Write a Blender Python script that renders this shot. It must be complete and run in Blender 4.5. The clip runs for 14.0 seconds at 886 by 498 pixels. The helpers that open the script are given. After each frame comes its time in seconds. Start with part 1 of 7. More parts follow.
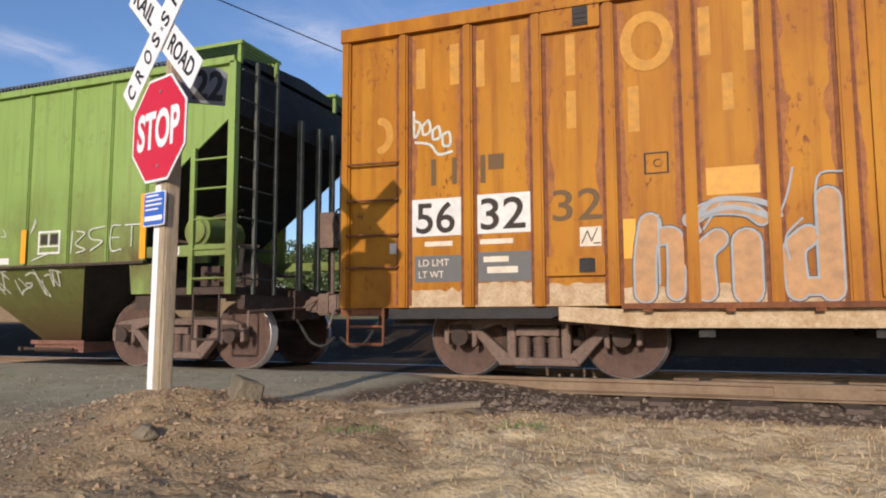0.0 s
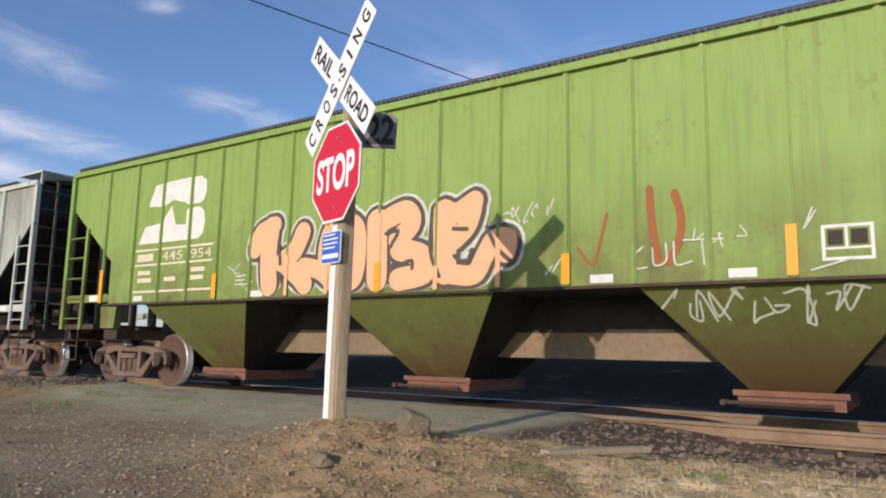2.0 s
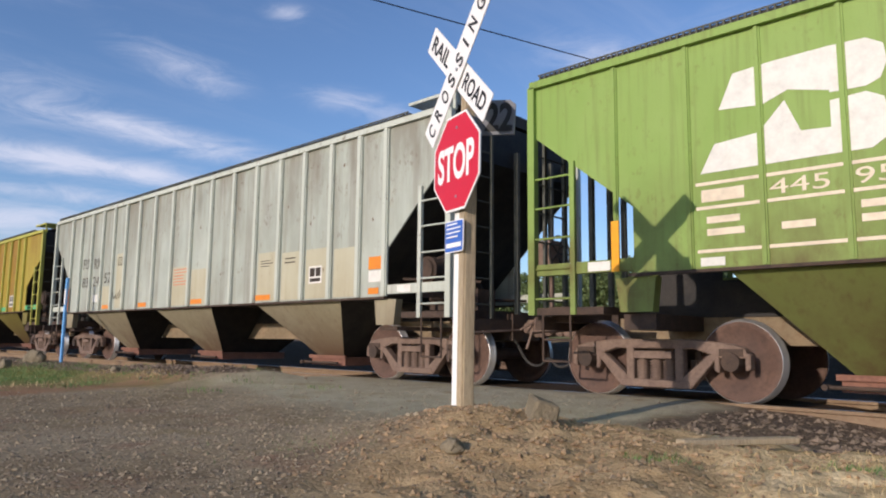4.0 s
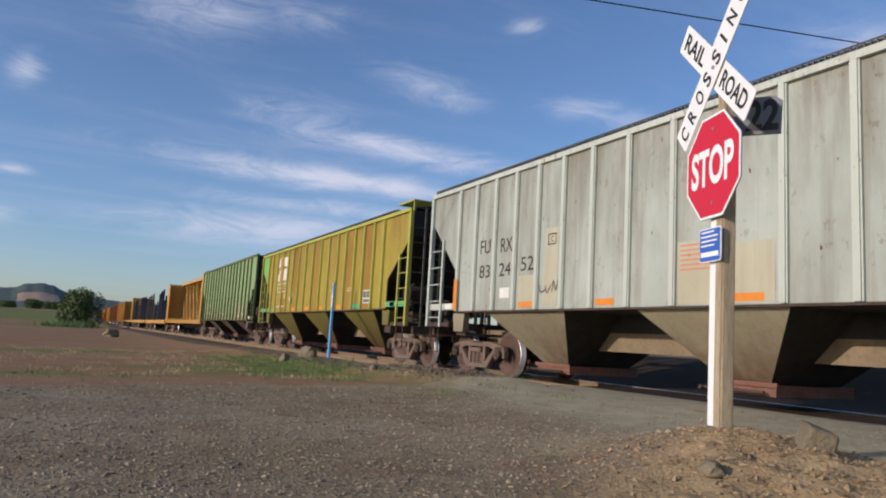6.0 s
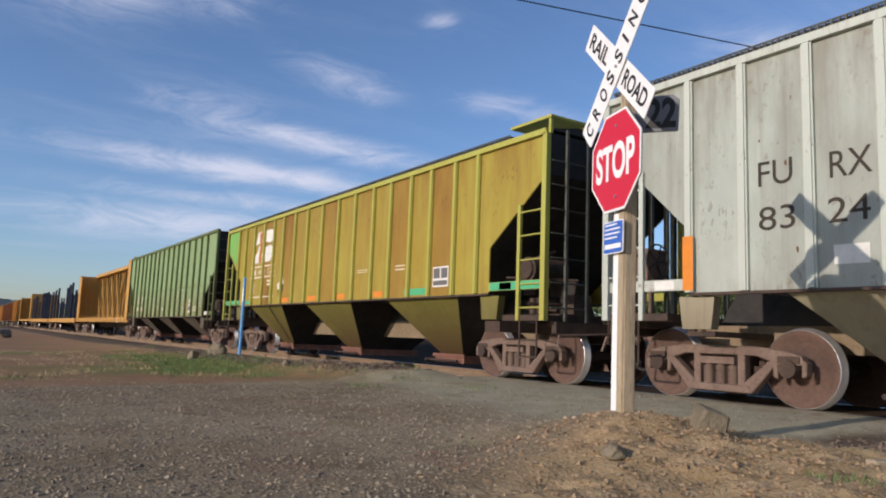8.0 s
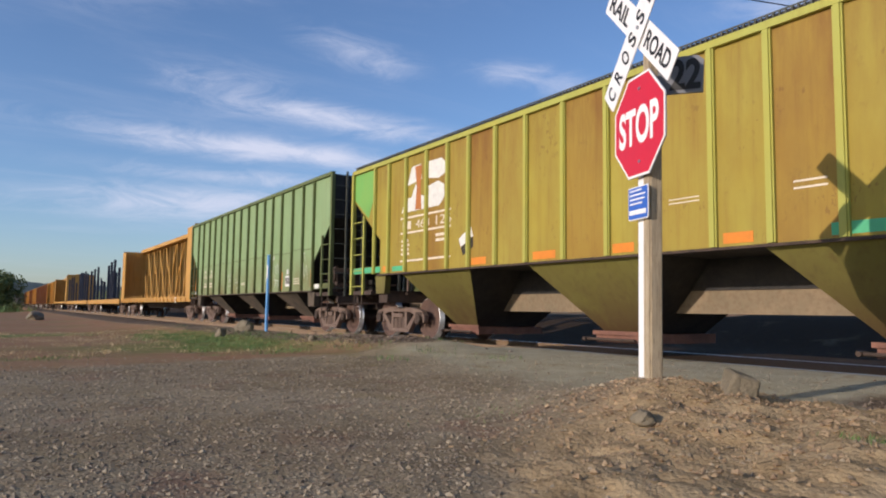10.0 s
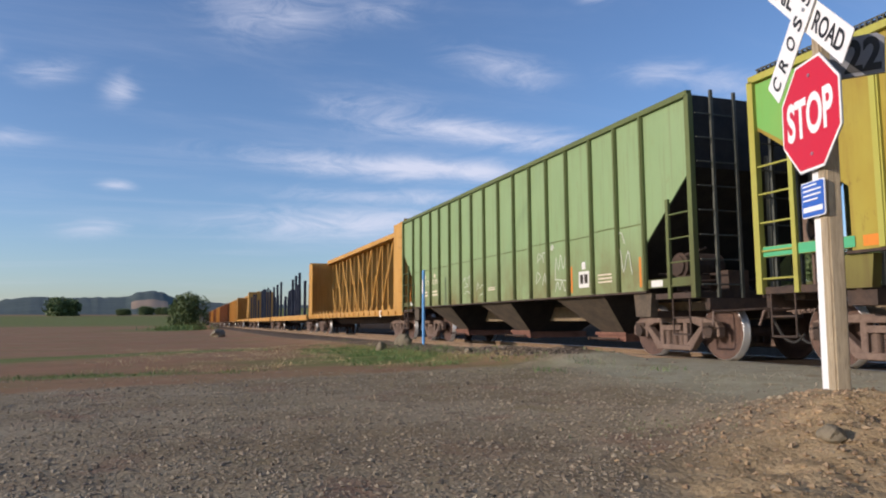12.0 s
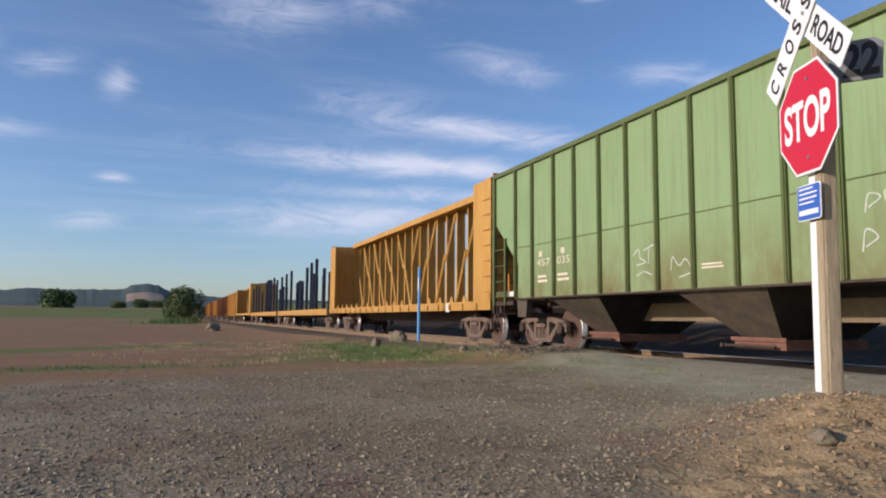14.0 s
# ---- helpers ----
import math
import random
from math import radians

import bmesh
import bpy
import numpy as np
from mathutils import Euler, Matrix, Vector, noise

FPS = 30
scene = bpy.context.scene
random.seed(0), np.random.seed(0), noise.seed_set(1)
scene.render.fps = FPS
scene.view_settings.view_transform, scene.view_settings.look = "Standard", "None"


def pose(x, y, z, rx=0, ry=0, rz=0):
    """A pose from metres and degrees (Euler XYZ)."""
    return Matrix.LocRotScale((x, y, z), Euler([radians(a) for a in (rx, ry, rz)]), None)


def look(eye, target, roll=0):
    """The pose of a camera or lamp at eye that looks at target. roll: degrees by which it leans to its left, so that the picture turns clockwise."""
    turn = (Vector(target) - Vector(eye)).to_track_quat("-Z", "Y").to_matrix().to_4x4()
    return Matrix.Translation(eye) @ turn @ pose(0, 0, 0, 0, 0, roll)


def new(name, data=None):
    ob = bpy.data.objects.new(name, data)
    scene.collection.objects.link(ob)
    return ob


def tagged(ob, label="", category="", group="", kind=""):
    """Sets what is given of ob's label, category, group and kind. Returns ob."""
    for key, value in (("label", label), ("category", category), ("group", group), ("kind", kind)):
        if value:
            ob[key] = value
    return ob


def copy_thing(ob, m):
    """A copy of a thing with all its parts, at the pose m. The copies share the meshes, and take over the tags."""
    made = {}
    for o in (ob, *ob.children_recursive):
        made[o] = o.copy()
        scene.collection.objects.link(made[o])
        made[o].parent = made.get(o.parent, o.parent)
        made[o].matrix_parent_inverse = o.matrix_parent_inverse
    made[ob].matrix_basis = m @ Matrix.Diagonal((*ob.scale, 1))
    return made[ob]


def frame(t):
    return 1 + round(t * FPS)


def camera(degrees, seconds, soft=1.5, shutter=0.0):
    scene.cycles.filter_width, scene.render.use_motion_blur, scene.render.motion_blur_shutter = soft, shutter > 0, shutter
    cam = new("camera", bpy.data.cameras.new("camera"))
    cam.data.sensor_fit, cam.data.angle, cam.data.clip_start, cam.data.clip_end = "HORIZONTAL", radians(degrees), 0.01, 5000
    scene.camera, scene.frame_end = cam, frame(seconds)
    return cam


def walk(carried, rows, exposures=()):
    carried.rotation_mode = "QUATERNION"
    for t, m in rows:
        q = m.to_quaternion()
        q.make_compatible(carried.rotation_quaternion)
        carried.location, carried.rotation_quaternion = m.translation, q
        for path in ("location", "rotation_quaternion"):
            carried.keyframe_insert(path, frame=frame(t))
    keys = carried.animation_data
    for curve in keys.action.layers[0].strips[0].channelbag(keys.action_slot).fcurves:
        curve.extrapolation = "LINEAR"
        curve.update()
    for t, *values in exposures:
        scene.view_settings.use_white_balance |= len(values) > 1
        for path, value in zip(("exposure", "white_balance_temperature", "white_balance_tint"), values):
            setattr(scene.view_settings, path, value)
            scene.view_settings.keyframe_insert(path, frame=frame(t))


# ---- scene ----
cam = camera(63.7, 14.0, soft=2.0)
PATH = [
    (0, (0.057, 0.017, 0.671), (-1.731, 4.662, 1.154), -0.21),
    (0.5, (0.053, 0.015, 0.669), (-1.932, 4.570, 1.233), 0.17),
    (1, (0.045, 0.013, 0.670), (-2.272, 4.395, 1.324), 0.70),
    (1.5, (0.039, 0.012, 0.671), (-2.509, 4.254, 1.392), 0.79),
    (2, (0.034, 0.005, 0.676), (-2.734, 4.106, 1.399), 1.16),
    (2.2, (0.011, 0.009, 0.660), (-2.812, 4.075, 1.371), 1.27),
    (4.3, (0.030, 0.033, 0.674), (-3.624, 3.388, 1.300), 0.60),
    (4.5, (0.021, 0.039, 0.675), (-3.788, 3.213, 1.319), 0.77),
    (5, (0.007, 0.033, 0.673), (-4.105, 2.799, 1.336), 1.69),
    (5.5, (-0.012, 0.009, 0.673), (-4.334, 2.438, 1.318), 3.04),
    (6, (-0.016, -0.027, 0.665), (-4.439, 2.215, 1.302), 3.23),
    (6.5, (-0.009, -0.018, 0.669), (-4.428, 2.231, 1.310), 3.09),
    (7, (0.008, -0.009, 0.660), (-4.281, 2.475, 1.321), 1.90),
    (7.2, (0.009, -0.005, 0.661), (-4.222, 2.574, 1.331), 1.90),
    (9.3, (-0.002, -0.012, 0.656), (-4.084, 2.822, 1.213), 1.92),
    (9.5, (-0.014, -0.011, 0.652), (-4.148, 2.755, 1.157), 1.48),
    (10, (-0.020, -0.005, 0.652), (-4.242, 2.640, 1.077), 0.70),
    (10.5, (-0.022, -0.001, 0.646), (-4.364, 2.443, 1.060), 0.56),
    (11, (-0.026, -0.011, 0.646), (-4.528, 2.107, 1.140), -0.05),
    (11.5, (-0.031, -0.010, 0.647), (-4.641, 1.860, 1.148), -0.08),
    (12, (-0.035, -0.018, 0.645), (-4.711, 1.679, 1.151), -0.41),
    (12.5, (-0.034, -0.019, 0.647), (-4.747, 1.574, 1.155), -0.05),
    (13, (-0.031, -0.016, 0.648), (-4.739, 1.591, 1.155), 0.12),
    (13.5, (-0.036, -0.014, 0.650), (-4.732, 1.628, 1.151), 0.09),
    (14, (-0.035, -0.014, 0.647), (-4.705, 1.707, 1.134), 0.44),
]
walk(cam, [(t, look(eye, target, roll)) for t, eye, target, roll in PATH], [(0.0, 0.0, 6080, 19), (5.0, 0.0, 6080, 19), (6.0, -0.13, 6080, 19), (7.0, -0.13, 6080, 19), (9.3, 0.0, 6080, 19), (14.0, 0.0, 6080, 19)])

# ---- light ----
SUN_EL, SUN_AZ = 16.0, 178.0          # degrees; azimuth clockwise from +y: the sun stands behind the camera
world = bpy.data.worlds.new("sky")
scene.world = world
world.use_nodes = True
wn, wl = world.node_tree.nodes, world.node_tree.links
wn.clear()
sky = wn.new("ShaderNodeTexSky")
sky.sky_type, sky.sun_disc = "NISHITA", False
sky.sun_elevation, sky.sun_rotation = radians(SUN_EL), radians(SUN_AZ)
sky.altitude, sky.air_density, sky.dust_density, sky.ozone_density = 60, 1.0, 0.7, 3.6
geo = wn.new("ShaderNodeTexCoord")
sep = wn.new("ShaderNodeSeparateXYZ")
wl.new(geo.outputs["Generated"], sep.inputs[0])
lift = wn.new("ShaderNodeMath"); lift.operation = "ADD"; lift.inputs[1].default_value = 0.10
wl.new(sep.outputs["Z"], lift.inputs[0])
high = wn.new("ShaderNodeMath"); high.operation = "MAXIMUM"; high.inputs[1].default_value = 0.02
wl.new(lift.outputs[0], high.inputs[0])
flat_sky = wn.new("ShaderNodeVectorMath"); flat_sky.operation = "DIVIDE"
comb = wn.new("ShaderNodeCombineXYZ")
for k in range(3):
    wl.new(high.outputs[0], comb.inputs[k])
wl.new(geo.outputs["Generated"], flat_sky.inputs[0])
wl.new(comb.outputs[0], flat_sky.inputs[1])
def cloud_noise(rot, scale, stretch, detail, rough, offset):
    mp = wn.new("ShaderNodeMapping")
    mp.inputs["Rotation"].default_value = (0, 0, radians(rot))
    mp.inputs["Scale"].default_value = stretch
    mp.inputs["Location"].default_value = offset
    wl.new(flat_sky.outputs[0], mp.inputs[0])
    nz = wn.new("ShaderNodeTexNoise")
    nz.inputs["Scale"].default_value, nz.inputs["Detail"].default_value, nz.inputs["Roughness"].default_value = scale, detail, rough
    nz.inputs["Distortion"].default_value = 0.5
    wl.new(mp.outputs[0], nz.inputs["Vector"])
    return nz.outputs["Fac"]
def cloud_band(fac, lo, hi):
    r = wn.new("ShaderNodeMapRange"); r.interpolation_type = "SMOOTHSTEP"
    r.inputs["From Min"].default_value, r.inputs["From Max"].default_value = lo, hi
    wl.new(fac, r.inputs["Value"])
    return r.outputs[0]
def sky_math(op, a, b=None):
    k = wn.new("ShaderNodeMath"); k.operation = op
    for q, v in enumerate((a, b)):
        if v is None:
            continue
        if isinstance(v, (int, float)):
            k.inputs[q].default_value = v
        else:
            wl.new(v, k.inputs[q])
    return k.outputs[0]


# bearing (from north towards west) and height of each direction, in degrees
bearing = sky_math("MULTIPLY", sky_math("ARCTAN2", sky_math("MULTIPLY", sep.outputs["X"], -1.0), sep.outputs["Y"]), 57.2958)
height = sky_math("MULTIPLY", sky_math("ARCSINE", sep.outputs["Z"]), 57.2958)
dome = wn.new("ShaderNodeCombineXYZ")
wl.new(bearing, dome.inputs[0]); wl.new(height, dome.inputs[1])
# cirrus banks: bearing, height, half length, half depth, tilt, density
BANKS = ((72.5, 12.2, 13.0, 1.0, 3.2, 1.0), (67.5, 15.0, 10.5, 1.0, 7.5, 0.95), (75.0, 16.4, 5.0, 1.8, 9.0, 0.6), (77.0, 7.9, 10.0, 1.3, -2.0, 0.9), (72.0, 9.9, 11.0, 0.7, 1.5, 0.7),
         (65.0, 20.0, 4.5, 1.2, 14.0, 0.6), (84.0, 23.4, 5.5, 1.9, -3.0, 0.65), (75.0, 24.4, 4.0, 1.4, 0.0, 0.45), (94.9, 17.0, 1.3, 1.1, -50.0, 0.72), (99.6, 17.6, 2.3, 0.8, -12.0, 0.62),
         (102.3, 12.7, 2.6, 0.7, -8.0, 0.52), (95.0, 10.1, 1.2, 0.4, 0.0, 0.75), (96.4, 6.9, 2.6, 0.7, -6.0, 0.62), (104.0, 18.4, 1.3, 1.0, 0.0, 0.55), (51.5, 18.5, 4.0, 0.9, 6.0, 0.6),
         (48.0, 17.6, 3.2, 1.0, 10.0, 0.65), (31.0, 21.6, 5.0, 1.6, 12.0, 0.6), (57.0, 24.8, 1.7, 0.6, 0.0, 0.6), (20.0, 23.0, 4.0, 1.2, 8.0, 0.4))
total = None
for az0, el0, half_l, half_d, tilt, dense in BANKS:
    mp = wn.new("ShaderNodeMapping"); mp.vector_type = "TEXTURE"
    mp.inputs["Location"].default_value, mp.inputs["Rotation"].default_value, mp.inputs["Scale"].default_value = (az0, el0, 0), (0, 0, radians(tilt)), (half_l, half_d, 1)
    wl.new(dome.outputs[0], mp.inputs[0])
    ln = wn.new("ShaderNodeVectorMath"); ln.operation = "LENGTH"
    wl.new(mp.outputs[0], ln.inputs[0])
    fade = wn.new("ShaderNodeMapRange"); fade.interpolation_type = "SMOOTHSTEP"
    for key, val in (("From Min", 1.9), ("From Max", 0.0), ("To Min", 0.0), ("To Max", dense)):
        fade.inputs[key].default_value = val
    wl.new(ln.outputs["Value"], fade.inputs["Value"])
    total = fade.outputs[0] if total is None else sky_math("MAXIMUM", total, fade.outputs[0])
strands = wn.new("ShaderNodeMapping")
strands.inputs["Scale"].default_value, strands.inputs["Rotation"].default_value = (0.17, 0.60, 1), (0, 0, radians(-5))
wl.new(dome.outputs[0], strands.inputs[0])
fibre = wn.new("ShaderNodeTexNoise")
for key, val in (("Scale", 1.0), ("Detail", 9), ("Roughness", 0.68), ("Distortion", 0.9)):
    fibre.inputs[key].default_value = val
wl.new(strands.outputs[0], fibre.inputs["Vector"])
texture = cloud_band(sky_math("ADD", fibre.outputs["Fac"], sky_math("MULTIPLY", total, 0.30)), 0.38, 0.98)
banks = sky_math("MULTIPLY", total, texture)
veil = sky_math("MULTIPLY", cloud_band(cloud_noise(-14, 1.0, (2.3, 0.5, 1), 10, 0.66, (3.1, 7.4, 0)), 0.46, 0.85), 0.15)
thin = wn.new("ShaderNodeMath"); thin.operation = "MINIMUM"; thin.inputs[1].default_value = 0.85
wl.new(sky_math("ADD", banks, veil), thin.inputs[0])
mixw = wn.new("ShaderNodeMix"); mixw.data_type = "RGBA"
wl.new(thin.outputs[0], mixw.inputs["Factor"])
wl.new(sky.outputs[0], mixw.inputs["A"])
mixw.inputs["B"].default_value = (4.9, 5.1, 5.5, 1)
bg = wn.new("ShaderNodeBackground"); bg.inputs["Strength"].default_value = 0.15
wl.new(mixw.outputs["Result"], bg.inputs[0])
wo = wn.new("ShaderNodeOutputWorld")
wl.new(bg.outputs[0], wo.inputs[0])

sun = new("sun", bpy.data.lights.new("sun", "SUN"))
sun.data.energy, sun.data.angle, sun.data.color = 3.5, radians(0.55), (1.0, 0.875, 0.69)
sa, se = radians(SUN_AZ), radians(SUN_EL)
sun.matrix_world = look((math.sin(sa) * math.cos(se) * 50, math.cos(sa) * math.cos(se) * 50, math.sin(se) * 50), (0, 0, 0))
scene.view_settings.exposure = 0.0

# ---- materials ----
def nodes_of(name):
    m = bpy.data.materials.new(name)
    m.use_nodes = True
    n, l = m.node_tree.nodes, m.node_tree.links
    return m, n, l, n["Principled BSDF"]


def noise_fac(n, l, vec, scale, detail=4, rough=0.55, lo=0.35, hi=0.65):
    z = n.new("ShaderNodeTexNoise")
    z.inputs["Scale"].default_value, z.inputs["Detail"].default_value, z.inputs["Roughness"].default_value = scale, detail, rough
    l.new(vec, z.inputs["Vector"])
    r = n.new("ShaderNodeMapRange")
    r.inputs["From Min"].default_value, r.inputs["From Max"].default_value = lo, hi
    l.new(z.outputs["Fac"], r.inputs["Value"])
    return r.outputs[0]


def mapped(n, l, kind="Object", scale=(1, 1, 1), loc=(0, 0, 0)):
    tc = n.new("ShaderNodeTexCoord")
    mp = n.new("ShaderNodeMapping")
    mp.inputs["Scale"].default_value, mp.inputs["Location"].default_value = scale, loc
    l.new(tc.outputs[kind], mp.inputs[0])
    return mp.outputs[0]


def mix(n, l, fac, a, b, amount=1.0):
    x = n.new("ShaderNodeMix")
    x.data_type = "RGBA"
    if amount != 1.0:
        k = n.new("ShaderNodeMath"); k.operation = "MULTIPLY"; k.inputs[1].default_value = amount
        l.new(fac, k.inputs[0]); fac = k.outputs[0]
    l.new(fac, x.inputs["Factor"])
    for sock, v in (("A", a), ("B", b)):
        if isinstance(v, tuple):
            x.inputs[sock].default_value = (*v, 1)
        else:
            l.new(v, x.inputs[sock])
    return x.outputs["Result"]


def bump(n, l, b, fac, strength, distance):
    k = n.new("ShaderNodeBump")
    k.inputs["Strength"].default_value, k.inputs["Distance"].default_value = strength, distance
    l.new(fac, k.inputs["Height"])
    l.new(k.outputs[0], b.inputs["Normal"])


def paint(name, base, faded, grime, rust=(0.13, 0.05, 0.025), streaks=0.5, spots=0.5, low_grime=0.6, rough=0.55, patch=0.6, top=1.45, chips=0.0, drip=0.0, grain=7.0, cover=0.7):
    """Old car paint: faded patches, vertical streaks, rust spots and road grime broken up along the sill."""
    m, n, l, b = nodes_of(name)
    c = mix(n, l, noise_fac(n, l, mapped(n, l, scale=(1, 1, 0.6)), 0.9, 5, 0.6), base, faded, patch)
    st = noise_fac(n, l, mapped(n, l, scale=(grain, grain, grain * 0.05)), 1.6, 6, 0.62, 0.50, 0.78)
    c = mix(n, l, st, c, grime, streaks)
    sp = noise_fac(n, l, mapped(n, l, scale=(1.6, 1.6, 0.8)), 3.2, 8, 0.72, 0.60, 0.74)
    c = mix(n, l, sp, c, rust, spots)
    if drip:
        hz = n.new("ShaderNodeTexCoord"); hs = n.new("ShaderNodeSeparateXYZ"); l.new(hz.outputs["Object"], hs.inputs[0])
        hr = n.new("ShaderNodeMapRange"); hr.inputs["From Min"].default_value, hr.inputs["From Max"].default_value = 2.0, 3.9
        l.new(hs.outputs["Z"], hr.inputs["Value"])
        hm = n.new("ShaderNodeMath"); hm.operation = "MULTIPLY"
        l.new(hr.outputs[0], hm.inputs[0]); l.new(noise_fac(n, l, mapped(n, l, scale=(2.4, 2.4, 0.45)), 1.3, 6, 0.62, 0.36, 0.62), hm.inputs[1])
        c = mix(n, l, hm.outputs[0], c, grime, drip)
        low = noise_fac(n, l, mapped(n, l, scale=(1.6, 1.6, 0.6), loc=(4, 2, 1)), 0.9, 5, 0.6, 0.46, 0.66)
        c = mix(n, l, low, c, grime, drip * 0.5)
    if chips:
        cm = n.new("ShaderNodeMath"); cm.operation = "MULTIPLY"
        l.new(noise_fac(n, l, mapped(n, l, scale=(1.5, 1.5, 0.8)), 11, 5, 0.6, 0.58, 0.63), cm.inputs[0])
        l.new(noise_fac(n, l, mapped(n, l, loc=(3, 1, 7)), 1.5, 4, 0.55, 0.50, 0.62), cm.inputs[1])
        c = mix(n, l, cm.outputs[0], c, rust, chips)
    tc = n.new("ShaderNodeTexCoord"); sx = n.new("ShaderNodeSeparateXYZ"); l.new(tc.outputs["Object"], sx.inputs[0])
    z1 = n.new("ShaderNodeMapRange"); z1.inputs["From Min"].default_value, z1.inputs["From Max"].default_value = top + 1.1, top - 0.1
    l.new(sx.outputs["Z"], z1.inputs["Value"])
    mul = n.new("ShaderNodeMath"); mul.operation = "MULTIPLY"
    l.new(z1.outputs[0], mul.inputs[0])
    l.new(noise_fac(n, l, mapped(n, l, scale=(1, 1, 0.7)), 1.3, 6, 0.65, cover - 0.4, cover), mul.inputs[1])
    c = mix(n, l, mul.outputs[0], c, grime, low_grime)
    fine = noise_fac(n, l, mapped(n, l), 60, 3, 0.6, 0.2, 0.8)
    c = mix(n, l, fine, c, grime, 0.10)
    l.new(c, b.inputs["Base Color"])
    b.inputs["Roughness"].default_value = rough
    b.inputs["Specular IOR Level"].default_value = 0.18
    bump(n, l, b, noise_fac(n, l, mapped(n, l), 1.7, 3, 0.5, 0, 1), 0.25, 0.04)
    return m


def rough_mat(name, a, b2, scale=6.0, rough=0.8, metal=0.0, third=None, bumpy=0.4, dist=0.01):
    m, n, l, b = nodes_of(name)
    v = mapped(n, l)
    c = mix(n, l, noise_fac(n, l, v, scale, 6, 0.65), a, b2)
    c = mix(n, l, noise_fac(n, l, v, scale * 7, 4, 0.6, 0.45, 0.75), c, third or tuple(k * 0.6 for k in a), 0.5)
    l.new(c, b.inputs["Base Color"])
    b.inputs["Roughness"].default_value, b.inputs["Metallic"].default_value = rough, metal
    bump(n, l, b, noise_fac(n, l, v, scale * 5, 5, 0.6, 0.2, 0.8), bumpy, dist)
    return m


def plain(name, c, rough=0.5, metal=0.0, wear=0.12):
    m, n, l, b = nodes_of(name)
    v = mapped(n, l)
    f = noise_fac(n, l, v, 9, 6, 0.65, 0.4, 0.75)
    l.new(mix(n, l, f, c, tuple(k * 0.55 + 0.03 for k in c), wear * 2.5), b.inputs["Base Color"])
    b.inputs["Specular IOR Level"].default_value = 0.2
    b.inputs["Roughness"].default_value, b.inputs["Metallic"].default_value = rough, metal
    return m


GREEN = paint("leaf_green_paint", (0.235, 0.36, 0.085), (0.29, 0.40, 0.12), (0.115, 0.085, 0.032), streaks=0.42, spots=0.25, low_grime=1.0, chips=0.25, top=1.6)
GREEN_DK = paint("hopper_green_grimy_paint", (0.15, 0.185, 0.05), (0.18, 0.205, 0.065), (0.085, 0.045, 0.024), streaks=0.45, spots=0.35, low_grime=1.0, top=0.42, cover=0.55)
ORANGE = paint("boxcar_orange_paint", (0.45, 0.175, 0.005), (0.52, 0.245, 0.012), (0.22, 0.06, 0.006), rust=(0.15, 0.04, 0.012), streaks=0.75, spots=0.7, low_grime=0.85, top=0.9, chips=0.85, drip=0.55, grain=4.5)
GREY = paint("weathered_pale_grey_paint", (0.39, 0.435, 0.375), (0.49, 0.53, 0.465), (0.17, 0.14, 0.10), rust=(0.15, 0.085, 0.05), streaks=0.65, spots=0.6, low_grime=0.3, chips=0.4, drip=0.6, grain=2.4, patch=0.8)
GREY_RIB = paint("rib_off_white_paint", (0.50, 0.54, 0.465), (0.59, 0.625, 0.55), (0.22, 0.18, 0.13), rust=(0.14, 0.075, 0.042), streaks=0.5, spots=0.6, low_grime=0.3, chips=0.7)
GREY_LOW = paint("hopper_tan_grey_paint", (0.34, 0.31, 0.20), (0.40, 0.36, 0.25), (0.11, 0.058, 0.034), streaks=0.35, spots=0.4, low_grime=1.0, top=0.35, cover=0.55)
OLIVE = paint("faded_olive_yellow_paint", (0.37, 0.285, 0.04), (0.41, 0.37, 0.07), (0.22, 0.115, 0.028), streaks=0.5, spots=0.3, low_grime=0.3, chips=0.4, drip=0.6, grain=4.0)
OLIVE_BROWN = paint("olive_brown_panel_paint", (0.33, 0.205, 0.034), (0.37, 0.275, 0.05), (0.20, 0.09, 0.025), streaks=0.5, spots=0.3, low_grime=0.3, chips=0.4, drip=0.8)
OLIVE_GREEN = paint("olive_green_panel_paint", (0.36, 0.27, 0.043), (0.38, 0.335, 0.065), (0.24, 0.125, 0.03), streaks=0.5, spots=0.2, low_grime=0.3, chips=0.3, drip=0.6)
OLIVE_RIB = paint("rib_olive_green_paint", (0.42, 0.39, 0.075), (0.40, 0.44, 0.11), (0.24, 0.15, 0.04), streaks=0.3, spots=0.2, low_grime=0.3)
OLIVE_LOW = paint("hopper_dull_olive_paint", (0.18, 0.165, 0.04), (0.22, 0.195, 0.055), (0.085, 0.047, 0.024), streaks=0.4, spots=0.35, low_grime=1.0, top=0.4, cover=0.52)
MOSS = paint("pale_moss_green_paint", (0.245, 0.355, 0.165), (0.29, 0.40, 0.20), (0.17, 0.12, 0.045), rust=(0.24, 0.11, 0.03), streaks=0.4, spots=0.35, low_grime=0.95, top=1.3)
MOSS_RIB = paint("rib_dark_green_paint", (0.12, 0.15, 0.055), (0.16, 0.19, 0.07), (0.08, 0.05, 0.025), streaks=0.4, spots=0.4)
YELLOW = paint("centerbeam_yellow_paint", (0.56, 0.29, 0.06), (0.62, 0.37, 0.11), (0.24, 0.115, 0.04), streaks=0.7, spots=0.6, low_grime=0.35, top=1.0)
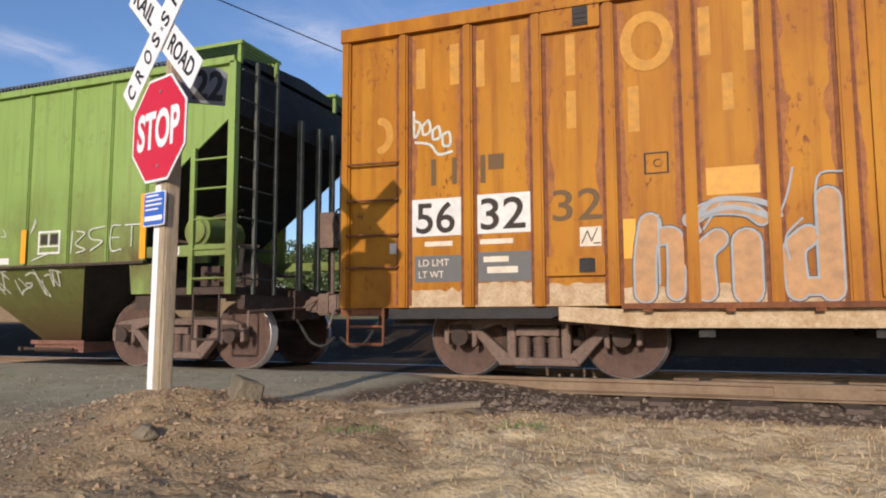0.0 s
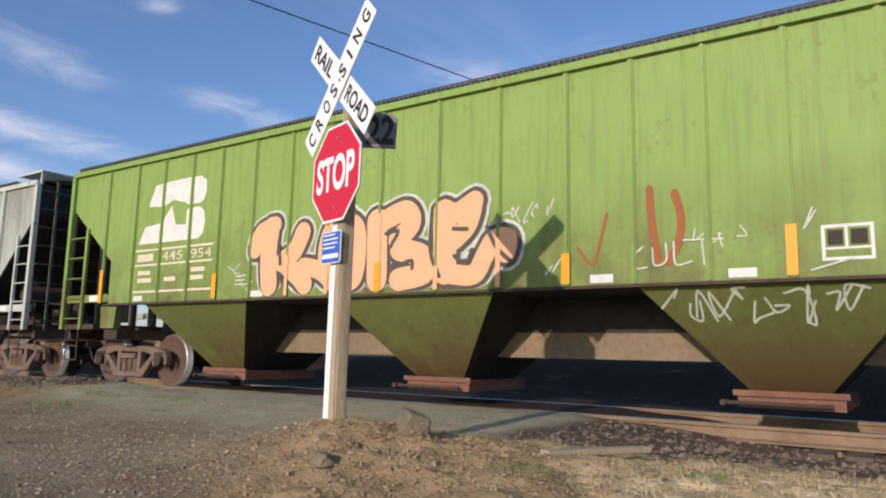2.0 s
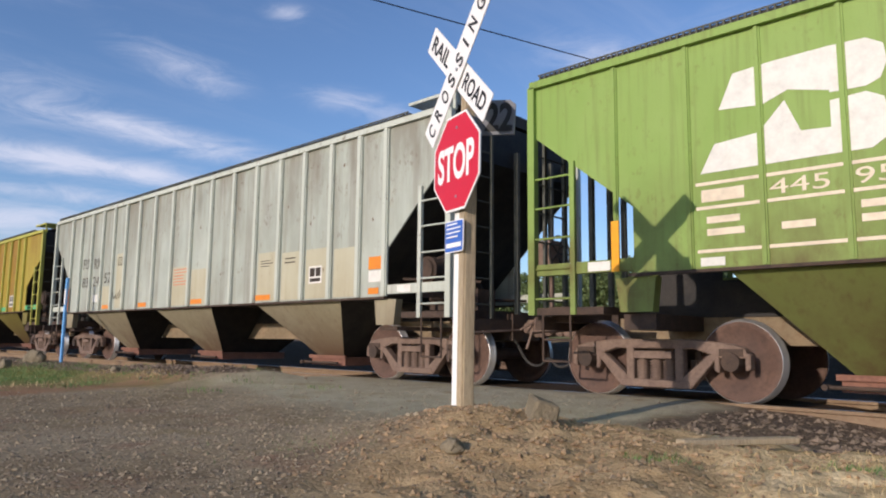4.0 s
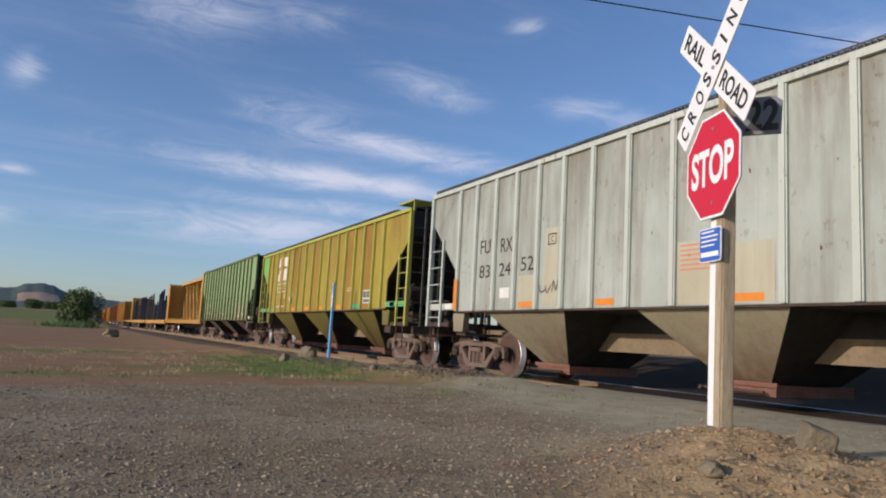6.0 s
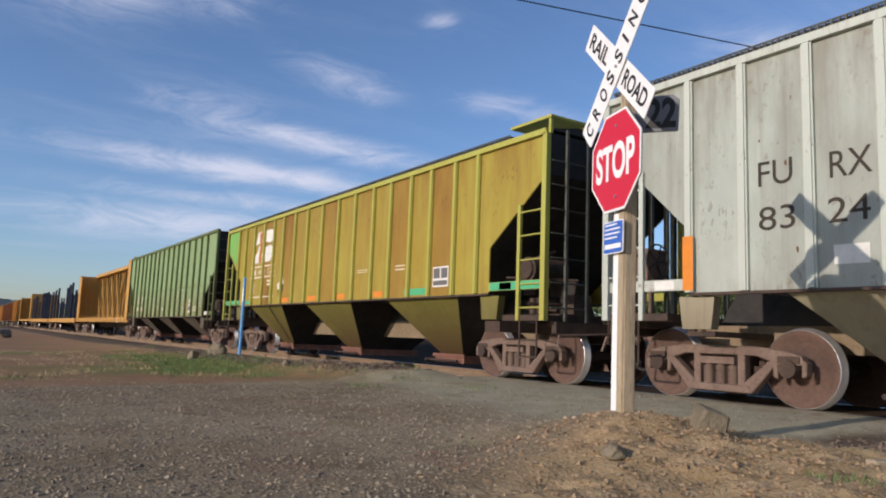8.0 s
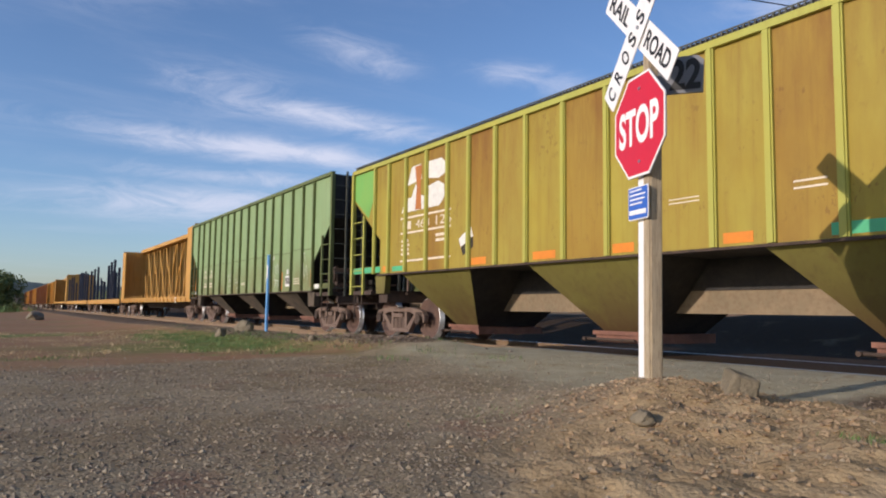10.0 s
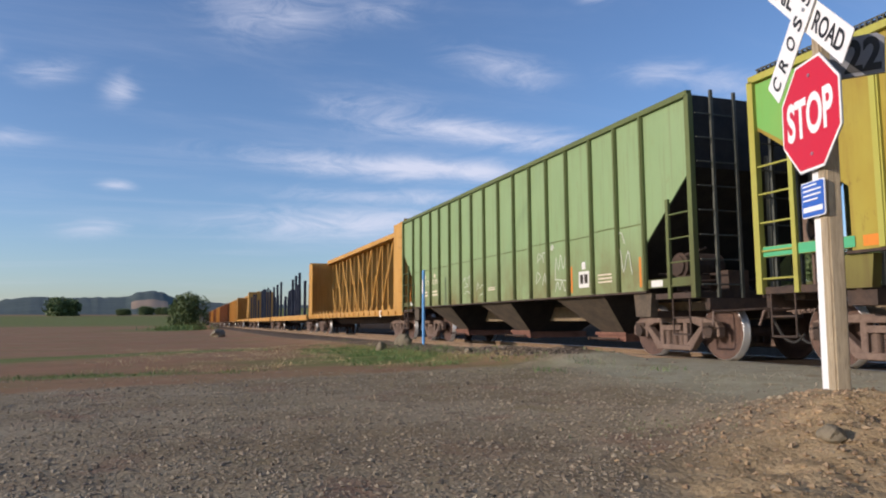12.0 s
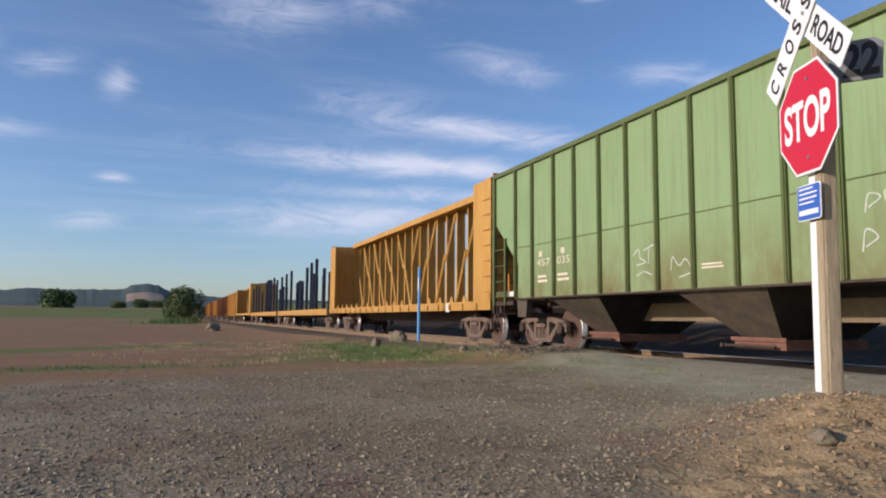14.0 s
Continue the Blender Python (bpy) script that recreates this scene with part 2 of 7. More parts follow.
BROWN_CAR = paint("oxide_brown_paint", (0.25, 0.10, 0.04), (0.33, 0.15, 0.06), (0.12, 0.06, 0.03), streaks=0.5, spots=0.4)
SILL_BROWN = rough_mat("dusty_brown_sill_steel", (0.20, 0.155, 0.095), (0.27, 0.20, 0.12), 2, 0.85, third=(0.14, 0.07, 0.035), bumpy=0.2)
GRATE = rough_mat("dark_walkway_steel", (0.07, 0.075, 0.06), (0.11, 0.11, 0.085), 6, 0.8)
OUTLET = rough_mat("rust_red_outlet_steel", (0.17, 0.075, 0.05), (0.24, 0.11, 0.07), 4, 0.85, third=(0.08, 0.04, 0.03))
# black steel parts, and surfaces whose shade is painted in
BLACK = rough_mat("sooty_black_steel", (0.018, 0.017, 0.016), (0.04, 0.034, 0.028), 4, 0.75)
UNDER = rough_mat("grimy_brown_black_steel", (0.045, 0.030, 0.022), (0.085, 0.052, 0.034), 5, 0.85)
TRUCK = rough_mat("rusty_brown_cast_steel", (0.15, 0.10, 0.075), (0.22, 0.15, 0.11), 4, 0.85, third=(0.06, 0.038, 0.028))
WHEEL = rough_mat("rusted_wheel_steel", (0.085, 0.048, 0.035), (0.135, 0.076, 0.052), 3, 0.8, third=(0.035, 0.022, 0.017))
TREAD = plain("polished_tread_steel", (0.74, 0.72, 0.69), 0.42, 0.85)
RAIL = rough_mat("rust_brown_rail_steel", (0.19, 0.125, 0.07), (0.26, 0.18, 0.105), 3, 0.75, third=(0.17, 0.08, 0.04))
RAILTOP = plain("worn_rail_head", (0.45, 0.42, 0.38), 0.35, 1.0)
TIE = rough_mat("weathered_tie_wood", (0.10, 0.07, 0.05), (0.17, 0.12, 0.085), 4, 0.9)
WHITE = plain("white_marking_paint", (0.74, 0.72, 0.65), 0.6, wear=0.2)
CREAM = plain("faded_cream_marking_paint", (0.75, 0.64, 0.48), 0.6, wear=0.25)
GHOST = plain("ghosted_pale_lettering", (0.58, 0.28, 0.04), 0.6, wear=0.35)
DARK = plain("dark_marking_paint", (0.05, 0.04, 0.03), 0.7, wear=0.08)
SLATE = plain("slate_grey_paint_patch", (0.15, 0.145, 0.135), 0.6, wear=0.2)
STRIPE = plain("yellow_orange_reflector", (0.80, 0.36, 0.02), 0.4, wear=0.1)
ORANGE_TAPE = plain("orange_reflector", (0.72, 0.24, 0.03), 0.45, wear=0.15)
PEACH = plain("peach_spray_paint", (0.83, 0.44, 0.24), 0.6, wear=0.08)
SPRAY_DK = plain("charcoal_spray_paint", (0.10, 0.085, 0.07), 0.6)
SPRAY_W = plain("white_spray_paint", (0.60, 0.62, 0.50), 0.65, wear=0.36)
SPRAY_G = plain("grey_blue_spray_paint", (0.36, 0.38, 0.38), 0.6, wear=0.2)
SALMON = plain("salmon_spray_paint", (0.52, 0.29, 0.13), 0.65, wear=0.35)
SPRAY_R = plain("rusty_red_drips", (0.33, 0.12, 0.04), 0.7, wear=0.2)
TEAL = plain("fresh_teal_paint", (0.09, 0.42, 0.20), 0.5, wear=0.15)
FRESH = paint("fresh_green_paint", (0.17, 0.42, 0.10), (0.25, 0.42, 0.09), (0.30, 0.24, 0.05), streaks=0.2, spots=0.1)
SIGN_RED = plain("stop_sign_red", (0.62, 0.022, 0.045), 0.35, wear=0.05)
SIGN_WHITE = plain("sign_white_sheeting", (0.86, 0.85, 0.82), 0.4, wear=0.05)
SIGN_BACK = plain("bare_aluminium", (0.5, 0.5, 0.5), 0.45, 0.9)
SIGN_BLACK = plain("sign_black_letters", (0.03, 0.03, 0.03), 0.5)
SIGN_BLUE = plain("sign_blue_sheeting", (0.045, 0.14, 0.52), 0.4, wear=0.05)
BOARD = plain("charcoal_number_board", (0.20, 0.205, 0.22), 0.6)
POSTBLUE = plain("light_blue_post_paint", (0.18, 0.42, 0.74), 0.5, wear=0.1)
WIRE = plain("black_cable", (0.02, 0.02, 0.02), 0.6)
ROCK = rough_mat("brown_basalt_rock", (0.16, 0.13, 0.08), (0.24, 0.195, 0.125), 5, 0.9, bumpy=0.7, dist=0.02)


def wood_mat():
    m, n, l, b = nodes_of("weathered_post_wood")
    v = mapped(n, l, scale=(9, 9, 0.7))
    c = mix(n, l, noise_fac(n, l, v, 5, 8, 0.6), (0.34, 0.265, 0.165), (0.48, 0.385, 0.25))
    c = mix(n, l, noise_fac(n, l, v, 16, 5, 0.6, 0.55, 0.7), c, (0.11, 0.08, 0.05), 0.7)
    l.new(c, b.inputs["Base Color"])
    b.inputs["Roughness"].default_value = 0.85
    bump(n, l, b, noise_fac(n, l, v, 14, 5, 0.6, 0.2, 0.8), 0.5, 0.006)
    return m


WOOD = wood_mat()


def leaf_mat(name, a, b2):
    m, n, l, b = nodes_of(name)
    g = n.new("ShaderNodeNewGeometry")
    l.new(mix(n, l, g.outputs["Random Per Island"], a, b2), b.inputs["Base Color"])
    b.inputs["Roughness"].default_value = 0.7
    return m


LEAF = leaf_mat("bush_foliage", (0.065, 0.10, 0.03), (0.14, 0.185, 0.06))
CONIFER = leaf_mat("conifer_foliage", (0.018, 0.04, 0.018), (0.05, 0.085, 0.03))
GRASS = leaf_mat("short_green_grass", (0.07, 0.13, 0.03), (0.14, 0.21, 0.055))
STRAW = leaf_mat("dry_straw_grass", (0.42, 0.30, 0.14), (0.62, 0.48, 0.26))
STONES = leaf_mat("crushed_grey_gravel", (0.15, 0.108, 0.068), (0.41, 0.33, 0.215))
CLODS = leaf_mat("dry_soil_clods", (0.25, 0.16, 0.085), (0.44, 0.305, 0.165))
BALLAST = leaf_mat("brown_ballast_stones", (0.10, 0.072, 0.05), (0.25, 0.185, 0.125))
BARK = rough_mat("tree_bark", (0.07, 0.05, 0.035), (0.12, 0.09, 0.06), 5, 0.9)


def ground_mat():
    """Crushed gravel, dry soil, ballast, red-brown field and grass, chosen by what lies where on the sheet."""
    m, n, l, b = nodes_of("ground_gravel_soil_field")
    v = mapped(n, l)
    def att(name):
        a = n.new("ShaderNodeAttribute"); a.attribute_name = name
        return a.outputs["Fac"]
    edge = noise_fac(n, l, v, 1.6, 6, 0.65, 0.25, 0.75)
    def ragged(fac, soft=0.35):
        s = n.new("ShaderNodeMath"); s.operation = "ADD"; l.new(fac, s.inputs[0])
        k = n.new("ShaderNodeMath"); k.operation = "MULTIPLY_ADD"; k.inputs[1].default_value, k.inputs[2].default_value = 0.8, -0.4
        l.new(edge, k.inputs[0]); l.new(k.outputs[0], s.inputs[1])
        r = n.new("ShaderNodeMapRange"); r.inputs["From Min"].default_value, r.inputs["From Max"].default_value = 0.5 - soft, 0.5 + soft
        l.new(s.outputs[0], r.inputs["Value"])
        return r.outputs[0]
    vor = n.new("ShaderNodeTexVoronoi"); vor.inputs["Scale"].default_value = 42
    l.new(v, vor.inputs["Vector"])
    sep_c = n.new("ShaderNodeSeparateColor"); l.new(vor.outputs["Color"], sep_c.inputs[0])
    gravel = mix(n, l, sep_c.outputs[0], (0.29, 0.22, 0.135), (0.47, 0.38, 0.245))
    gravel = mix(n, l, noise_fac(n, l, v, 0.7, 5, 0.6, 0.35, 0.7), gravel, (0.265, 0.205, 0.115), 0.6)
    gravel = mix(n, l, noise_fac(n, l, v, 2.3, 5, 0.6, 0.55, 0.75), gravel, (0.115, 0.08, 0.05), 0.75)
    gravel = mix(n, l, noise_fac(n, l, mapped(n, l, scale=(1.0, 0.55, 1)), 0.55, 7, 0.65, 0.45, 0.60), gravel, (0.225, 0.16, 0.085), 0.62)
    gravel = mix(n, l, noise_fac(n, l, v, 11, 5, 0.7, 0.55, 0.7), gravel, (0.10, 0.075, 0.055), 0.5)
    gravel = mix(n, l, noise_fac(n, l, mapped(n, l, scale=(1, 1, 1), loc=(5.3, 1.2, 0)), 0.85, 6, 0.65, 0.54, 0.66), gravel, (0.26, 0.135, 0.085), 0.6)
    smooth_road = mix(n, l, noise_fac(n, l, v, 2.0, 8, 0.7), (0.38, 0.34, 0.225), (0.50, 0.455, 0.315))
    smooth_road = mix(n, l, noise_fac(n, l, v, 26, 4, 0.6, 0.52, 0.75), smooth_road, (0.22, 0.18, 0.13), 0.5)
    gravel = mix(n, l, ragged(att("packed")), gravel, smooth_road, 0.85)
    dirt = mix(n, l, noise_fac(n, l, v, 3.0, 8, 0.7), (0.30, 0.205, 0.10), (0.50, 0.365, 0.20))
    dirt = mix(n, l, noise_fac(n, l, v, 22, 5, 0.65, 0.5, 0.75), dirt, (0.20, 0.12, 0.06), 0.55)
    bal = mix(n, l, sep_c.outputs[1], (0.085, 0.062, 0.045), (0.20, 0.15, 0.105))
    field = mix(n, l, noise_fac(n, l, v, 0.12, 6, 0.6), (0.36, 0.185, 0.10), (0.40, 0.24, 0.135))
    field = mix(n, l, noise_fac(n, l, v, 1.4, 7, 0.7), field, (0.21, 0.13, 0.065), 0.5)
    field = mix(n, l, noise_fac(n, l, mapped(n, l, scale=(0.5, 1, 1), loc=(2, 9, 0)), 0.35, 6, 0.65, 0.47, 0.60), field, (0.25, 0.19, 0.08), 0.45)
    grass = mix(n, l, noise_fac(n, l, v, 1.1, 7, 0.7), (0.115, 0.165, 0.035), (0.20, 0.225, 0.07))
    grass = mix(n, l, noise_fac(n, l, v, 0.9, 6, 0.65, 0.42, 0.62), grass, (0.31, 0.235, 0.09), 0.5)
    c = mix(n, l, ragged(att("field")), gravel, field)
    c = mix(n, l, ragged(att("grass")), c, grass)
    c = mix(n, l, ragged(att("ballast")), c, bal)
    c = mix(n, l, ragged(att("dirt")), c, dirt)
    dry = mix(n, l, noise_fac(n, l, v, 3.4, 8, 0.7), (0.50, 0.36, 0.175), (0.76, 0.60, 0.35))
    dry = mix(n, l, noise_fac(n, l, v, 18, 6, 0.7, 0.5, 0.72), dry, (0.27, 0.17, 0.08), 0.6)
    c = mix(n, l, ragged(att("straw")), c, dry)
    # the shade under and behind the train, painted into the ground's colour
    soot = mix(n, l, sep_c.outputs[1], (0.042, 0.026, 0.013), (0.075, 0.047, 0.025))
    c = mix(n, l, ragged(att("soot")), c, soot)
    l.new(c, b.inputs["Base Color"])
    b.inputs["Roughness"].default_value = 0.95
    b.inputs["Specular IOR Level"].default_value = 0.1
    add = n.new("ShaderNodeMath"); add.operation = "MULTIPLY_ADD"; add.inputs[1].default_value = -0.5
    l.new(vor.outputs["Distance"], add.inputs[0]); l.new(noise_fac(n, l, v, 9, 6, 0.7, 0.2, 0.8), add.inputs[2])
    bump(n, l, b, add.outputs[0], 0.55, 0.025)
    return m


GROUND = ground_mat()

# ---- mesh helpers ----
def link(name, bm, material, parent=None, label=""):
    me = bpy.data.meshes.new(name)
    bm.normal_update()
    bm.to_mesh(me)
    bm.free()
    for k in material if isinstance(material, (list, tuple)) else (material,):
        me.materials.append(k)
    ob = new(name, me)
    ob.parent = parent
    return tagged(ob, label)


def part(name, bm, material, parent, label=""):
    return link(name, bm, material, parent, label)


def again(ob, parent, loc=(0, 0, 0)):
    """Another part on the same mesh."""
    o = new(ob.name.split(".")[0], ob.data)
    o.parent, o.location = parent, loc
    return o


def box(bm, x0, x1, y0, y1, z0, z1):
    v = [bm.verts.new(p) for p in ((x0, y0, z0), (x1, y0, z0), (x1, y1, z0), (x0, y1, z0), (x0, y0, z1), (x1, y0, z1), (x1, y1, z1), (x0, y1, z1))]
    for f in ((3, 2, 1, 0), (4, 5, 6, 7), (0, 1, 5, 4), (1, 2, 6, 5), (2, 3, 7, 6), (3, 0, 4, 7)):
        bm.faces.new([v[k] for k in f])
    return bm


def made(fn, *a):
    bm = bmesh.new()
    fn(bm, *a)
    return bm


def prism(bm, pts, y0, y1):
    """A plate with the outline pts in x and z, from y0 to y1."""
    a = [bm.verts.new((x, y0, z)) for x, z in pts]
    b = [bm.verts.new((x, y1, z)) for x, z in pts]
    n = len(pts)
    fs = [bm.faces.new(a), bm.faces.new(b[::-1])]
    for k in range(n):
        fs.append(bm.faces.new((a[k], b[k], b[(k + 1) % n], a[(k + 1) % n])))
    bmesh.ops.recalc_face_normals(bm, faces=fs)


def rod(bm, p, q, r, seg=8):
    p, q = Vector(p), Vector(q)
    d = q - p
    m = Matrix.Translation((p + q) / 2) @ d.to_track_quat("Z", "Y").to_matrix().to_4x4()
    bmesh.ops.create_cone(bm, cap_ends=True, segments=seg, radius1=r, radius2=r, depth=d.length, matrix=m)


def lathe(bm, prof, seg=40, axis="y", mats=None):
    """Turns a profile of (radius, along) round the y axis."""
    rings = []
    for r, y in prof:
        rings.append([bm.verts.new((r * math.cos(2 * math.pi * k / seg), y, r * math.sin(2 * math.pi * k / seg))) for k in range(seg)])
    for j in range(len(rings) - 1):
        for k in range(seg):
            f = bm.faces.new((rings[j][k], rings[j][(k + 1) % seg], rings[j + 1][(k + 1) % seg], rings[j + 1][k]))
            f.smooth = True
            if mats:
                f.material_index = mats[j]
    fs = [bm.faces.new(rings[0][::-1]), bm.faces.new(rings[-1])]
    bmesh.ops.recalc_face_normals(bm, faces=bm.faces[:])


def face_xz(bm, pts, y):
    y -= layer(bm) if len(pts) < 14 else 0
    f = bm.faces.new([bm.verts.new((x, y, z)) for x, z in pts])
    f.normal_update()
    if f.normal.y > 0:
        f.normal_flip()


def rect(bm, x0, x1, z0, z1, y):
    face_xz(bm, ((x0, z0), (x1, z0), (x1, z1), (x0, z1)), y)


def layer(bm):
    """Each further piece of paint lies a hair over the last."""
    return 0.00006 * len(bm.faces)


def stroke(bm, pts, w, y, caps=True):
    """A sprayed line of width w through pts (x, z), with round ends and joints; each step lies a hair further out."""
    for k, (a, b) in enumerate(zip(pts, pts[1:])):
        a, b = Vector(a), Vector(b)
        d = b - a
        if d.length < 1e-5:
            continue
        t = math.atan2(d.y, d.x)
        arc = [(b.x + w / 2 * math.cos(t + s), b.y + w / 2 * math.sin(t + s)) for s in np.linspace(-math.pi / 2, math.pi / 2, 7)]
        arc += [(a.x + w / 2 * math.cos(t + s), a.y + w / 2 * math.sin(t + s)) for s in np.linspace(math.pi / 2, 3 * math.pi / 2, 7)]
        face_xz(bm, arc, y - layer(bm))


def curve_pts(pts, steps=6):
    """A smooth line through pts."""
    p = [Vector(q) for q in pts]
    p = [p[0] * 2 - p[1], *p, p[-1] * 2 - p[-2]]
    out = []
    for k in range(1, len(p) - 2):
        for s in np.linspace(0, 1, steps, endpoint=False):
            a, b, c, d = p[k - 1], p[k], p[k + 1], p[k + 2]
            out.append(tuple(0.5 * (2 * b + (c - a) * s + (2 * a - 5 * b + 4 * c - d) * s * s + (3 * b - a - 3 * c + d) * s ** 3)))
    out.append(tuple(p[-2]))
    return out


def letters(text, height, spread=1.0, bold=0.0):
    """Flat lettering in the built-in font, as a bmesh in x and z, lower left at the origin, capital height given."""
    cu = bpy.data.curves.new("lettering", "FONT")
    cu.body, cu.size, cu.space_character, cu.offset = text, height / 0.69, 1.0, bold
    ob = bpy.data.objects.new("lettering", cu)
    scene.collection.objects.link(ob)
    bpy.context.view_layer.update()
    me = bpy.data.meshes.new_from_object(ob.evaluated_get(bpy.context.evaluated_depsgraph_get()))
    bpy.data.objects.remove(ob)
    bm = bmesh.new()
    bm.from_mesh(me)
    bpy.data.meshes.remove(me)
    x0 = min(v.co.x for v in bm.verts)
    for v in bm.verts:
        v.co = Vector(((v.co.x - x0) * spread, 0, v.co.y))
    bm.normal_update()
    for f in bm.faces:
        if f.normal.y > 0:
            f.normal_flip()
    return bm


def write(text, x, z, height, y, material, parent, name="lettering", spread=1.0, width=None, bold=0.0):
    bm = letters(text, height, spread, bold)
    if width:
        w = max(v.co.x for v in bm.verts)
        for v in bm.verts:
            v.co.x *= width / w
    bmesh.ops.translate(bm, verts=bm.verts, vec=(x, y, z))
    return part(name, bm, material, parent)


def bars(bm, x0, x1, z0, z1, y, rows, fill=0.55, seed=1):
    """Small writing that cannot be read, as plain bars."""
    r = random.Random(seed)
    h = (z1 - z0) / rows
    for k in range(rows):
        rect(bm, x0, x0 + (x1 - x0) * r.uniform(0.7, 1.0), z1 - (k + fill) * h, z1 - k * h, y)

# ---- the land ----
TRACK_Y = 8.9
def smooth(a, b, x):
    t = min(1.0, max(0.0, (x - a) / (b - a)))
    return t * t * (3 - 2 * t)


def road_left(y):
    return -8.9 - 0.32 * min(6.6, max(-3.0, y - 0.4))


def road_right(y):
    """The gravel's edge on the side of the sign."""
    if y < 2.0:
        return -2.6 + (2.0 - y) * 0.9
    return -3.0 - 0.55 * smooth(2.0, 3.4, y) + 0.35 * smooth(4.6, 7.0, y)


def over_road(x, y):
    return smooth(-0.5, 0.3, x - road_left(y)) * smooth(-0.4, 0.4, road_right(y) - x)


def land(x, y):
    """Height of the ground; the rail heads are at 0."""
    road = over_road(x, y)
    bed = smooth(6.6, 7.5, y) * smooth(12.4, 10.9, y)
    z = -0.06 - 0.10 * smooth(-9.0, -16.0, x) - 0.30 * smooth(-14.0, -40.0, x) * smooth(8.0, 2.0, y)
    off = max(smooth(road_left(y) + 0.2, road_left(y) - 1.2, x), smooth(road_right(y) + 0.3, road_right(y) + 2.2, x))
    z += bed * off * (-0.20 - z)
    z -= 0.07 * smooth(5.2, 6.0, y) * smooth(8.0, 7.0, y) * off * smooth(-6, -3, x)
    z += 0.13 * smooth(-9.5, -11.0, x) * smooth(-45, -30, x) * smooth(4.6, 6.2, y) * smooth(7.5, 6.9, y)
    z += 0.057 * road * smooth(5.5, 8.0, y)
    # bank of soil along the gravel, with the signpost in it
    z += 0.23 * math.exp(-((x + 3.5) / 0.85) ** 2 - ((y - 4.0) / 0.80) ** 2)
    z += 0.11 * math.exp(-((x + 1.6) / 1.5) ** 2 - ((y - 3.6) / 1.1) ** 2)
    z += 0.05 * smooth(-2.0, 1.5, x) * smooth(6.5, 4.0, y)
    near = smooth(30, 8, math.hypot(x, y - 3))
    soil = smooth(-0.2, 0.5, x - road_right(y)) * smooth(6.3, 5.3, y)
    z += near * (0.012 * smooth(8.0, 6.5, y) + 0.05 * soil) * noise.noise((x * 2.1, y * 2.1, 0.3)) + near * soil * (0.035 * noise.noise((x * 5, y * 6, 4.0)) + 0.030 * abs(noise.noise((x * 9, y * 11, 8.0))) + 0.014 * noise.noise((x * 21, y * 21, 2.0)))
    # rubble heap left of the gravel beside the rails
    z += 0.10 * math.exp(-((x + 12.8) / 2.8) ** 2 - ((y - 6.3) / 0.8) ** 2) * (1 + noise.noise((x * 2, y * 2, 9)))
    far = math.hypot(x, y)
    z += 9.0 * smooth(120, 700, far) * smooth(-30, -160, x)
    # a low bank beyond the rails, then rising fields
    z += 0.66 * smooth(11.5, 15.5, y) + 3.6 * smooth(20, 80, y)
    return z


def steps(lo, hi, fine_lo, fine_hi, d, grow=1.18):
    v = list(np.arange(fine_lo, fine_hi + d / 2, d))
    s = d
    while v[-1] < hi:
        s *= grow; v.append(v[-1] + s)
    s, head = d, [v[0]]
    while head[-1] > lo:
        s *= grow; head.append(head[-1] - s)
    return head[:0:-1] + v


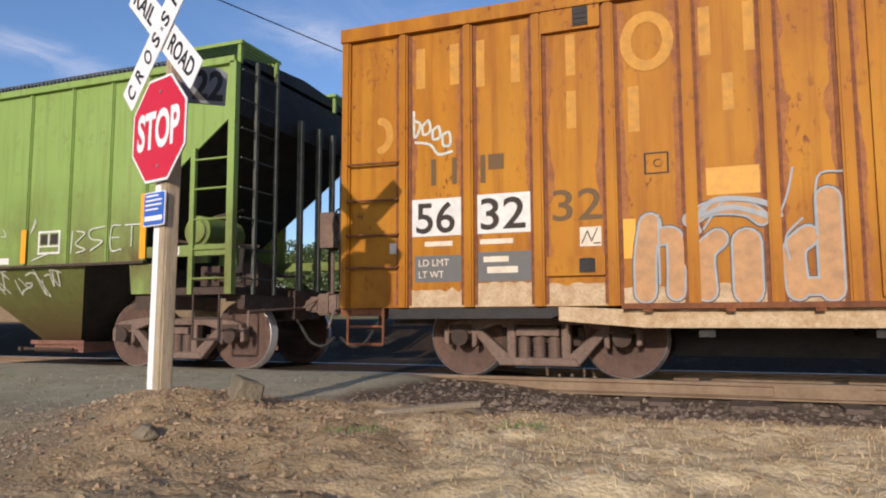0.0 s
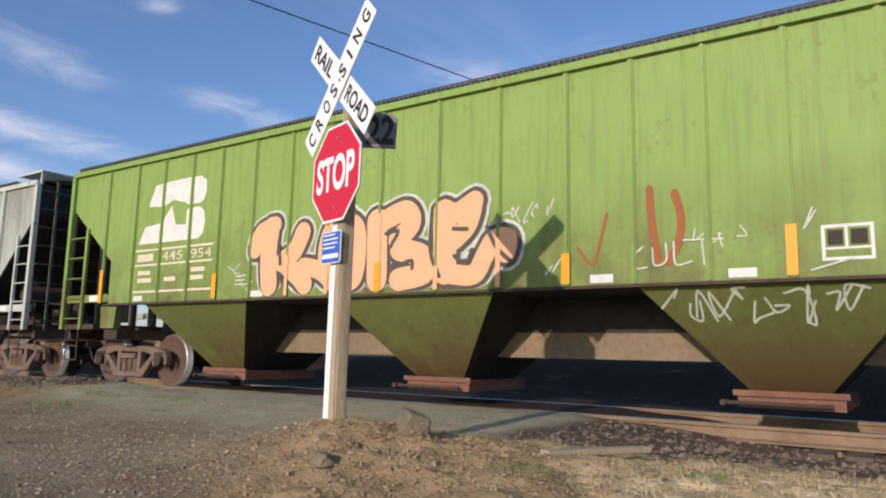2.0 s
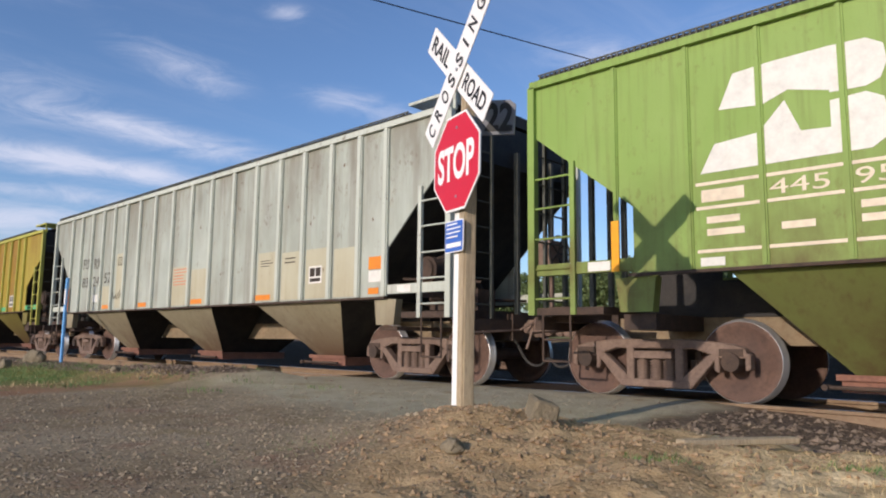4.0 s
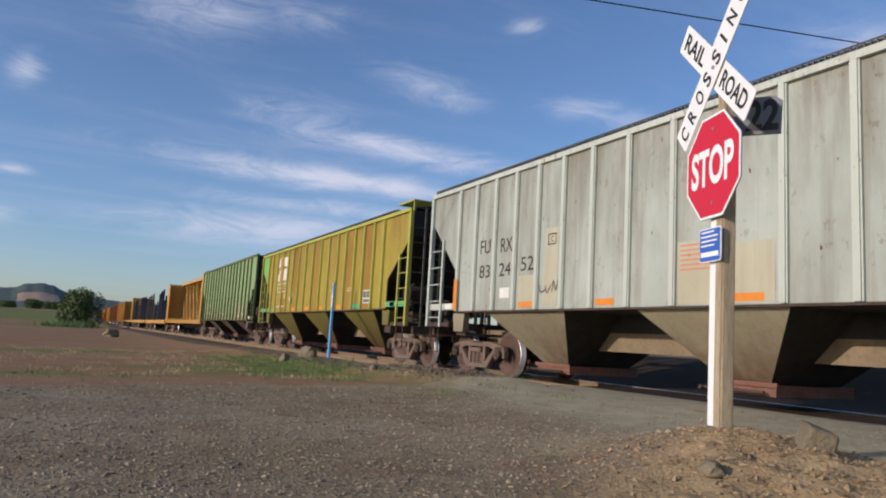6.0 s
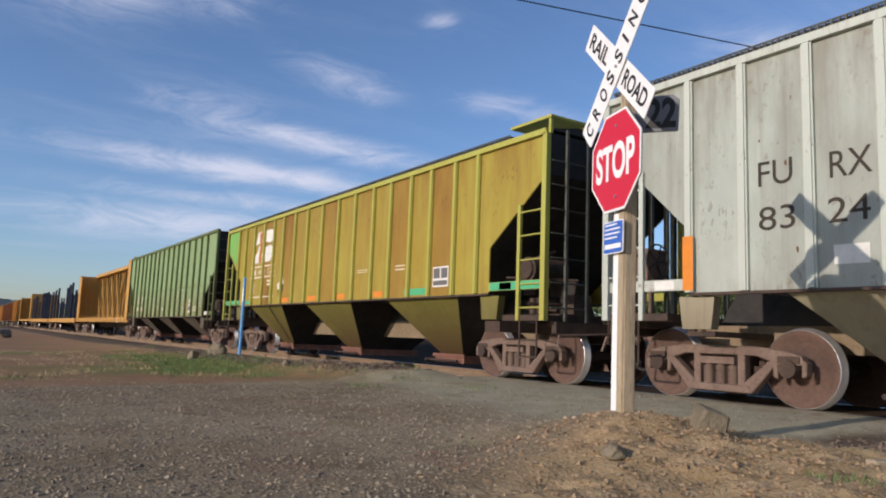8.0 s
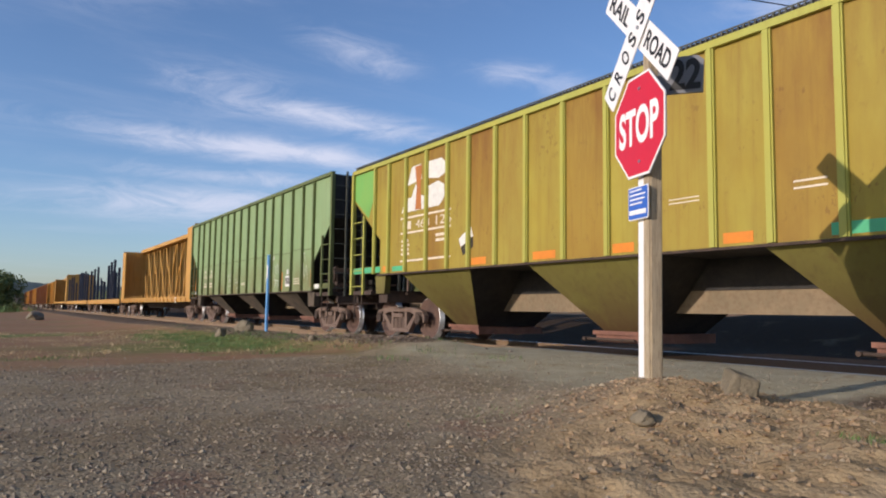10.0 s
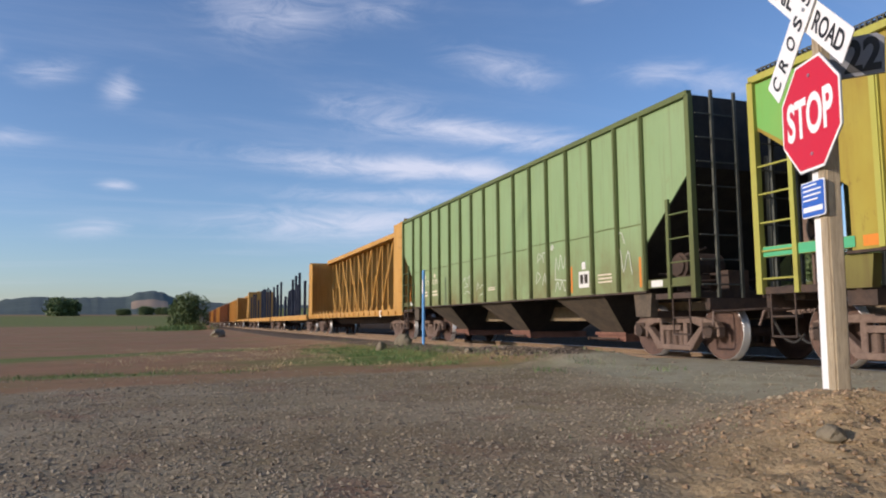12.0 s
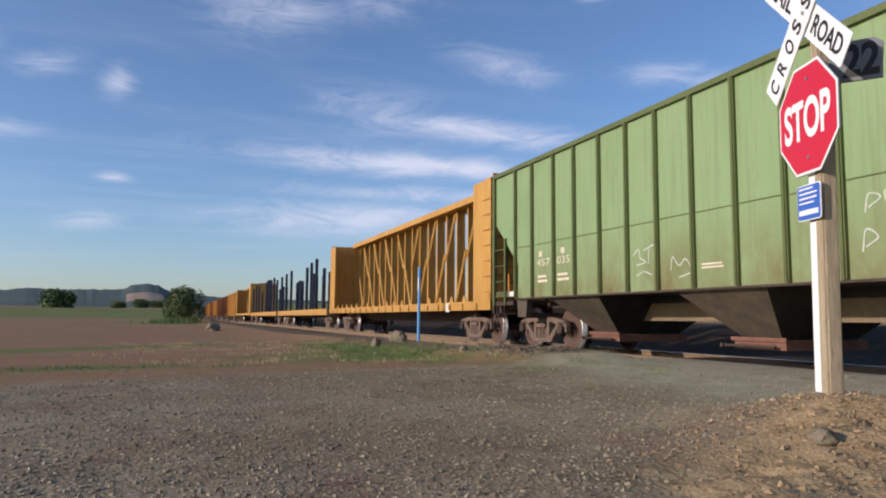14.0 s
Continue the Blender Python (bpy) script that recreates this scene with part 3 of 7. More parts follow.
def build_ground():
    xs, ys = steps(-2600, 900, -14.5, 4.0, 0.13), steps(-1500, 900, -1.5, 8.0, 0.13)
    xs = sorted(set(np.round(xs, 3)) | set(np.round(np.arange(-5.2, 2.6, 0.05), 3)))
    ys = sorted(set(np.round(ys, 3)) | set(np.round(np.arange(1.4, 5.8, 0.05), 3)))
    nx, ny = len(xs), len(ys)
    co, masks = [], {"dirt": [], "straw": [], "ballast": [], "field": [], "grass": [], "packed": [], "soot": []}
    for y in ys:
        for x in xs:
            co.append((x, y, land(x, y)))
            off = max(smooth(road_left(y) + 0.3, road_left(y) - 0.3, x), smooth(-0.3, 0.3, x - road_right(y)))
            masks["dirt"].append(smooth(-0.25, 0.35, x - road_right(y)) * smooth(6.0, 5.2, y))
            masks["straw"].append(smooth(-1.9, -0.9, x + 0.35 * (y - 3.5)) * smooth(5.7, 4.9, y) * smooth(0.8, 1.6, y))
            bal = smooth(5.4, 6.1, y) * smooth(13.5, 12.0, y) * off
            masks["ballast"].append(bal * (1 if x < 0 else 0.85))
            left = smooth(road_left(y) + 0.2, road_left(y) - 0.9, x)
            masks["field"].append(max(left * smooth(6.6, 5.0, y), smooth(12.5, 14.0, y)))
            g = 0.0
            g += 0.95 * math.exp(-((x + 19) / 7.0) ** 2 - ((y - 4.6) / 1.5) ** 2)
            g += 0.7 * math.exp(-((x + 14.5) / 2.2) ** 2 - ((y - 2.6) / 1.8) ** 2)
            g += 0.85 * math.exp(-((x + 11.3) / 0.55) ** 2 - ((y + 1.2) / 1.6) ** 2)
            strip = y + 3.3 + 0.8 * (x + 20.1)
            g += 1.1 * math.exp(-(strip / 1.7) ** 2) * smooth(-14, -16, x) * smooth(4.5, 1.0, y)
            g += 0.8 * smooth(-95, -120, x) * smooth(5, -2, y) * smooth(-175, -150, x) * math.exp(-((y + 3) / 9) ** 2)
            g += 0.9 * smooth(-170, -230, x) * smooth(-520, -430, x)
            masks["packed"].append(smooth(3.4, 5.4, y + 0.18 * (x + 5)) * smooth(-0.4, 0.6, x - road_left(y)))
            g += 0.75 * smooth(23, 30, y)
            masks["grass"].append(min(1.0, g))
            # painted shade from the near rail out past the far side
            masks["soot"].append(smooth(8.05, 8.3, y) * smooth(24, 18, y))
    faces = [(j * nx + i, j * nx + i + 1, (j + 1) * nx + i + 1, (j + 1) * nx + i) for j in range(ny - 1) for i in range(nx - 1)]
    me = bpy.data.meshes.new("ground")
    me.from_pydata(co, [], faces)
    for k, vals in masks.items():
        me.attributes.new(k, "FLOAT", "POINT").data.foreach_set("value", vals)
    me.polygons.foreach_set("use_smooth", [True] * len(faces))
    me.materials.append(GROUND)
    return tagged(new("ground", me), "gravel road, tan soil bank and red-brown field beside the track", "ground", kind="structure")


ground = build_ground()


def build_track():
    track = tagged(new("track"), "rust-brown steel rails on weathered wooden ties and ballast", "railway track", kind="structure")
    prof = ((-0.07, -0.175), (0.07, -0.175), (0.07, -0.16), (0.018, -0.135), (0.015, -0.05), (0.036, -0.038), (0.036, -0.003), (0.028, 0), (-0.028, 0), (-0.036, -0.003), (-0.036, -0.038), (-0.015, -0.05), (-0.018, -0.135), (-0.07, -0.16))
    for y in (TRACK_Y - 0.7535, TRACK_Y + 0.7535):
        bm = bmesh.new()
        a = [bm.verts.new((-420, y + p, z)) for p, z in prof]
        b = [bm.verts.new((160, y + p, z)) for p, z in prof]
        for k in range(len(prof)):
            f = bm.faces.new((a[k], a[(k + 1) % len(prof)], b[(k + 1) % len(prof)], b[k]))
            f.material_index = 1 if k in (6, 7, 8) else 0
        bmesh.ops.recalc_face_normals(bm, faces=bm.faces[:])
        part("rail", bm, (RAIL, RAILTOP), track)
    bm = made(box, -0.11, 0.11, TRACK_Y - 1.28, TRACK_Y + 1.28, -0.36, -0.176)
    first = part("tie", bm, TIE, track)
    r = random.Random(4)
    first.location = (-55.0, 0, 0)
    for k in range(1, 118):
        x = -55.0 + k * 0.54
        if -10.0 < x < -3.4:
            continue
        o = again(first, track, (x, r.uniform(-0.05, 0.05), r.uniform(-0.012, 0.004)))
        o.rotation_euler[2] = r.uniform(-0.03, 0.03)
    bar = part("joint_bar", made(box, -0.45, 0.45, TRACK_Y - 0.80, TRACK_Y - 0.772, -0.145, -0.035), RAIL, track, "bolted rail joint bar")
    bar.location = (1.0, 0, 0)
    for x in (-11.5, -14.8, -22.5):
        again(bar, track, (x, 0, 0))
    return track


track = build_track()

# ---- signpost at the crossing ----
SIGN_AZ = radians(-109.7)
SIGN_C = Vector((-3.626, 3.946, 2.023))
SIGN_N = Vector((math.cos(SIGN_AZ), math.sin(SIGN_AZ), 0))
SIGN_M = Matrix.Translation(SIGN_C) @ Matrix.Rotation(radians(-1.1), 4, SIGN_N) @ Matrix.Rotation(SIGN_AZ + math.pi / 2, 4, "Z")


def rounded(w, h, r, n=5):
    p = []
    for cx, cz, a0 in ((w / 2 - r, h / 2 - r, 0), (-w / 2 + r, h / 2 - r, 90), (-w / 2 + r, -h / 2 + r, 180), (w / 2 - r, -h / 2 + r, 270)):
        for k in range(n):
            a = radians(a0 + 90 * k / (n - 1))
            p.append((cx + r * math.cos(a), cz + r * math.sin(a)))
    return p


def octagon(s):
    return [(s / 2 / math.cos(math.pi / 8) * math.cos(math.pi / 8 + k * math.pi / 4), s / 2 / math.cos(math.pi / 8) * math.sin(math.pi / 8 + k * math.pi / 4)) for k in range(8)]


def build_signpost():
    post = tagged(new("crossing_signpost"), "weathered square timber post with a white-painted edge in a soil bank", "signpost")
    post.matrix_world = SIGN_M
    # local x runs across the sign, -y faces the road, z up; the post stands behind the plates
    bm = bmesh.new()
    box(bm, -0.005, 0.098, 0.03, 0.133, -2.0, 0.60)
    bmesh.ops.bevel(bm, geom=bm.edges[:], offset=0.012, segments=2, affect="EDGES")
    part("timber_post", bm, WOOD, post)
    bm = bmesh.new()
    box(bm, -0.085, -0.008, 0.035, 0.070, -1.95, -0.30)
    bmesh.ops.bevel(bm, geom=bm.edges[:], offset=0.004, segments=1, affect="EDGES")
    part("white_strip", bm, SIGN_WHITE, post, "white reflective strip down the post's edge")
    return post


def build_stop():
    s = tagged(new("stop_sign"), "red octagonal stop sign with white border and letters on the post", "stop sign")
    s.matrix_world = SIGN_M
    part("plate", made(prism, octagon(0.762), -0.004, 0.004), SIGN_BACK, s)
    part("border", made(prism, octagon(0.758), -0.0065, -0.0042), SIGN_WHITE, s)
    part("red_field", made(prism, octagon(0.722), -0.0085, -0.0067), SIGN_RED, s)
    write("STOP", -0.30, -0.125, 0.255, -0.0105, SIGN_WHITE, s, width=0.60, bold=0.012)
    bm = bmesh.new()
    for z in (0.27, -0.27):
        rod(bm, (0.02, -0.016, z), (0.02, 0.01, z), 0.012)
    part("bolt", bm, SIGN_BACK, s)
    return s


def build_crossbuck():
    c = tagged(new("crossbuck"), "white crossbuck with black RAILROAD CROSSING letters", "crossing sign")
    c.matrix_world = SIGN_M @ pose(0.0, 0.0, 0.725)
    def blade(turn, y, words):
        b = part("blade", made(prism, rounded(1.30, 0.225, 0.018), y - 0.003, y + 0.003), SIGN_WHITE, c)
        b.rotation_euler[1] = -radians(turn)
        for text, x, w in words:
            write(text, x, -0.062, 0.125, y - 0.006, SIGN_BLACK, b, width=w, bold=0.004)
        return b
    # the blade that rises to the right lies over the other
    blade(-41.5, -0.002, (("RAIL", -0.585, 0.40), ("ROAD", 0.16, 0.43)))
    blade(44.5, -0.020, (("C", -0.60, 0.085), ("R", -0.44, 0.085), ("O", -0.28, 0.09), ("S", -0.125, 0.08), ("S", 0.055, 0.08), ("I", 0.225, 0.025), ("N", 0.345, 0.09), ("G", 0.51, 0.09)))
    bm = bmesh.new()
    rod(bm, (0.03, -0.034, 0), (0.03, 0.03, 0), 0.014)
    part("bolt", bm, SIGN_BACK, c)
    return c


def build_small_signs():
    b = tagged(new("notice_plate"), "small blue notice plate with white lines of writing", "notice sign")
    b.matrix_world = SIGN_M @ pose(-0.02, 0, -0.572)
    part("plate", made(prism, rounded(0.30, 0.245, 0.02), 0.0, 0.006), SIGN_WHITE, b)
    part("blue_field", made(prism, rounded(0.284, 0.229, 0.016), -0.003, -0.0005), SIGN_BLUE, b)
    bm = bmesh.new()
    bars(bm, -0.12, 0.125, -0.03, 0.10, -0.0045, 4, 0.35)
    rect(bm, -0.125, 0.125, -0.085, -0.05, -0.0045)
    part("writing_bar", bm, SIGN_WHITE, b)
    n = tagged(new("number_board"), "charcoal milepost board reading 22 behind the crossbuck", "number board")
    n.matrix_world = Matrix.Translation((-3.385, 4.075, 2.355)) @ Matrix.Rotation(radians(28), 4, "Z") @ Matrix.Rotation(radians(3), 4, "Y")
    bm = bmesh.new()
    prism(bm, ((-0.22, -0.135), (0.185, -0.135), (0.185, 0.10), (0.14, 0.135), (-0.22, 0.135)), -0.012, 0.012)
    part("board", bm, BOARD, n)
    write("22", -0.045, -0.10, 0.205, -0.0155, SIGN_BLACK, n, width=0.215, bold=0.010)
    bm = bmesh.new()
    box(bm, -0.20, -0.10, 0.0125, 0.05, -0.06, 0.06)
    part("bracket", bm, UNDER, n)


signpost = build_signpost()
build_stop(); build_crossbuck(); build_small_signs()


# ---- freight cars ----
SPEED = 4.08
WHEEL_R = 0.457
cars, wheelsets = [], []


def wheel_mesh():
    bm = bmesh.new()
    for side in (-1, 1):
        w = bmesh.new()
        # from the outer face inwards: hub, plate, rim, tread, flange, back
        prof = [(0.09, -0.83), (0.115, -0.80), (0.12, -0.775), (0.20, -0.755), (0.33, -0.765), (0.385, -0.785), (0.40, -0.790), (0.435, -0.791), (0.447, -0.789), (WHEEL_R, -0.782), (WHEEL_R + 0.002, -0.70), (0.478, -0.690), (0.482, -0.672), (0.47, -0.660), (0.39, -0.662), (0.36, -0.70), (0.15, -0.72), (0.085, -0.66)]
        mats = [0, 0, 0, 0, 0, 0, 0, 0, 1, 1, 1, 1, 0, 0, 0, 0, 0]
        lathe(w, prof, 48, mats=mats)
        for a in (0.4, 1.9, 3.3, 5.0):
            bmesh.ops.create_cone(w, cap_ends=True, segments=8, radius1=0.018, radius2=0.018, depth=0.03, matrix=Matrix.Translation((0.06 * math.cos(a), -0.835, 0.06 * math.sin(a))) @ Matrix.Rotation(math.pi / 2, 4, "X"))
        if side > 0:
            bmesh.ops.rotate(w, verts=w.verts, matrix=Matrix.Rotation(math.pi, 3, "Z"))
        t = bpy.data.meshes.new("t"); w.to_mesh(t); w.free(); bm.from_mesh(t); bpy.data.meshes.remove(t)
    rod(bm, (0, -0.66, 0), (0, 0.66, 0), 0.085, 16)
    return bm


def sideframe(bm, y0, y1):
    # top chord
    prism(bm, [(-1.10, 0.50), (-1.06, 0.61), (-0.92, 0.65), (-0.5, 0.70), (0.5, 0.70), (0.92, 0.65), (1.06, 0.61), (1.10, 0.50), (0.80, 0.49), (0.5, 0.59), (-0.5, 0.59), (-0.80, 0.49)], y0, y1)
    for s in (-1, 1):
        # sloping tension member, column and pedestal jaws
        prism(bm, [(s * 0.66, 0.53), (s * 0.80, 0.55), (s * 0.46, 0.16), (s * 0.34, 0.18), (s * 0.34, 0.26)], y0, y1)
        prism(bm, [(s * 0.36, 0.17), (s * 0.36, 0.62), (s * 0.26, 0.62), (s * 0.26, 0.17)], y0, y1)
        prism(bm, [(s * 0.72, 0.36), (s * 0.72, 0.56), (s * 0.78, 0.56), (s * 0.78, 0.33)], y0, y1)
        prism(bm, [(s * 1.06, 0.36), (s * 1.06, 0.56), (s * 1.12, 0.54), (s * 1.12, 0.38)], y0, y1)
    prism(bm, [(-0.46, 0.14), (0.46, 0.14), (0.42, 0.23), (-0.42, 0.23)], y0 - 0.01, y1 + 0.01)


def build_truck(parent, x, proto=None):
    """A two-axle truck under a car; its wheelsets turn."""
    if proto is None:
        t = new("truck"); t.parent = parent; t.location = (x, 0, 0)
        for y in (-0.985, 0.985):
            bm = bmesh.new()
            sideframe(bm, y - 0.065, y + 0.065)
            bmesh.ops.bevel(bm, geom=[e for e in bm.edges if e.is_manifold], offset=0.012, segments=1, affect="EDGES")
            part("side_frame", bm, TRUCK, t)
            bm = bmesh.new()
            for s in (-1, 1):
                bmesh.ops.create_cone(bm, cap_ends=True, segments=20, radius1=0.115, radius2=0.10, depth=0.16, matrix=Matrix.Translation((s * 0.915, y * 1.03, 0.455)) @ Matrix.Rotation(math.pi / 2 if y < 0 else -math.pi / 2, 4, "X"))
                box(bm, s * 0.915 - 0.13, s * 0.915 + 0.13, y - 0.08, y + 0.08, 0.52, 0.60)
            part("bearing_cap", bm, UNDER, t)
            bm = bmesh.new()
            for sx in (-0.17, 0.0, 0.17):
                for k in range(7):
                    z = 0.245 + k * 0.032
                    bmesh.ops.create_cone(bm, cap_ends=True, segments=12, radius1=0.072, radius2=0.072, depth=0.019, matrix=Matrix.Translation((sx, y, z)))
                rod(bm, (sx, y, 0.23), (sx, y, 0.47), 0.05, 10)
            part("spring_nest", bm, TRUCK, t)
            bm = bmesh.new()
            box(bm, -0.24, 0.24, min(y * 0.93, y * 1.10), max(y * 0.93, y * 1.10), 0.475, 0.56)
            part("bolster_end", bm, TRUCK, t)
        bm = bmesh.new()
        box(bm, -0.19, 0.19, -0.93, 0.93, 0.40, 0.66)
        rod(bm, (0, 0, 0.6), (0, 0, 0.80), 0.19, 16)
        part("bolster", bm, UNDER, t)
        bm = bmesh.new()
        for s in (-1, 1):
            box(bm, s * 0.40 - 0.04, s * 0.40 + 0.04, -0.85, 0.85, 0.36, 0.46)
            for y in (-0.76, 0.76):
                box(bm, s * 0.445 - 0.045, s * 0.445 + 0.03, y - 0.05, y + 0.05, 0.30, 0.56)
        part("brake_beam", bm, UNDER, t)
        for s in (-1, 1):
            w = part("wheelset", wheel_mesh() if not wheelsets else bmesh.new(), (WHEEL, TREAD), t)
            if wheelsets:
                w.data = wheelsets[0].data
            w.location = (s * 0.915, 0, WHEEL_R)
            wheelsets.append(w)
        return t
    t = new("truck"); t.parent = parent; t.location = (x, 0, 0)
    for o in proto.children:
        c = o.copy(); scene.collection.objects.link(c); c.parent = t
        if o.name.startswith("wheelset"):
            wheelsets.append(c)
    return t


def car_root(name, label, category, s):
    r = tagged(new(name), label, category, group="cars of the freight train")
    r.location = (s, TRACK_Y, 0)
    cars.append((r, s))
    return r


PROTO = []
def trucks(car, xs):
    for x in xs:
        t = build_truck(car, x, PROTO[0] if PROTO else None)
        if not PROTO:
            PROTO.append(t)


def coupler(car, x, d):
    bm = bmesh.new()
    box(bm, min(x, x + d * 0.42), max(x, x + d * 0.42), -0.07, 0.07, 0.78, 0.93)
    for a, b, y0, y1, z0, z1 in ((0.36, 0.56, -0.16, 0.15, 0.72, 1.02), (0.56, 0.70, -0.17, -0.07, 0.74, 1.00), (0.20, 0.36, -0.12, 0.12, 0.76, 0.98)):
        box(bm, min(x + d * a, x + d * b), max(x + d * a, x + d * b), y0, y1, z0, z1)
    bmesh.ops.bevel(bm, geom=bm.edges[:], offset=0.022, segments=2, affect="EDGES")
    rod(bm, (x + d * 0.62, 0.09, 0.73), (x + d * 0.62, 0.09, 1.01), 0.09, 14)
    part("coupler", bm, TRUCK, car, "rusty knuckle coupler")
    bm = bmesh.new()
    box(bm, min(x - d * 0.45, x + d * 0.12), max(x - d * 0.45, x + d * 0.12), -0.34, 0.34, 0.66, 1.06)
    box(bm, min(x, x + d * 0.10), max(x, x + d * 0.10), -1.45, 1.45, 0.80, 0.97)
    part("draft_sill", bm, UNDER, car)
    bm = bmesh.new()
    rod(bm, (x + d * 0.16, -1.45, 0.76), (x + d * 0.22, -0.3, 0.82), 0.016, 6)
    rod(bm, (x + d * 0.22, -0.3, 0.82), (x + d * 0.48, 0.0, 1.04), 0.016, 6)
    rod(bm, (x + d * 0.16, -1.45, 0.76), (x + d * 0.20, -1.50, 0.56), 0.016, 6)
    part("uncoupling_lever", bm, TRUCK, car)
    bm = bmesh.new()
    pts = curve_pts([(0.0, 0.80), (0.16, 0.60), (0.34, 0.36), (0.55, 0.30), (0.72, 0.42)], 5)
    for a, b in zip(pts, pts[1:]):
        rod(bm, (x + d * a[0], -0.28, a[1]), (x + d * b[0], -0.28, b[1]), 0.022, 6)
    part("air_hose", bm, BLACK, car)


def grate(bm, x0, x1, y0, y1, z, gap=0.09, bar=0.02, depth=0.045):
    box(bm, x0, x1, y0, y0 + bar, z - depth, z)
    box(bm, x0, x1, y1 - bar, y1, z - depth, z)
    n = max(2, int((x1 - x0) / gap))
    for k in range(n + 1):
        x = x0 + (x1 - x0 - bar) * k / n
        box(bm, x, x + bar, y0 + bar + 0.001, y1 - bar - 0.001, z - depth + 0.005, z - 0.003)


def hopper(name, label, s, L, zs, zt, posts, mats, bays=3, post_w=0.10, post_d=0.045, bay_bottom=0.33, bay_half=1.30, bay_gap=4.33, slope_top=3.28, cut=1.40, roof=0.22, lip=2.2, slab_low=None):
    """A covered hopper car; local x runs from 0 at the leading end back to -L."""
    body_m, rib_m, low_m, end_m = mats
    car = car_root(name, label, "railway hopper car", s)
    W = 1.6
    k = (slope_top - lip) / cut
    run = (slope_top - zs) / k
    # tank with its sloping end sheets; the shade at the ends is painted black
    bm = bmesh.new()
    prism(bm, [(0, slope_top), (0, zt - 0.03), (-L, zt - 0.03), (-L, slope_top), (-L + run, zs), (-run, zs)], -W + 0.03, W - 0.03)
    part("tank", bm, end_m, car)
    for y in (-1, 1):
        bm = bmesh.new()
        prism(bm, [(0, slope_top), (0, zt), (-L, zt), (-L, slope_top), (-L + cut, lip), (-L + cut, zs), (-cut, zs), (-cut, lip)], y * W, y * (W - 0.027))
        part("side_sheet", bm, body_m, car)
        bm = bmesh.new()
        box(bm, -L - 0.02, 0.02, y * (W + 0.015) - 0.05, y * (W + 0.015) + 0.05, zt - 0.06, zt + 0.03)
        part("top_chord", bm, rib_m, car)
        bm = bmesh.new()
        box(bm, -L + cut - 0.05, -cut + 0.05, y * (W + 0.012) - 0.04, y * (W + 0.012) + 0.04, zs - 0.022, zs + 0.012)
        part("side_sill", bm, UNDER, car)
    # ribs
    y0 = -W - post_d
    rib = None
    for p in posts:
        x = p - s
        for yy in (-1, 1):
            if rib is None:
                bm = bmesh.new()
                box(bm, -post_w / 2, post_w / 2, -post_d, 0.0, zs + 0.02, zt - 0.06)
                bmesh.ops.bevel(bm, geom=[e for e in bm.edges if abs(e.verts[0].co.z - e.verts[1].co.z) > 0.5 and e.verts[0].co.y < -0.01], offset=min(0.02, post_d * 0.5), segments=2, affect="EDGES")
                rib = part("rib", bm, rib_m, car)
                rib.location = (x, -W - 0.001, 0)
            else:
                o = again(rib, car, (x, yy * (W + 0.001), 0))
                if yy > 0:
                    o.rotation_euler[2] = math.pi
    # roof, hatches and running boards
    if roof:
        bm = bmesh.new()
        pts = [(-W + 0.01, zt + 0.03), (-W * 0.6, zt + roof * 0.7), (0, zt + roof), (W * 0.6, zt + roof * 0.7), (W - 0.01, zt + 0.03)]
        a = [bm.verts.new((0.0, p, z)) for p, z in pts]; b = [bm.verts.new((-L, p, z)) for p, z in pts]
        for q in range(4):
            bm.faces.new((a[q], b[q], b[q + 1], a[q + 1]))
        bm.faces.new(a); bm.faces.new(b[::-1])
        bm.faces.new((a[0], a[4], b[4], b[0]))
        bmesh.ops.recalc_face_normals(bm, faces=bm.faces[:])
        part("roof", bm, end_m, car)
        bm = bmesh.new()
        box(bm, -L + 0.1, -0.9, -W - 0.035, -W - 0.015, zt + 0.098, zt + 0.114)
        for q in range(int(L / 0.075)):
            xq = -L + 0.12 + q * 0.075
            if xq < -0.93:
                box(bm, xq, xq + 0.022, -W - 0.034, -W - 0.016, zt + 0.032, zt + 0.0975)
        tagged(part("running_board", bm, GRATE, car, "roof walkway edge of open steel grating"), kind="stuff")
        # added plate, black for the dark seen through the grating
        part("walkway_shadow_plate", made(box, -L + 0.1, -0.9, -W + 0.0, -W + 0.30, zt + 0.056, zt + 0.096), BLACK, car, "added black plate for the shade behind the walkway edge")
        bm = bmesh.new()
        for q in range(int(L / 1.3)):
            box(bm, -L + 0.6 + q * 1.3, -L + 0.66 + q * 1.3, -W - 0.012, -W + 0.33, zt + 0.032, zt + 0.054)
        part("walkway_bracket", bm, rib_m, car)
        bm = bmesh.new()
        grate(bm, -0.9, 0.10, -W - 0.02, -0.75, zt + 0.24, 0.07)
        grate(bm, -0.9, 0.10, 0.75, W, zt + 0.24, 0.07)
        for y in (-W, -0.8, 0.8, W - 0.06):
            box(bm, 0.02, 0.07, y, y + 0.05, zt - 0.05, zt + 0.2)
        tagged(part("end_walkway", bm, rib_m, car, "steel grating of the end walkway"), kind="stuff")
    # corner posts and ladders at both ends
    for x, d in ((0.0, 1), (-L, -1)):
        for y in (-1, 1):
            bm = bmesh.new()
            box(bm, x - 0.05, x + 0.05, y * (W + 0.02) - 0.045, y * (W + 0.02) + 0.045, 0.98, zt - 0.04)
            part("corner_post", bm, rib_m, car)
        bm = bmesh.new()
        xi = x - d * 0.60
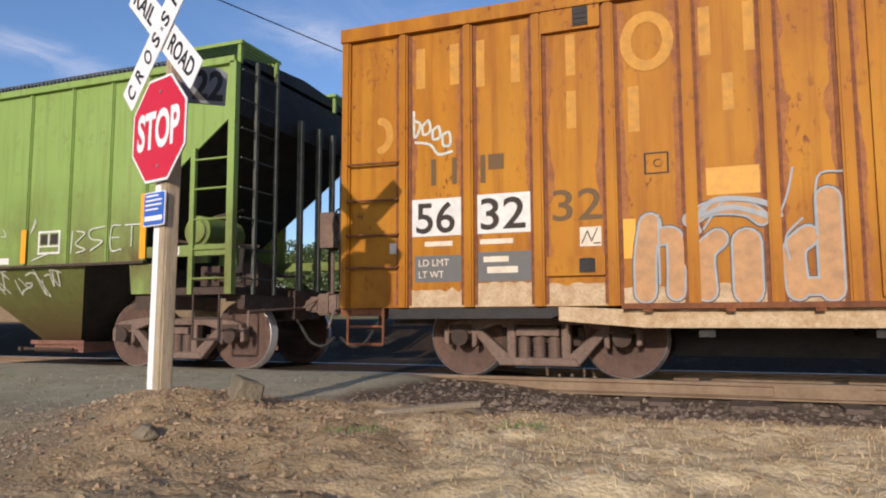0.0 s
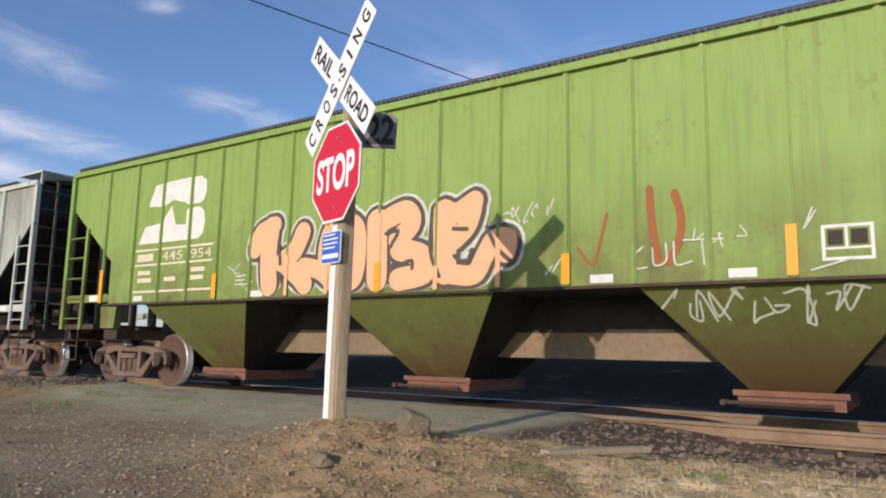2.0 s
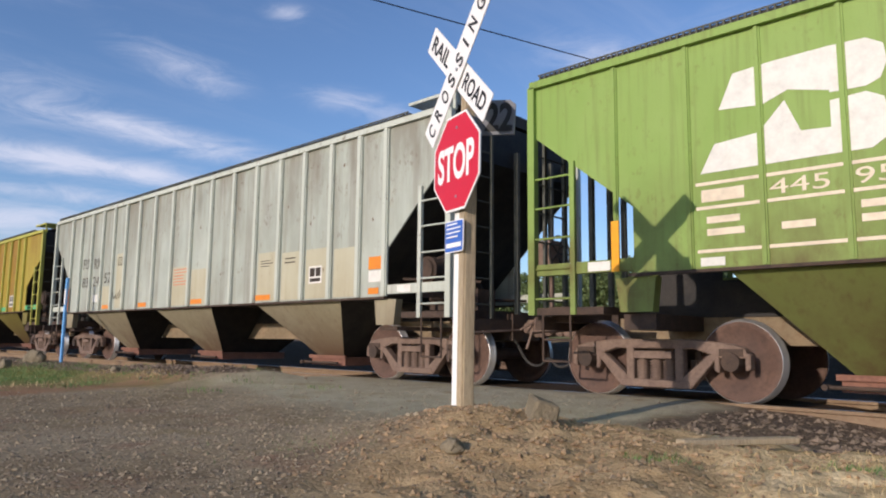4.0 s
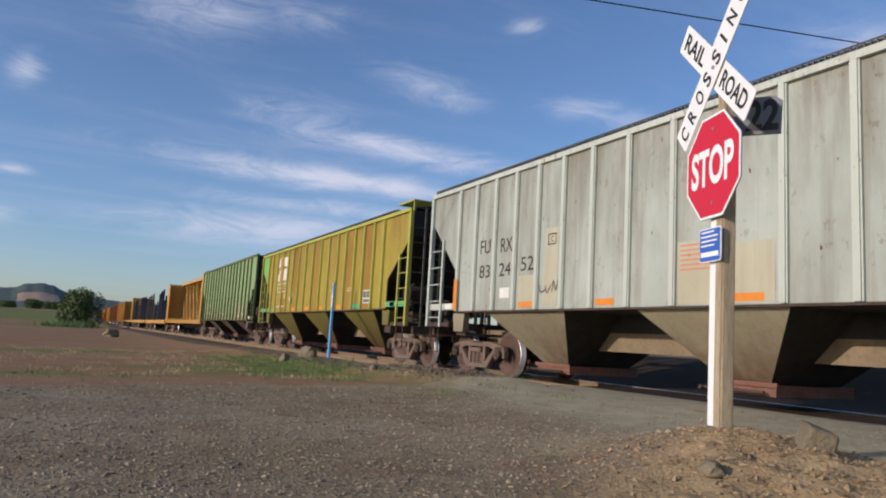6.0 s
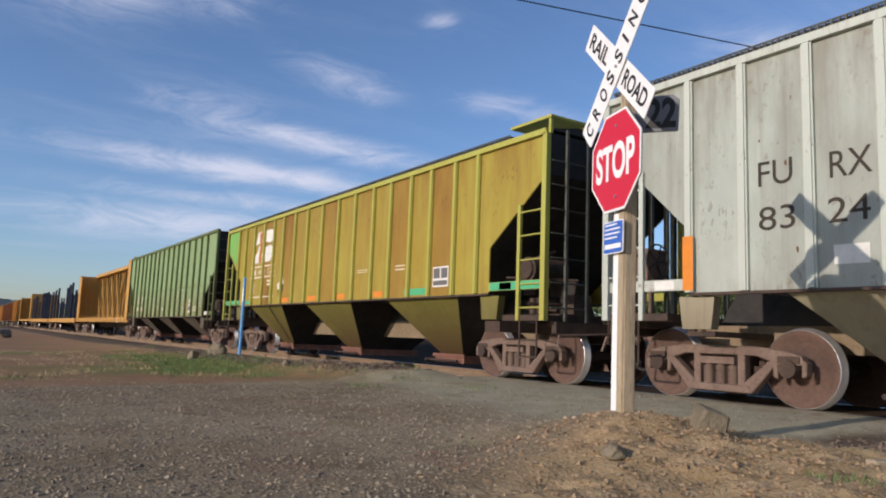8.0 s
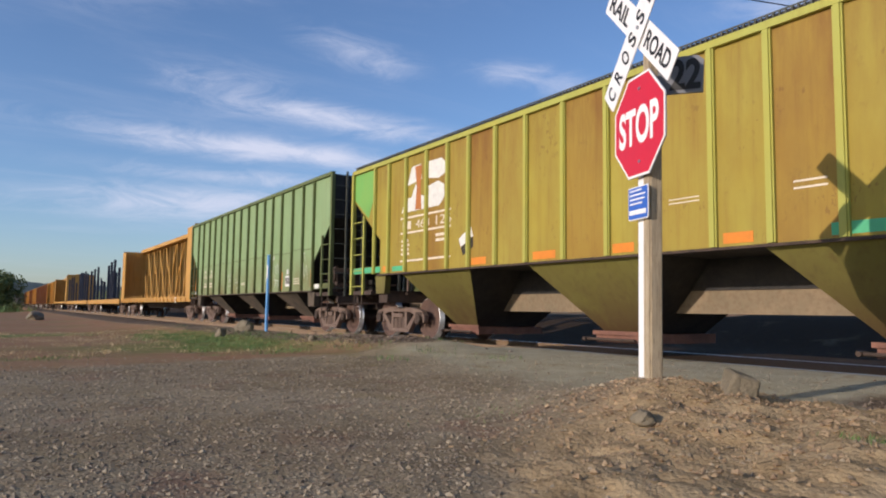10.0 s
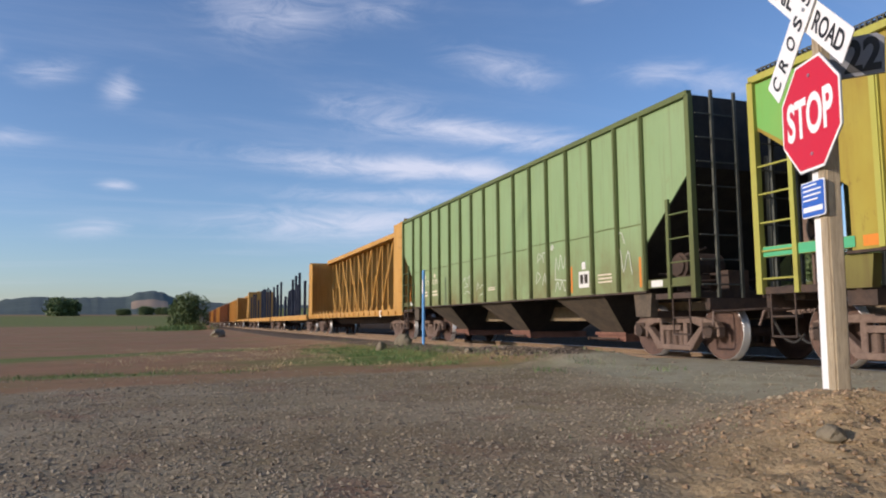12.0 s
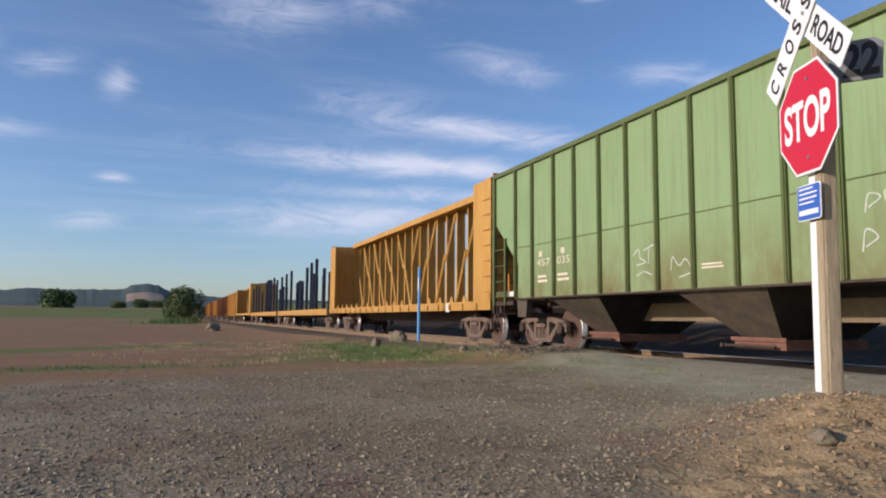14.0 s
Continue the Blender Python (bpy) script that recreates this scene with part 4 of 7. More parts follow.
        box(bm, xi - 0.035, xi + 0.035, -W - 0.045, -W + 0.005, 0.98, slope_top - 0.42)
        for z in (1.18, 1.55, 1.93, 2.32, 2.70):
            if z < slope_top - 0.45:
                part("ladder_rung", made(rod, (xi, -W - 0.03, z), (x, -W - 0.03, z), 0.014, 6), rib_m, car)
        part("side_ladder", bm, rib_m, car)
        # end ladders and posts take dark steel for the shade at the car ends
        for yy in (-1.25, -0.80):
            part("end_ladder", made(box, min(x + d * 0.06, x + d * 0.10), max(x + d * 0.06, x + d * 0.10), yy - 0.025, yy + 0.025, 0.98, zt + 0.05), GRATE, car)
        for q in range(8):
            z = 1.18 + q * 0.38
            if z < zt - 0.1:
                part("ladder_rung", made(rod, (x + d * 0.08, -1.56, z), (x + d * 0.08, -0.80, z), 0.013, 6), GRATE, car)
        for yy in (-0.15, 0.35, 0.75, 1.15):
            part("end_post", made(box, min(x + d * 0.02, x + d * 0.09), max(x + d * 0.02, x + d * 0.09), yy - 0.035, yy + 0.035, 0.98, slope_top + 0.25), GRATE, car)
        # platform and sills below the slope
        bm = bmesh.new()
        box(bm, min(x, x - d * cut), max(x, x - d * cut), -W - 0.01, -W + 0.09, zs + 0.05, zs + 0.19)
        part("end_sill_beam", bm, rib_m, car)
        part("end_sill_beam", made(box, min(x, x - d * cut), max(x, x - d * cut), W - 0.09, W + 0.01, zs + 0.05, zs + 0.19), rib_m, car)
        bm = bmesh.new()
        box(bm, min(x, x - d * 1.0), max(x, x - d * 1.0), -W - 0.01, -W + 0.35, 0.98, 1.07)
        box(bm, min(x, x - d * 0.35), max(x, x - d * 0.35), -W + 0.36, W, 0.90, 1.10)
        part("step_platform", bm, UNDER, car)
        bm = bmesh.new()
        prism(bm, [(x - d * 1.40 - 0.25, zs - 0.03), (x - d * 1.40 + 0.25, zs - 0.03), (x - d * 1.40 + 0.20, zs - 0.42), (x - d * 1.40 - 0.20, zs - 0.42)], -W + 0.02, -W + 0.16)
        part("jacking_pad", bm, body_m if body_m is GREEN else low_m, car)
        bm = bmesh.new()
        box(bm, x - d * 1.40 - 0.2, x - d * 1.40 + 0.2, -W + 0.1, W - 0.1, 0.80, zs - 0.44)
        part("body_bolster", bm, UNDER, car)
        bm = bmesh.new()
        for a, b in (((x - d * 0.15, -W - 0.02, 0.98), (x - d * 0.15, -W - 0.02, 0.42)), ((x - d * 0.55, -W - 0.02, 0.98), (x - d * 0.55, -W - 0.02, 0.42)), ((x - d * 0.15, -W - 0.02, 0.42), (x - d * 0.55, -W - 0.02, 0.42)), ((x - d * 0.15, -W - 0.02, 0.68), (x - d * 0.55, -W - 0.02, 0.68))):
            rod(bm, a, b, 0.015, 6)
        part("stirrup_step", bm, UNDER, car)
        bm = bmesh.new()
        rect(bm, x - d * 0.95 - 0.15, x - d * 0.95 + 0.15, zs + 0.065, zs + 0.175, -W - 0.0135)
        part("placard", bm, WHITE, car)
        # added plate; its black stands for gear and shade under the slope
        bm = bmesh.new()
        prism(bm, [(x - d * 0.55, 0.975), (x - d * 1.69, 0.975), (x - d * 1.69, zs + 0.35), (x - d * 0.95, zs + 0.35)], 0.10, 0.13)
        part("stub_sill_web", bm, BLACK, car, "added web plate over the stub sill, black for the shade there")
        coupler(car, x, d)
    # brake gear on the leading end
    bm = bmesh.new()
    bmesh.ops.create_cone(bm, cap_ends=True, segments=24, radius1=0.21, radius2=0.21, depth=0.85, matrix=Matrix.Translation((-0.85, -0.85, zs + 0.42)) @ Matrix.Rotation(math.pi / 2, 4, "X"))
    bmesh.ops.bevel(bm, geom=[e for e in bm.edges if len(e.link_faces) == 2 and any(len(f.verts) > 8 for f in e.link_faces)], offset=0.05, segments=3, affect="EDGES")
    for y in (-1.15, -0.55):
        box(bm, -1.0, -0.7, y - 0.03, y + 0.03, zs + 0.0, zs + 0.30)
    part("air_reservoir", bm, body_m if body_m is GREEN else UNDER, car, "rounded air tank of the brakes")
    bm = bmesh.new()
    R = 0.28
    ring = [(R * math.cos(a), R * math.sin(a)) for a in np.linspace(0, 2 * math.pi, 21)]
    for a, b in zip(ring, ring[1:]):
        rod(bm, (0.36, 0.55 + a[0], 2.05 + a[1]), (0.36, 0.55 + b[0], 2.05 + b[1]), 0.016, 6)
    for a in ring[:20:4]:
        rod(bm, (0.32, 0.55, 2.05), (0.36, 0.55 + a[0], 2.05 + a[1]), 0.013, 6)
    part("brake_wheel", bm, BLACK, car)
    bm = bmesh.new()
    box(bm, 0.10, 0.33, 0.33, 0.77, 1.72, 2.25)
    rod(bm, (0.2, 0.55, 0.95), (0.2, 0.55, 1.75), 0.03, 8)
    part("brake_box", bm, TRUCK, car)
    bm = bmesh.new()
    for a, b in (((-0.4, -1.45, zs + 0.55), (0.05, -1.45, zs + 0.62)), ((-1.3, -1.3, zs + 0.30), (-0.3, -0.6, zs + 0.25)), ((-0.5, -1.5, 1.25), (-0.2, 0.4, 1.3)), ((-0.9, -1.2, 1.2), (-0.1, -1.25, 1.15)), ((-0.3, -1.3, 1.1), (-0.3, -1.3, 1.55))):
        rod(bm, a, b, 0.022, 6)
    box(bm, -0.75, -0.45, -1.25, -0.95, 1.10, 1.36)
    box(bm, -0.35, -0.10, -0.9, -0.5, 1.08, 1.42)
    part("brake_rigging", bm, UNDER, car)
    # underframe
    bm = bmesh.new()
    box(bm, -L + 0.1, -0.1, -0.28, 0.28, 0.64, 0.97)
    part("centre_sill", bm, SILL_BROWN, car)
    # added black box that fills the gaps between bays with shade
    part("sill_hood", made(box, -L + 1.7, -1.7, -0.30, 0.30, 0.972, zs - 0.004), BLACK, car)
    c0 = -L / 2
    n = bays
    gate = None
    for q in range(n):
        x = c0 + (q - (n - 1) / 2) * bay_gap
        bm = bmesh.new()
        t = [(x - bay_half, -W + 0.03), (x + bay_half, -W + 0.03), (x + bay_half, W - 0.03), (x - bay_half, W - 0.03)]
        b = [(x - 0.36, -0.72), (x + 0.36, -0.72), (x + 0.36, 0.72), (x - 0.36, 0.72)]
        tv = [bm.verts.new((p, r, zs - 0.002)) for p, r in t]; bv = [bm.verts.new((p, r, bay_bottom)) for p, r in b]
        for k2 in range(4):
            # sides in paint; fore, aft and bottom faces black, their shade painted on
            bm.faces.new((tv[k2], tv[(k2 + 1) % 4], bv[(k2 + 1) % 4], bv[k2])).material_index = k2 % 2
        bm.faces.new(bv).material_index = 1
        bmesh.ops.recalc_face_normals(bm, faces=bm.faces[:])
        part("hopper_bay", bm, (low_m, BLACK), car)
        bm = bmesh.new()
        box(bm, x - 0.50, x + 0.50, -0.80, 0.80, bay_bottom - 0.15, bay_bottom - 0.004)
        box(bm, x - 0.54, x + 0.54, -0.84, -0.801, bay_bottom - 0.03, bay_bottom + 0.03)
        bmesh.ops.recalc_face_normals(bm, faces=bm.faces[:])
        part("outlet_gate", bm, OUTLET, car, "rust-red outlet gate under a hopper bay")
        bm = bmesh.new()
        rod(bm, (x - 0.62, -0.90, bay_bottom - 0.10), (x + 0.40, -0.90, bay_bottom - 0.10), 0.022, 8)
        rod(bm, (x - 0.62, -0.96, bay_bottom - 0.10), (x - 0.62, -0.80, bay_bottom - 0.10), 0.032, 10)
        part("gate_crank", bm, UNDER, car)
    trucks(car, (-1.32, -L + 1.32))
    return car


RUST_BLEED = rough_mat("rust_bled_orange_paint", (0.24, 0.075, 0.014), (0.38, 0.135, 0.018), 5, 0.7, third=(0.14, 0.045, 0.014), bumpy=0.1)


def boxcar():
    s, L, W, zs, zt = -4.03, 15.4, 1.58, 0.79, 4.10
    car = car_root("boxcar", "faded orange steel boxcar with rusty ribs and spray-painted letters", "railway boxcar", s)
    bm = bmesh.new()
    box(bm, 0.02, L - 0.02, -W + 0.02, W - 0.02, zs, zt - 0.02)
    part("body", bm, ORANGE, car)
    for y in (-1, 1):
        bm = bmesh.new()
        box(bm, 0, L, y * (W + 0.01) - 0.045, y * (W + 0.01) + 0.045, zt - 0.16, zt)
        part("top_chord", bm, ORANGE, car)
    bm = bmesh.new()
    pts = [(-W - 0.03, zt + 0.002), (-W * 0.6, zt + 0.13), (0, zt + 0.2), (W * 0.6, zt + 0.13), (W + 0.03, zt + 0.002)]
    a = [bm.verts.new((0, p, z)) for p, z in pts]; b = [bm.verts.new((L, p, z)) for p, z in pts]
    for q in range(4):
        bm.faces.new((a[q], b[q], b[q + 1], a[q + 1]))
    bm.faces.new(a); bm.faces.new(b[::-1]); bm.faces.new((a[0], a[4], b[4], b[0]))
    bmesh.ops.recalc_face_normals(bm, faces=bm.faces[:])
    part("roof", bm, ORANGE, car)
    # ribs: a broad hat section with a dark rusty groove on each side
    rib = None
    for x, wide in ((0.06, 0), (0.80, 0), (1.58, 0), (2.36, 0), (3.12, 0), (3.88, 1), (4.61, 1), (5.25, 0), (8.6, 0), (9.6, 0), (10.4, 0), (11.2, 0), (12.0, 0), (12.8, 0), (13.6, 0), (14.4, 0), (L - 0.06, 0)):
        for yy in (-1, 1):
            if rib is None:
                bm = bmesh.new()
                box(bm, -0.055, 0.055, -0.055, 0.0, zs + 0.0, zt - 0.165)
                bmesh.ops.bevel(bm, geom=[e for e in bm.edges if abs(e.verts[0].co.z - e.verts[1].co.z) > 0.5 and e.verts[0].co.y < -0.01], offset=0.02, segments=2, affect="EDGES")
                rib = part("rib", bm, ORANGE, car)
                rib.location = (x, -W + 0.018, 0)
            else:
                o = again(rib, car, (x, yy * (W - 0.018), 0))
                if yy > 0:
                    o.rotation_euler[2] = math.pi
    groove = None
    for x in (0.80, 1.58, 2.36, 3.12, 3.88, 4.61, 5.25):
        for d in (-0.075, 0.075):
            if groove is None:
                bm = bmesh.new()
                box(bm, -0.018, 0.018, -0.012, 0.0, zs + 0.02, zt - 0.165)
                groove = part("rusty_seam", bm, RUSTY, car)
                groove.location = (x + d, -W + 0.019, 0)
            else:
                again(groove, car, (x + d, -W + 0.019, 0))
    # rust that has bled out beside the ribs
    r = random.Random(8)
    bm = bmesh.new()
    for x in (0.80, 1.58, 2.36, 3.12, 3.88, 4.61, 5.25):
        for d in (-1, 1):
            z, left, right = zs + 0.03, [], []
            while z < zt - 0.2:
                w = 0.012 + 0.075 * max(0.0, 0.35 + noise.noise((x * 3 + d, z * 1.7, 5.0)) + 0.5 * noise.noise((x, d * 2.0, z * 9)))
                left.append((x + d * 0.09, z)); right.append((x + d * (0.092 + w), z))
                z += 0.07 + 0.03 * r.random()
            face_xz(bm, left + right[::-1], -W + 0.0188)
    part("rust_bleed", bm, RUST_BLEED, car, "rust bled over the paint beside the ribs")
    # door with its tracks
    bm = bmesh.new()
    box(bm, 5.45, 8.45, -W - 0.03, -W + 0.015, zs + 0.06, zt - 0.2)
    part("plug_door", bm, ORANGE, car)
    bm = bmesh.new()
    for x in (5.9, 6.9, 7.9):
        rod(bm, (x, -W - 0.06, zs + 0.1), (x, -W - 0.06, zt - 0.3), 0.022, 8)
    part("door_rod", bm, ORANGE, car)
    bm = bmesh.new()
    box(bm, 3.20, L - 3.2, -W - 0.12, -W + 0.015, zs - 0.035, zs + 0.02)
    for k in range(12):
        x = 3.4 + k * 0.75
        box(bm, x, x + 0.09, -W - 0.11, -W - 0.06, zs - 0.065, zs - 0.036)
    part("door_track", bm, RUSTY, car, "rust-red door rail along the sill")
    bm = bmesh.new()
    prism(bm, [(2.55, zs - 0.002), (3.2, zs - 0.036), (L - 3.2, zs - 0.036), (L - 2.55, zs - 0.002), (L - 2.55, 0.64), (L - 3.4, 0.57), (3.4, 0.57), (2.55, 0.64)], -W + 0.0, -W + 0.06)
    part("side_sill", bm, SILL_TAN, car, "paint-worn tan lower sill")
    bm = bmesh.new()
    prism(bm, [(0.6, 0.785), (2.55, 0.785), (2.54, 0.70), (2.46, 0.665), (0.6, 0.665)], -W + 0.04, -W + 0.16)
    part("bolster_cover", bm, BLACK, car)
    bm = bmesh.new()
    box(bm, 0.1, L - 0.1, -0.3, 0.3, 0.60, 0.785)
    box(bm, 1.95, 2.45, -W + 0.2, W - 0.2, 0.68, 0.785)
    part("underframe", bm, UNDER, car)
    # sill and crossbearers painted black with the shade below the side sill
    part("centre_sill", made(box, 3.62, L - 3.62, -0.36, 0.36, 0.24, 0.598), BLACK, car, "deep centre sill, black for the shade under the car")
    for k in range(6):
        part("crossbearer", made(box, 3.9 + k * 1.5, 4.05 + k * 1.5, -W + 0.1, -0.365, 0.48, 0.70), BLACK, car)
    # lower panels worn to bare primer, and other patches
    bm = bmesh.new()
    y = -W + 0.0175
    for x0, x1, z1 in ((0.86, 1.52, 0.98), (1.64, 2.30, 1.05), (2.42, 3.05, 1.02), (3.18, 3.82, 0.98), (3.95, 4.54, 1.0), (4.68, 5.19, 1.0)):
        n = 9
        top = [(x1 - (x1 - x0) * k / n, z1 + 0.05 * noise.noise((x1 * 3 + k * 0.9, 1, 2))) for k in range(n + 1)]
        face_xz(bm, [(x0, zs + 0.003), (x1, zs + 0.003)] + top, y)
    part("worn_panel", bm, SILL_TAN, car, "pale worn paint patches along the sill")
    # ladder bars at the corner, end handrails
    for z in (1.25, 1.62, 2.02, 2.45):
        bm = bmesh.new()
        rod(bm, (0.10, -W - 0.05, z), (0.74, -W - 0.05, z - 0.01), 0.014, 6)
        for x in (0.10, 0.74):
            rod(bm, (x, -W - 0.05, z), (x, -W + 0.02, z), 0.014, 6)
        part("grab_iron", bm, RUSTY, car)
    bm = bmesh.new()
    for z in (1.25, 1.62, 2.02, 2.45, 2.85, 3.25):
        rod(bm, (-0.05, -W + 0.1, z), (-0.05, -W + 0.65, z), 0.014, 6)
    rod(bm, (-0.05, -W + 0.08, 1.1), (-0.05, -W + 0.08, 2.55), 0.018, 6)
    rod(bm, (-0.05, -W + 0.67, 1.1), (-0.05, -W + 0.67, 3.4), 0.018, 6)
    part("end_ladder", bm, BLACK, car)
    bm = bmesh.new()
    for k in range(6):
        box(bm, -0.035, 0.015, -W + 0.08, W - 0.08, 1.0 + k * 0.5, 1.22 + k * 0.5)
    part("end_corrugation", bm, ORANGE, car)
    bm = bmesh.new()
    for a, b in (((0.1, -W, 0.79), (0.1, -W, 0.38)), ((0.1, -W, 0.38), (0.55, -W, 0.38)), ((0.55, -W, 0.38), (0.55, -W, 0.79)), ((0.1, -W, 0.58), (0.55, -W, 0.58))):
        rod(bm, a, b, 0.016, 6)
    part("stirrup_step", bm, RUSTY, car)
    bm = bmesh.new()
    box(bm, -0.02, 0.55, -W + 0.05, W - 0.05, 0.70, 0.785)
    part("end_sill", bm, RUSTY, car)
    # tack boards
    for x0, x1, z0, z1 in ((2.42, 3.04, 3.70, 3.96), (2.44, 3.04, 1.10, 1.30)):
        bm = bmesh.new()
        box(bm, x0, x1, -W - 0.035, -W + 0.02, z0, z1)
        part("tack_board", bm, ORANGE, car)
        bm = bmesh.new()
        box(bm, x0 + 0.34, x0 + 0.50, -W - 0.05, -W - 0.036, z0 + 0.03, z1 - 0.03)
        for k in range(3):
            box(bm, x0 + 0.36, x0 + 0.48, -W - 0.058, -W - 0.0505, z0 + 0.05 + k * 0.05, z0 + 0.075 + k * 0.05)
        part("latch_plate", bm, BLACK, car)
    y = -W + 0.015
    # ghosted road name as plain pale shapes
    bm = bmesh.new()
    def ring(cx, cz, rx, rz, w, a0=0, a1=360, n=20):
        pts = [(cx + rx * math.cos(radians(t)), cz + rz * math.sin(radians(t))) for t in np.linspace(a0, a1, n)]
        stroke(bm, pts, w, y)
    for x0, x1, z0, z1 in ((0.95, 1.06, 3.28, 3.75), (1.36, 1.47, 3.28, 3.75), (1.67, 1.77, 3.22, 3.75), (2.07, 2.17, 3.22, 3.75), (2.67, 2.77, 3.22, 3.66), (2.67, 2.77, 2.65, 3.05), (4.0, 4.11, 3.25, 3.75), (4.41, 4.51, 3.25, 3.75), (4.20, 4.30, 2.68, 3.05), (3.30, 3.41, 2.55, 3.02)):
        rect(bm, x0, x1, z0, z1, y)
    ring(3.50, 3.48, 0.21, 0.26, 0.11)
    ring(0.50, 2.78, 0.12, 0.17, 0.09, -90, 90, 10)
    part("ghost_lettering", bm, GHOST, car, "ghosted pale shapes of old lettering")
    bm = bmesh.new()
    # dark reporting mark shapes
    for x0, x1, z0, z1 in ((1.13, 1.19, 2.15, 2.45), (1.38, 1.44, 2.15, 2.45), (1.71, 1.77, 2.14, 2.45), (1.80, 1.98, 2.28, 2.45)):
        rect(bm, x0, x1, z0, z1, y)
    part("reporting_mark", bm, FADED_DK, car)
    bm = bmesh.new()
    rect(bm, 0.90, 1.50, 1.58, 2.00, y); rect(bm, 1.67, 2.30, 1.58, 2.01, y)
    part("number_patch", bm, WHITE, car, "white stencil panel under the car number")
    write("56", 0.95, 1.62, 0.33, y - 0.003, DARK, car, "car_number", width=0.46, bold=0.006)
    write("32", 1.71, 1.63, 0.33, y - 0.003, DARK, car, "car_number", width=0.50, bold=0.006)
    write("32", 2.50, 1.68, 0.32, y, FADED_DK, car, "car_number", width=0.52, bold=0.004)
    bm = bmesh.new()
    rect(bm, 0.93, 1.52, 1.07, 1.36, y); rect(bm, 1.64, 2.28, 1.06, 1.38, y)
    part("data_patch", bm, SLATE, car, "grey stencil panel")
    write("LD LMT", 0.98, 1.245, 0.075, y - 0.003, CREAM, car, width=0.36)
    write("LT WT", 0.98, 1.115, 0.075, y - 0.003, CREAM, car, width=0.30)
    bm = bmesh.new()
    rect(bm, 1.74, 2.02, 1.27, 1.33, y - 0.003); rect(bm, 1.78, 2.12, 1.15, 1.22, y - 0.003)
    bars(bm, 1.05, 1.50, 1.42, 1.52, y, 1); bars(bm, 1.70, 2.2, 1.42, 1.52, y, 1)
    part("small_writing", bm, CREAM, car)
    bm = bmesh.new()
    rect(bm, 2.78, 3.00, 1.40, 1.60, y); rect(bm, 0.62, 0.74, 1.40, 1.52, y)
    part("paper_tag", bm, CREAM, car)
    bm = bmesh.new()
    stroke(bm, [(2.80, 1.43), (2.86, 1.56), (2.90, 1.45), (2.96, 1.58)], 0.012, y - 0.003)
    stroke(bm, [(2.92, 1.43), (2.99, 1.43)], 0.012, y - 0.003)
    rect(bm, 3.44, 3.46, 2.10, 2.32, y); rect(bm, 3.66, 3.68, 2.10, 2.32, y); rect(bm, 3.461, 3.659, 2.10, 2.115, y); rect(bm, 3.461, 3.659, 2.305, 2.32, y)
    part("stencil_frame", bm, DARK, car)
    write("C", 3.53, 2.17, 0.08, y, DARK, car)
    bm = bmesh.new()
    rect(bm, 3.22, 3.34, 1.26, 1.66, y)
    part("reflector", bm, STRIPE, car, "yellow reflector strip")
    bm = bmesh.new()
    rect(bm, 4.02, 4.50, 1.85, 2.12, y)
    part("paint_patch", bm, PATCH_Y, car, "fresher yellow paint patch")
    # small white tag
    bm = bmesh.new()
    for c in ([(0.92, 3.02), (0.93, 2.72), (1.0, 2.86), (0.92, 2.92)], [(1.02, 2.84), (1.10, 2.90), (1.12, 2.78), (1.04, 2.74), (1.02, 2.84)], [(1.15, 2.78), (1.22, 2.82), (1.24, 2.70), (1.16, 2.68), (1.15, 2.78)], [(1.27, 2.72), (1.35, 2.74), (1.36, 2.60), (1.28, 2.60), (1.27, 2.72)], [(0.94, 2.66), (1.12, 2.62), (1.22, 2.50), (1.38, 2.52)]):
        stroke(bm, curve_pts(c, 4), 0.03, y)
    part("spray_tag", bm, SPRAY_W, car, "scrawled white spray tag")
    # large letters in salmon and grey
    fills = [([(3.42, 0.92), (3.43, 1.30), (3.48, 1.60)], 0.22), ([(3.54, 1.46), (3.70, 1.46), (3.72, 1.20), (3.71, 0.92)], 0.17),
             ([(3.86, 1.62), (4.05, 1.72), (4.36, 1.70), (4.50, 1.60)], 0.13), ([(3.99, 0.92), (3.98, 1.28), (4.10, 1.42)], 0.20), ([(4.36, 0.92), (4.36, 1.38)], 0.28),
             ([(4.78, 0.92), (4.76, 1.28), (4.88, 1.42)], 0.20), ([(5.06, 0.92), (5.06, 1.76)], 0.22), ([(4.84, 0.95), (5.06, 0.95)], 0.16)]
    for nm, w, dy, m, lab in (("graffiti_outline", 0.065, 0.0, SPRAY_DK, "dark sprayed outline"), ("graffiti_glow", 0.042, 0.006, SPRAY_G, "grey-blue sprayed edge"), ("graffiti_fill", 0.0, 0.012, SALMON, "salmon sprayed letters")):
        bm = bmesh.new()
        for pts, wd in fills:
            stroke(bm, curve_pts(pts, 4), wd * 0.86 + w, y - 0.001 - dy)
        tagged(part(nm, bm, m, car, lab), kind="stuff")
    bm = bmesh.new()
    for c in ([(3.56, 1.0), (3.56, 1.68)], [(3.98, 1.52), (4.2, 1.80), (4.55, 1.72)], [(4.60, 1.50), (4.72, 1.80), (4.78, 2.06)], [(4.96, 1.42), (4.98, 1.95), (5.2, 2.0)], [(4.72, 1.2), (4.70, 1.42), (4.84, 1.58)]):
        stroke(bm, curve_pts(c, 5), 0.02, y - 0.018)
    part("graffiti_line", bm, SPRAY_G, car)
    bm = bmesh.new()
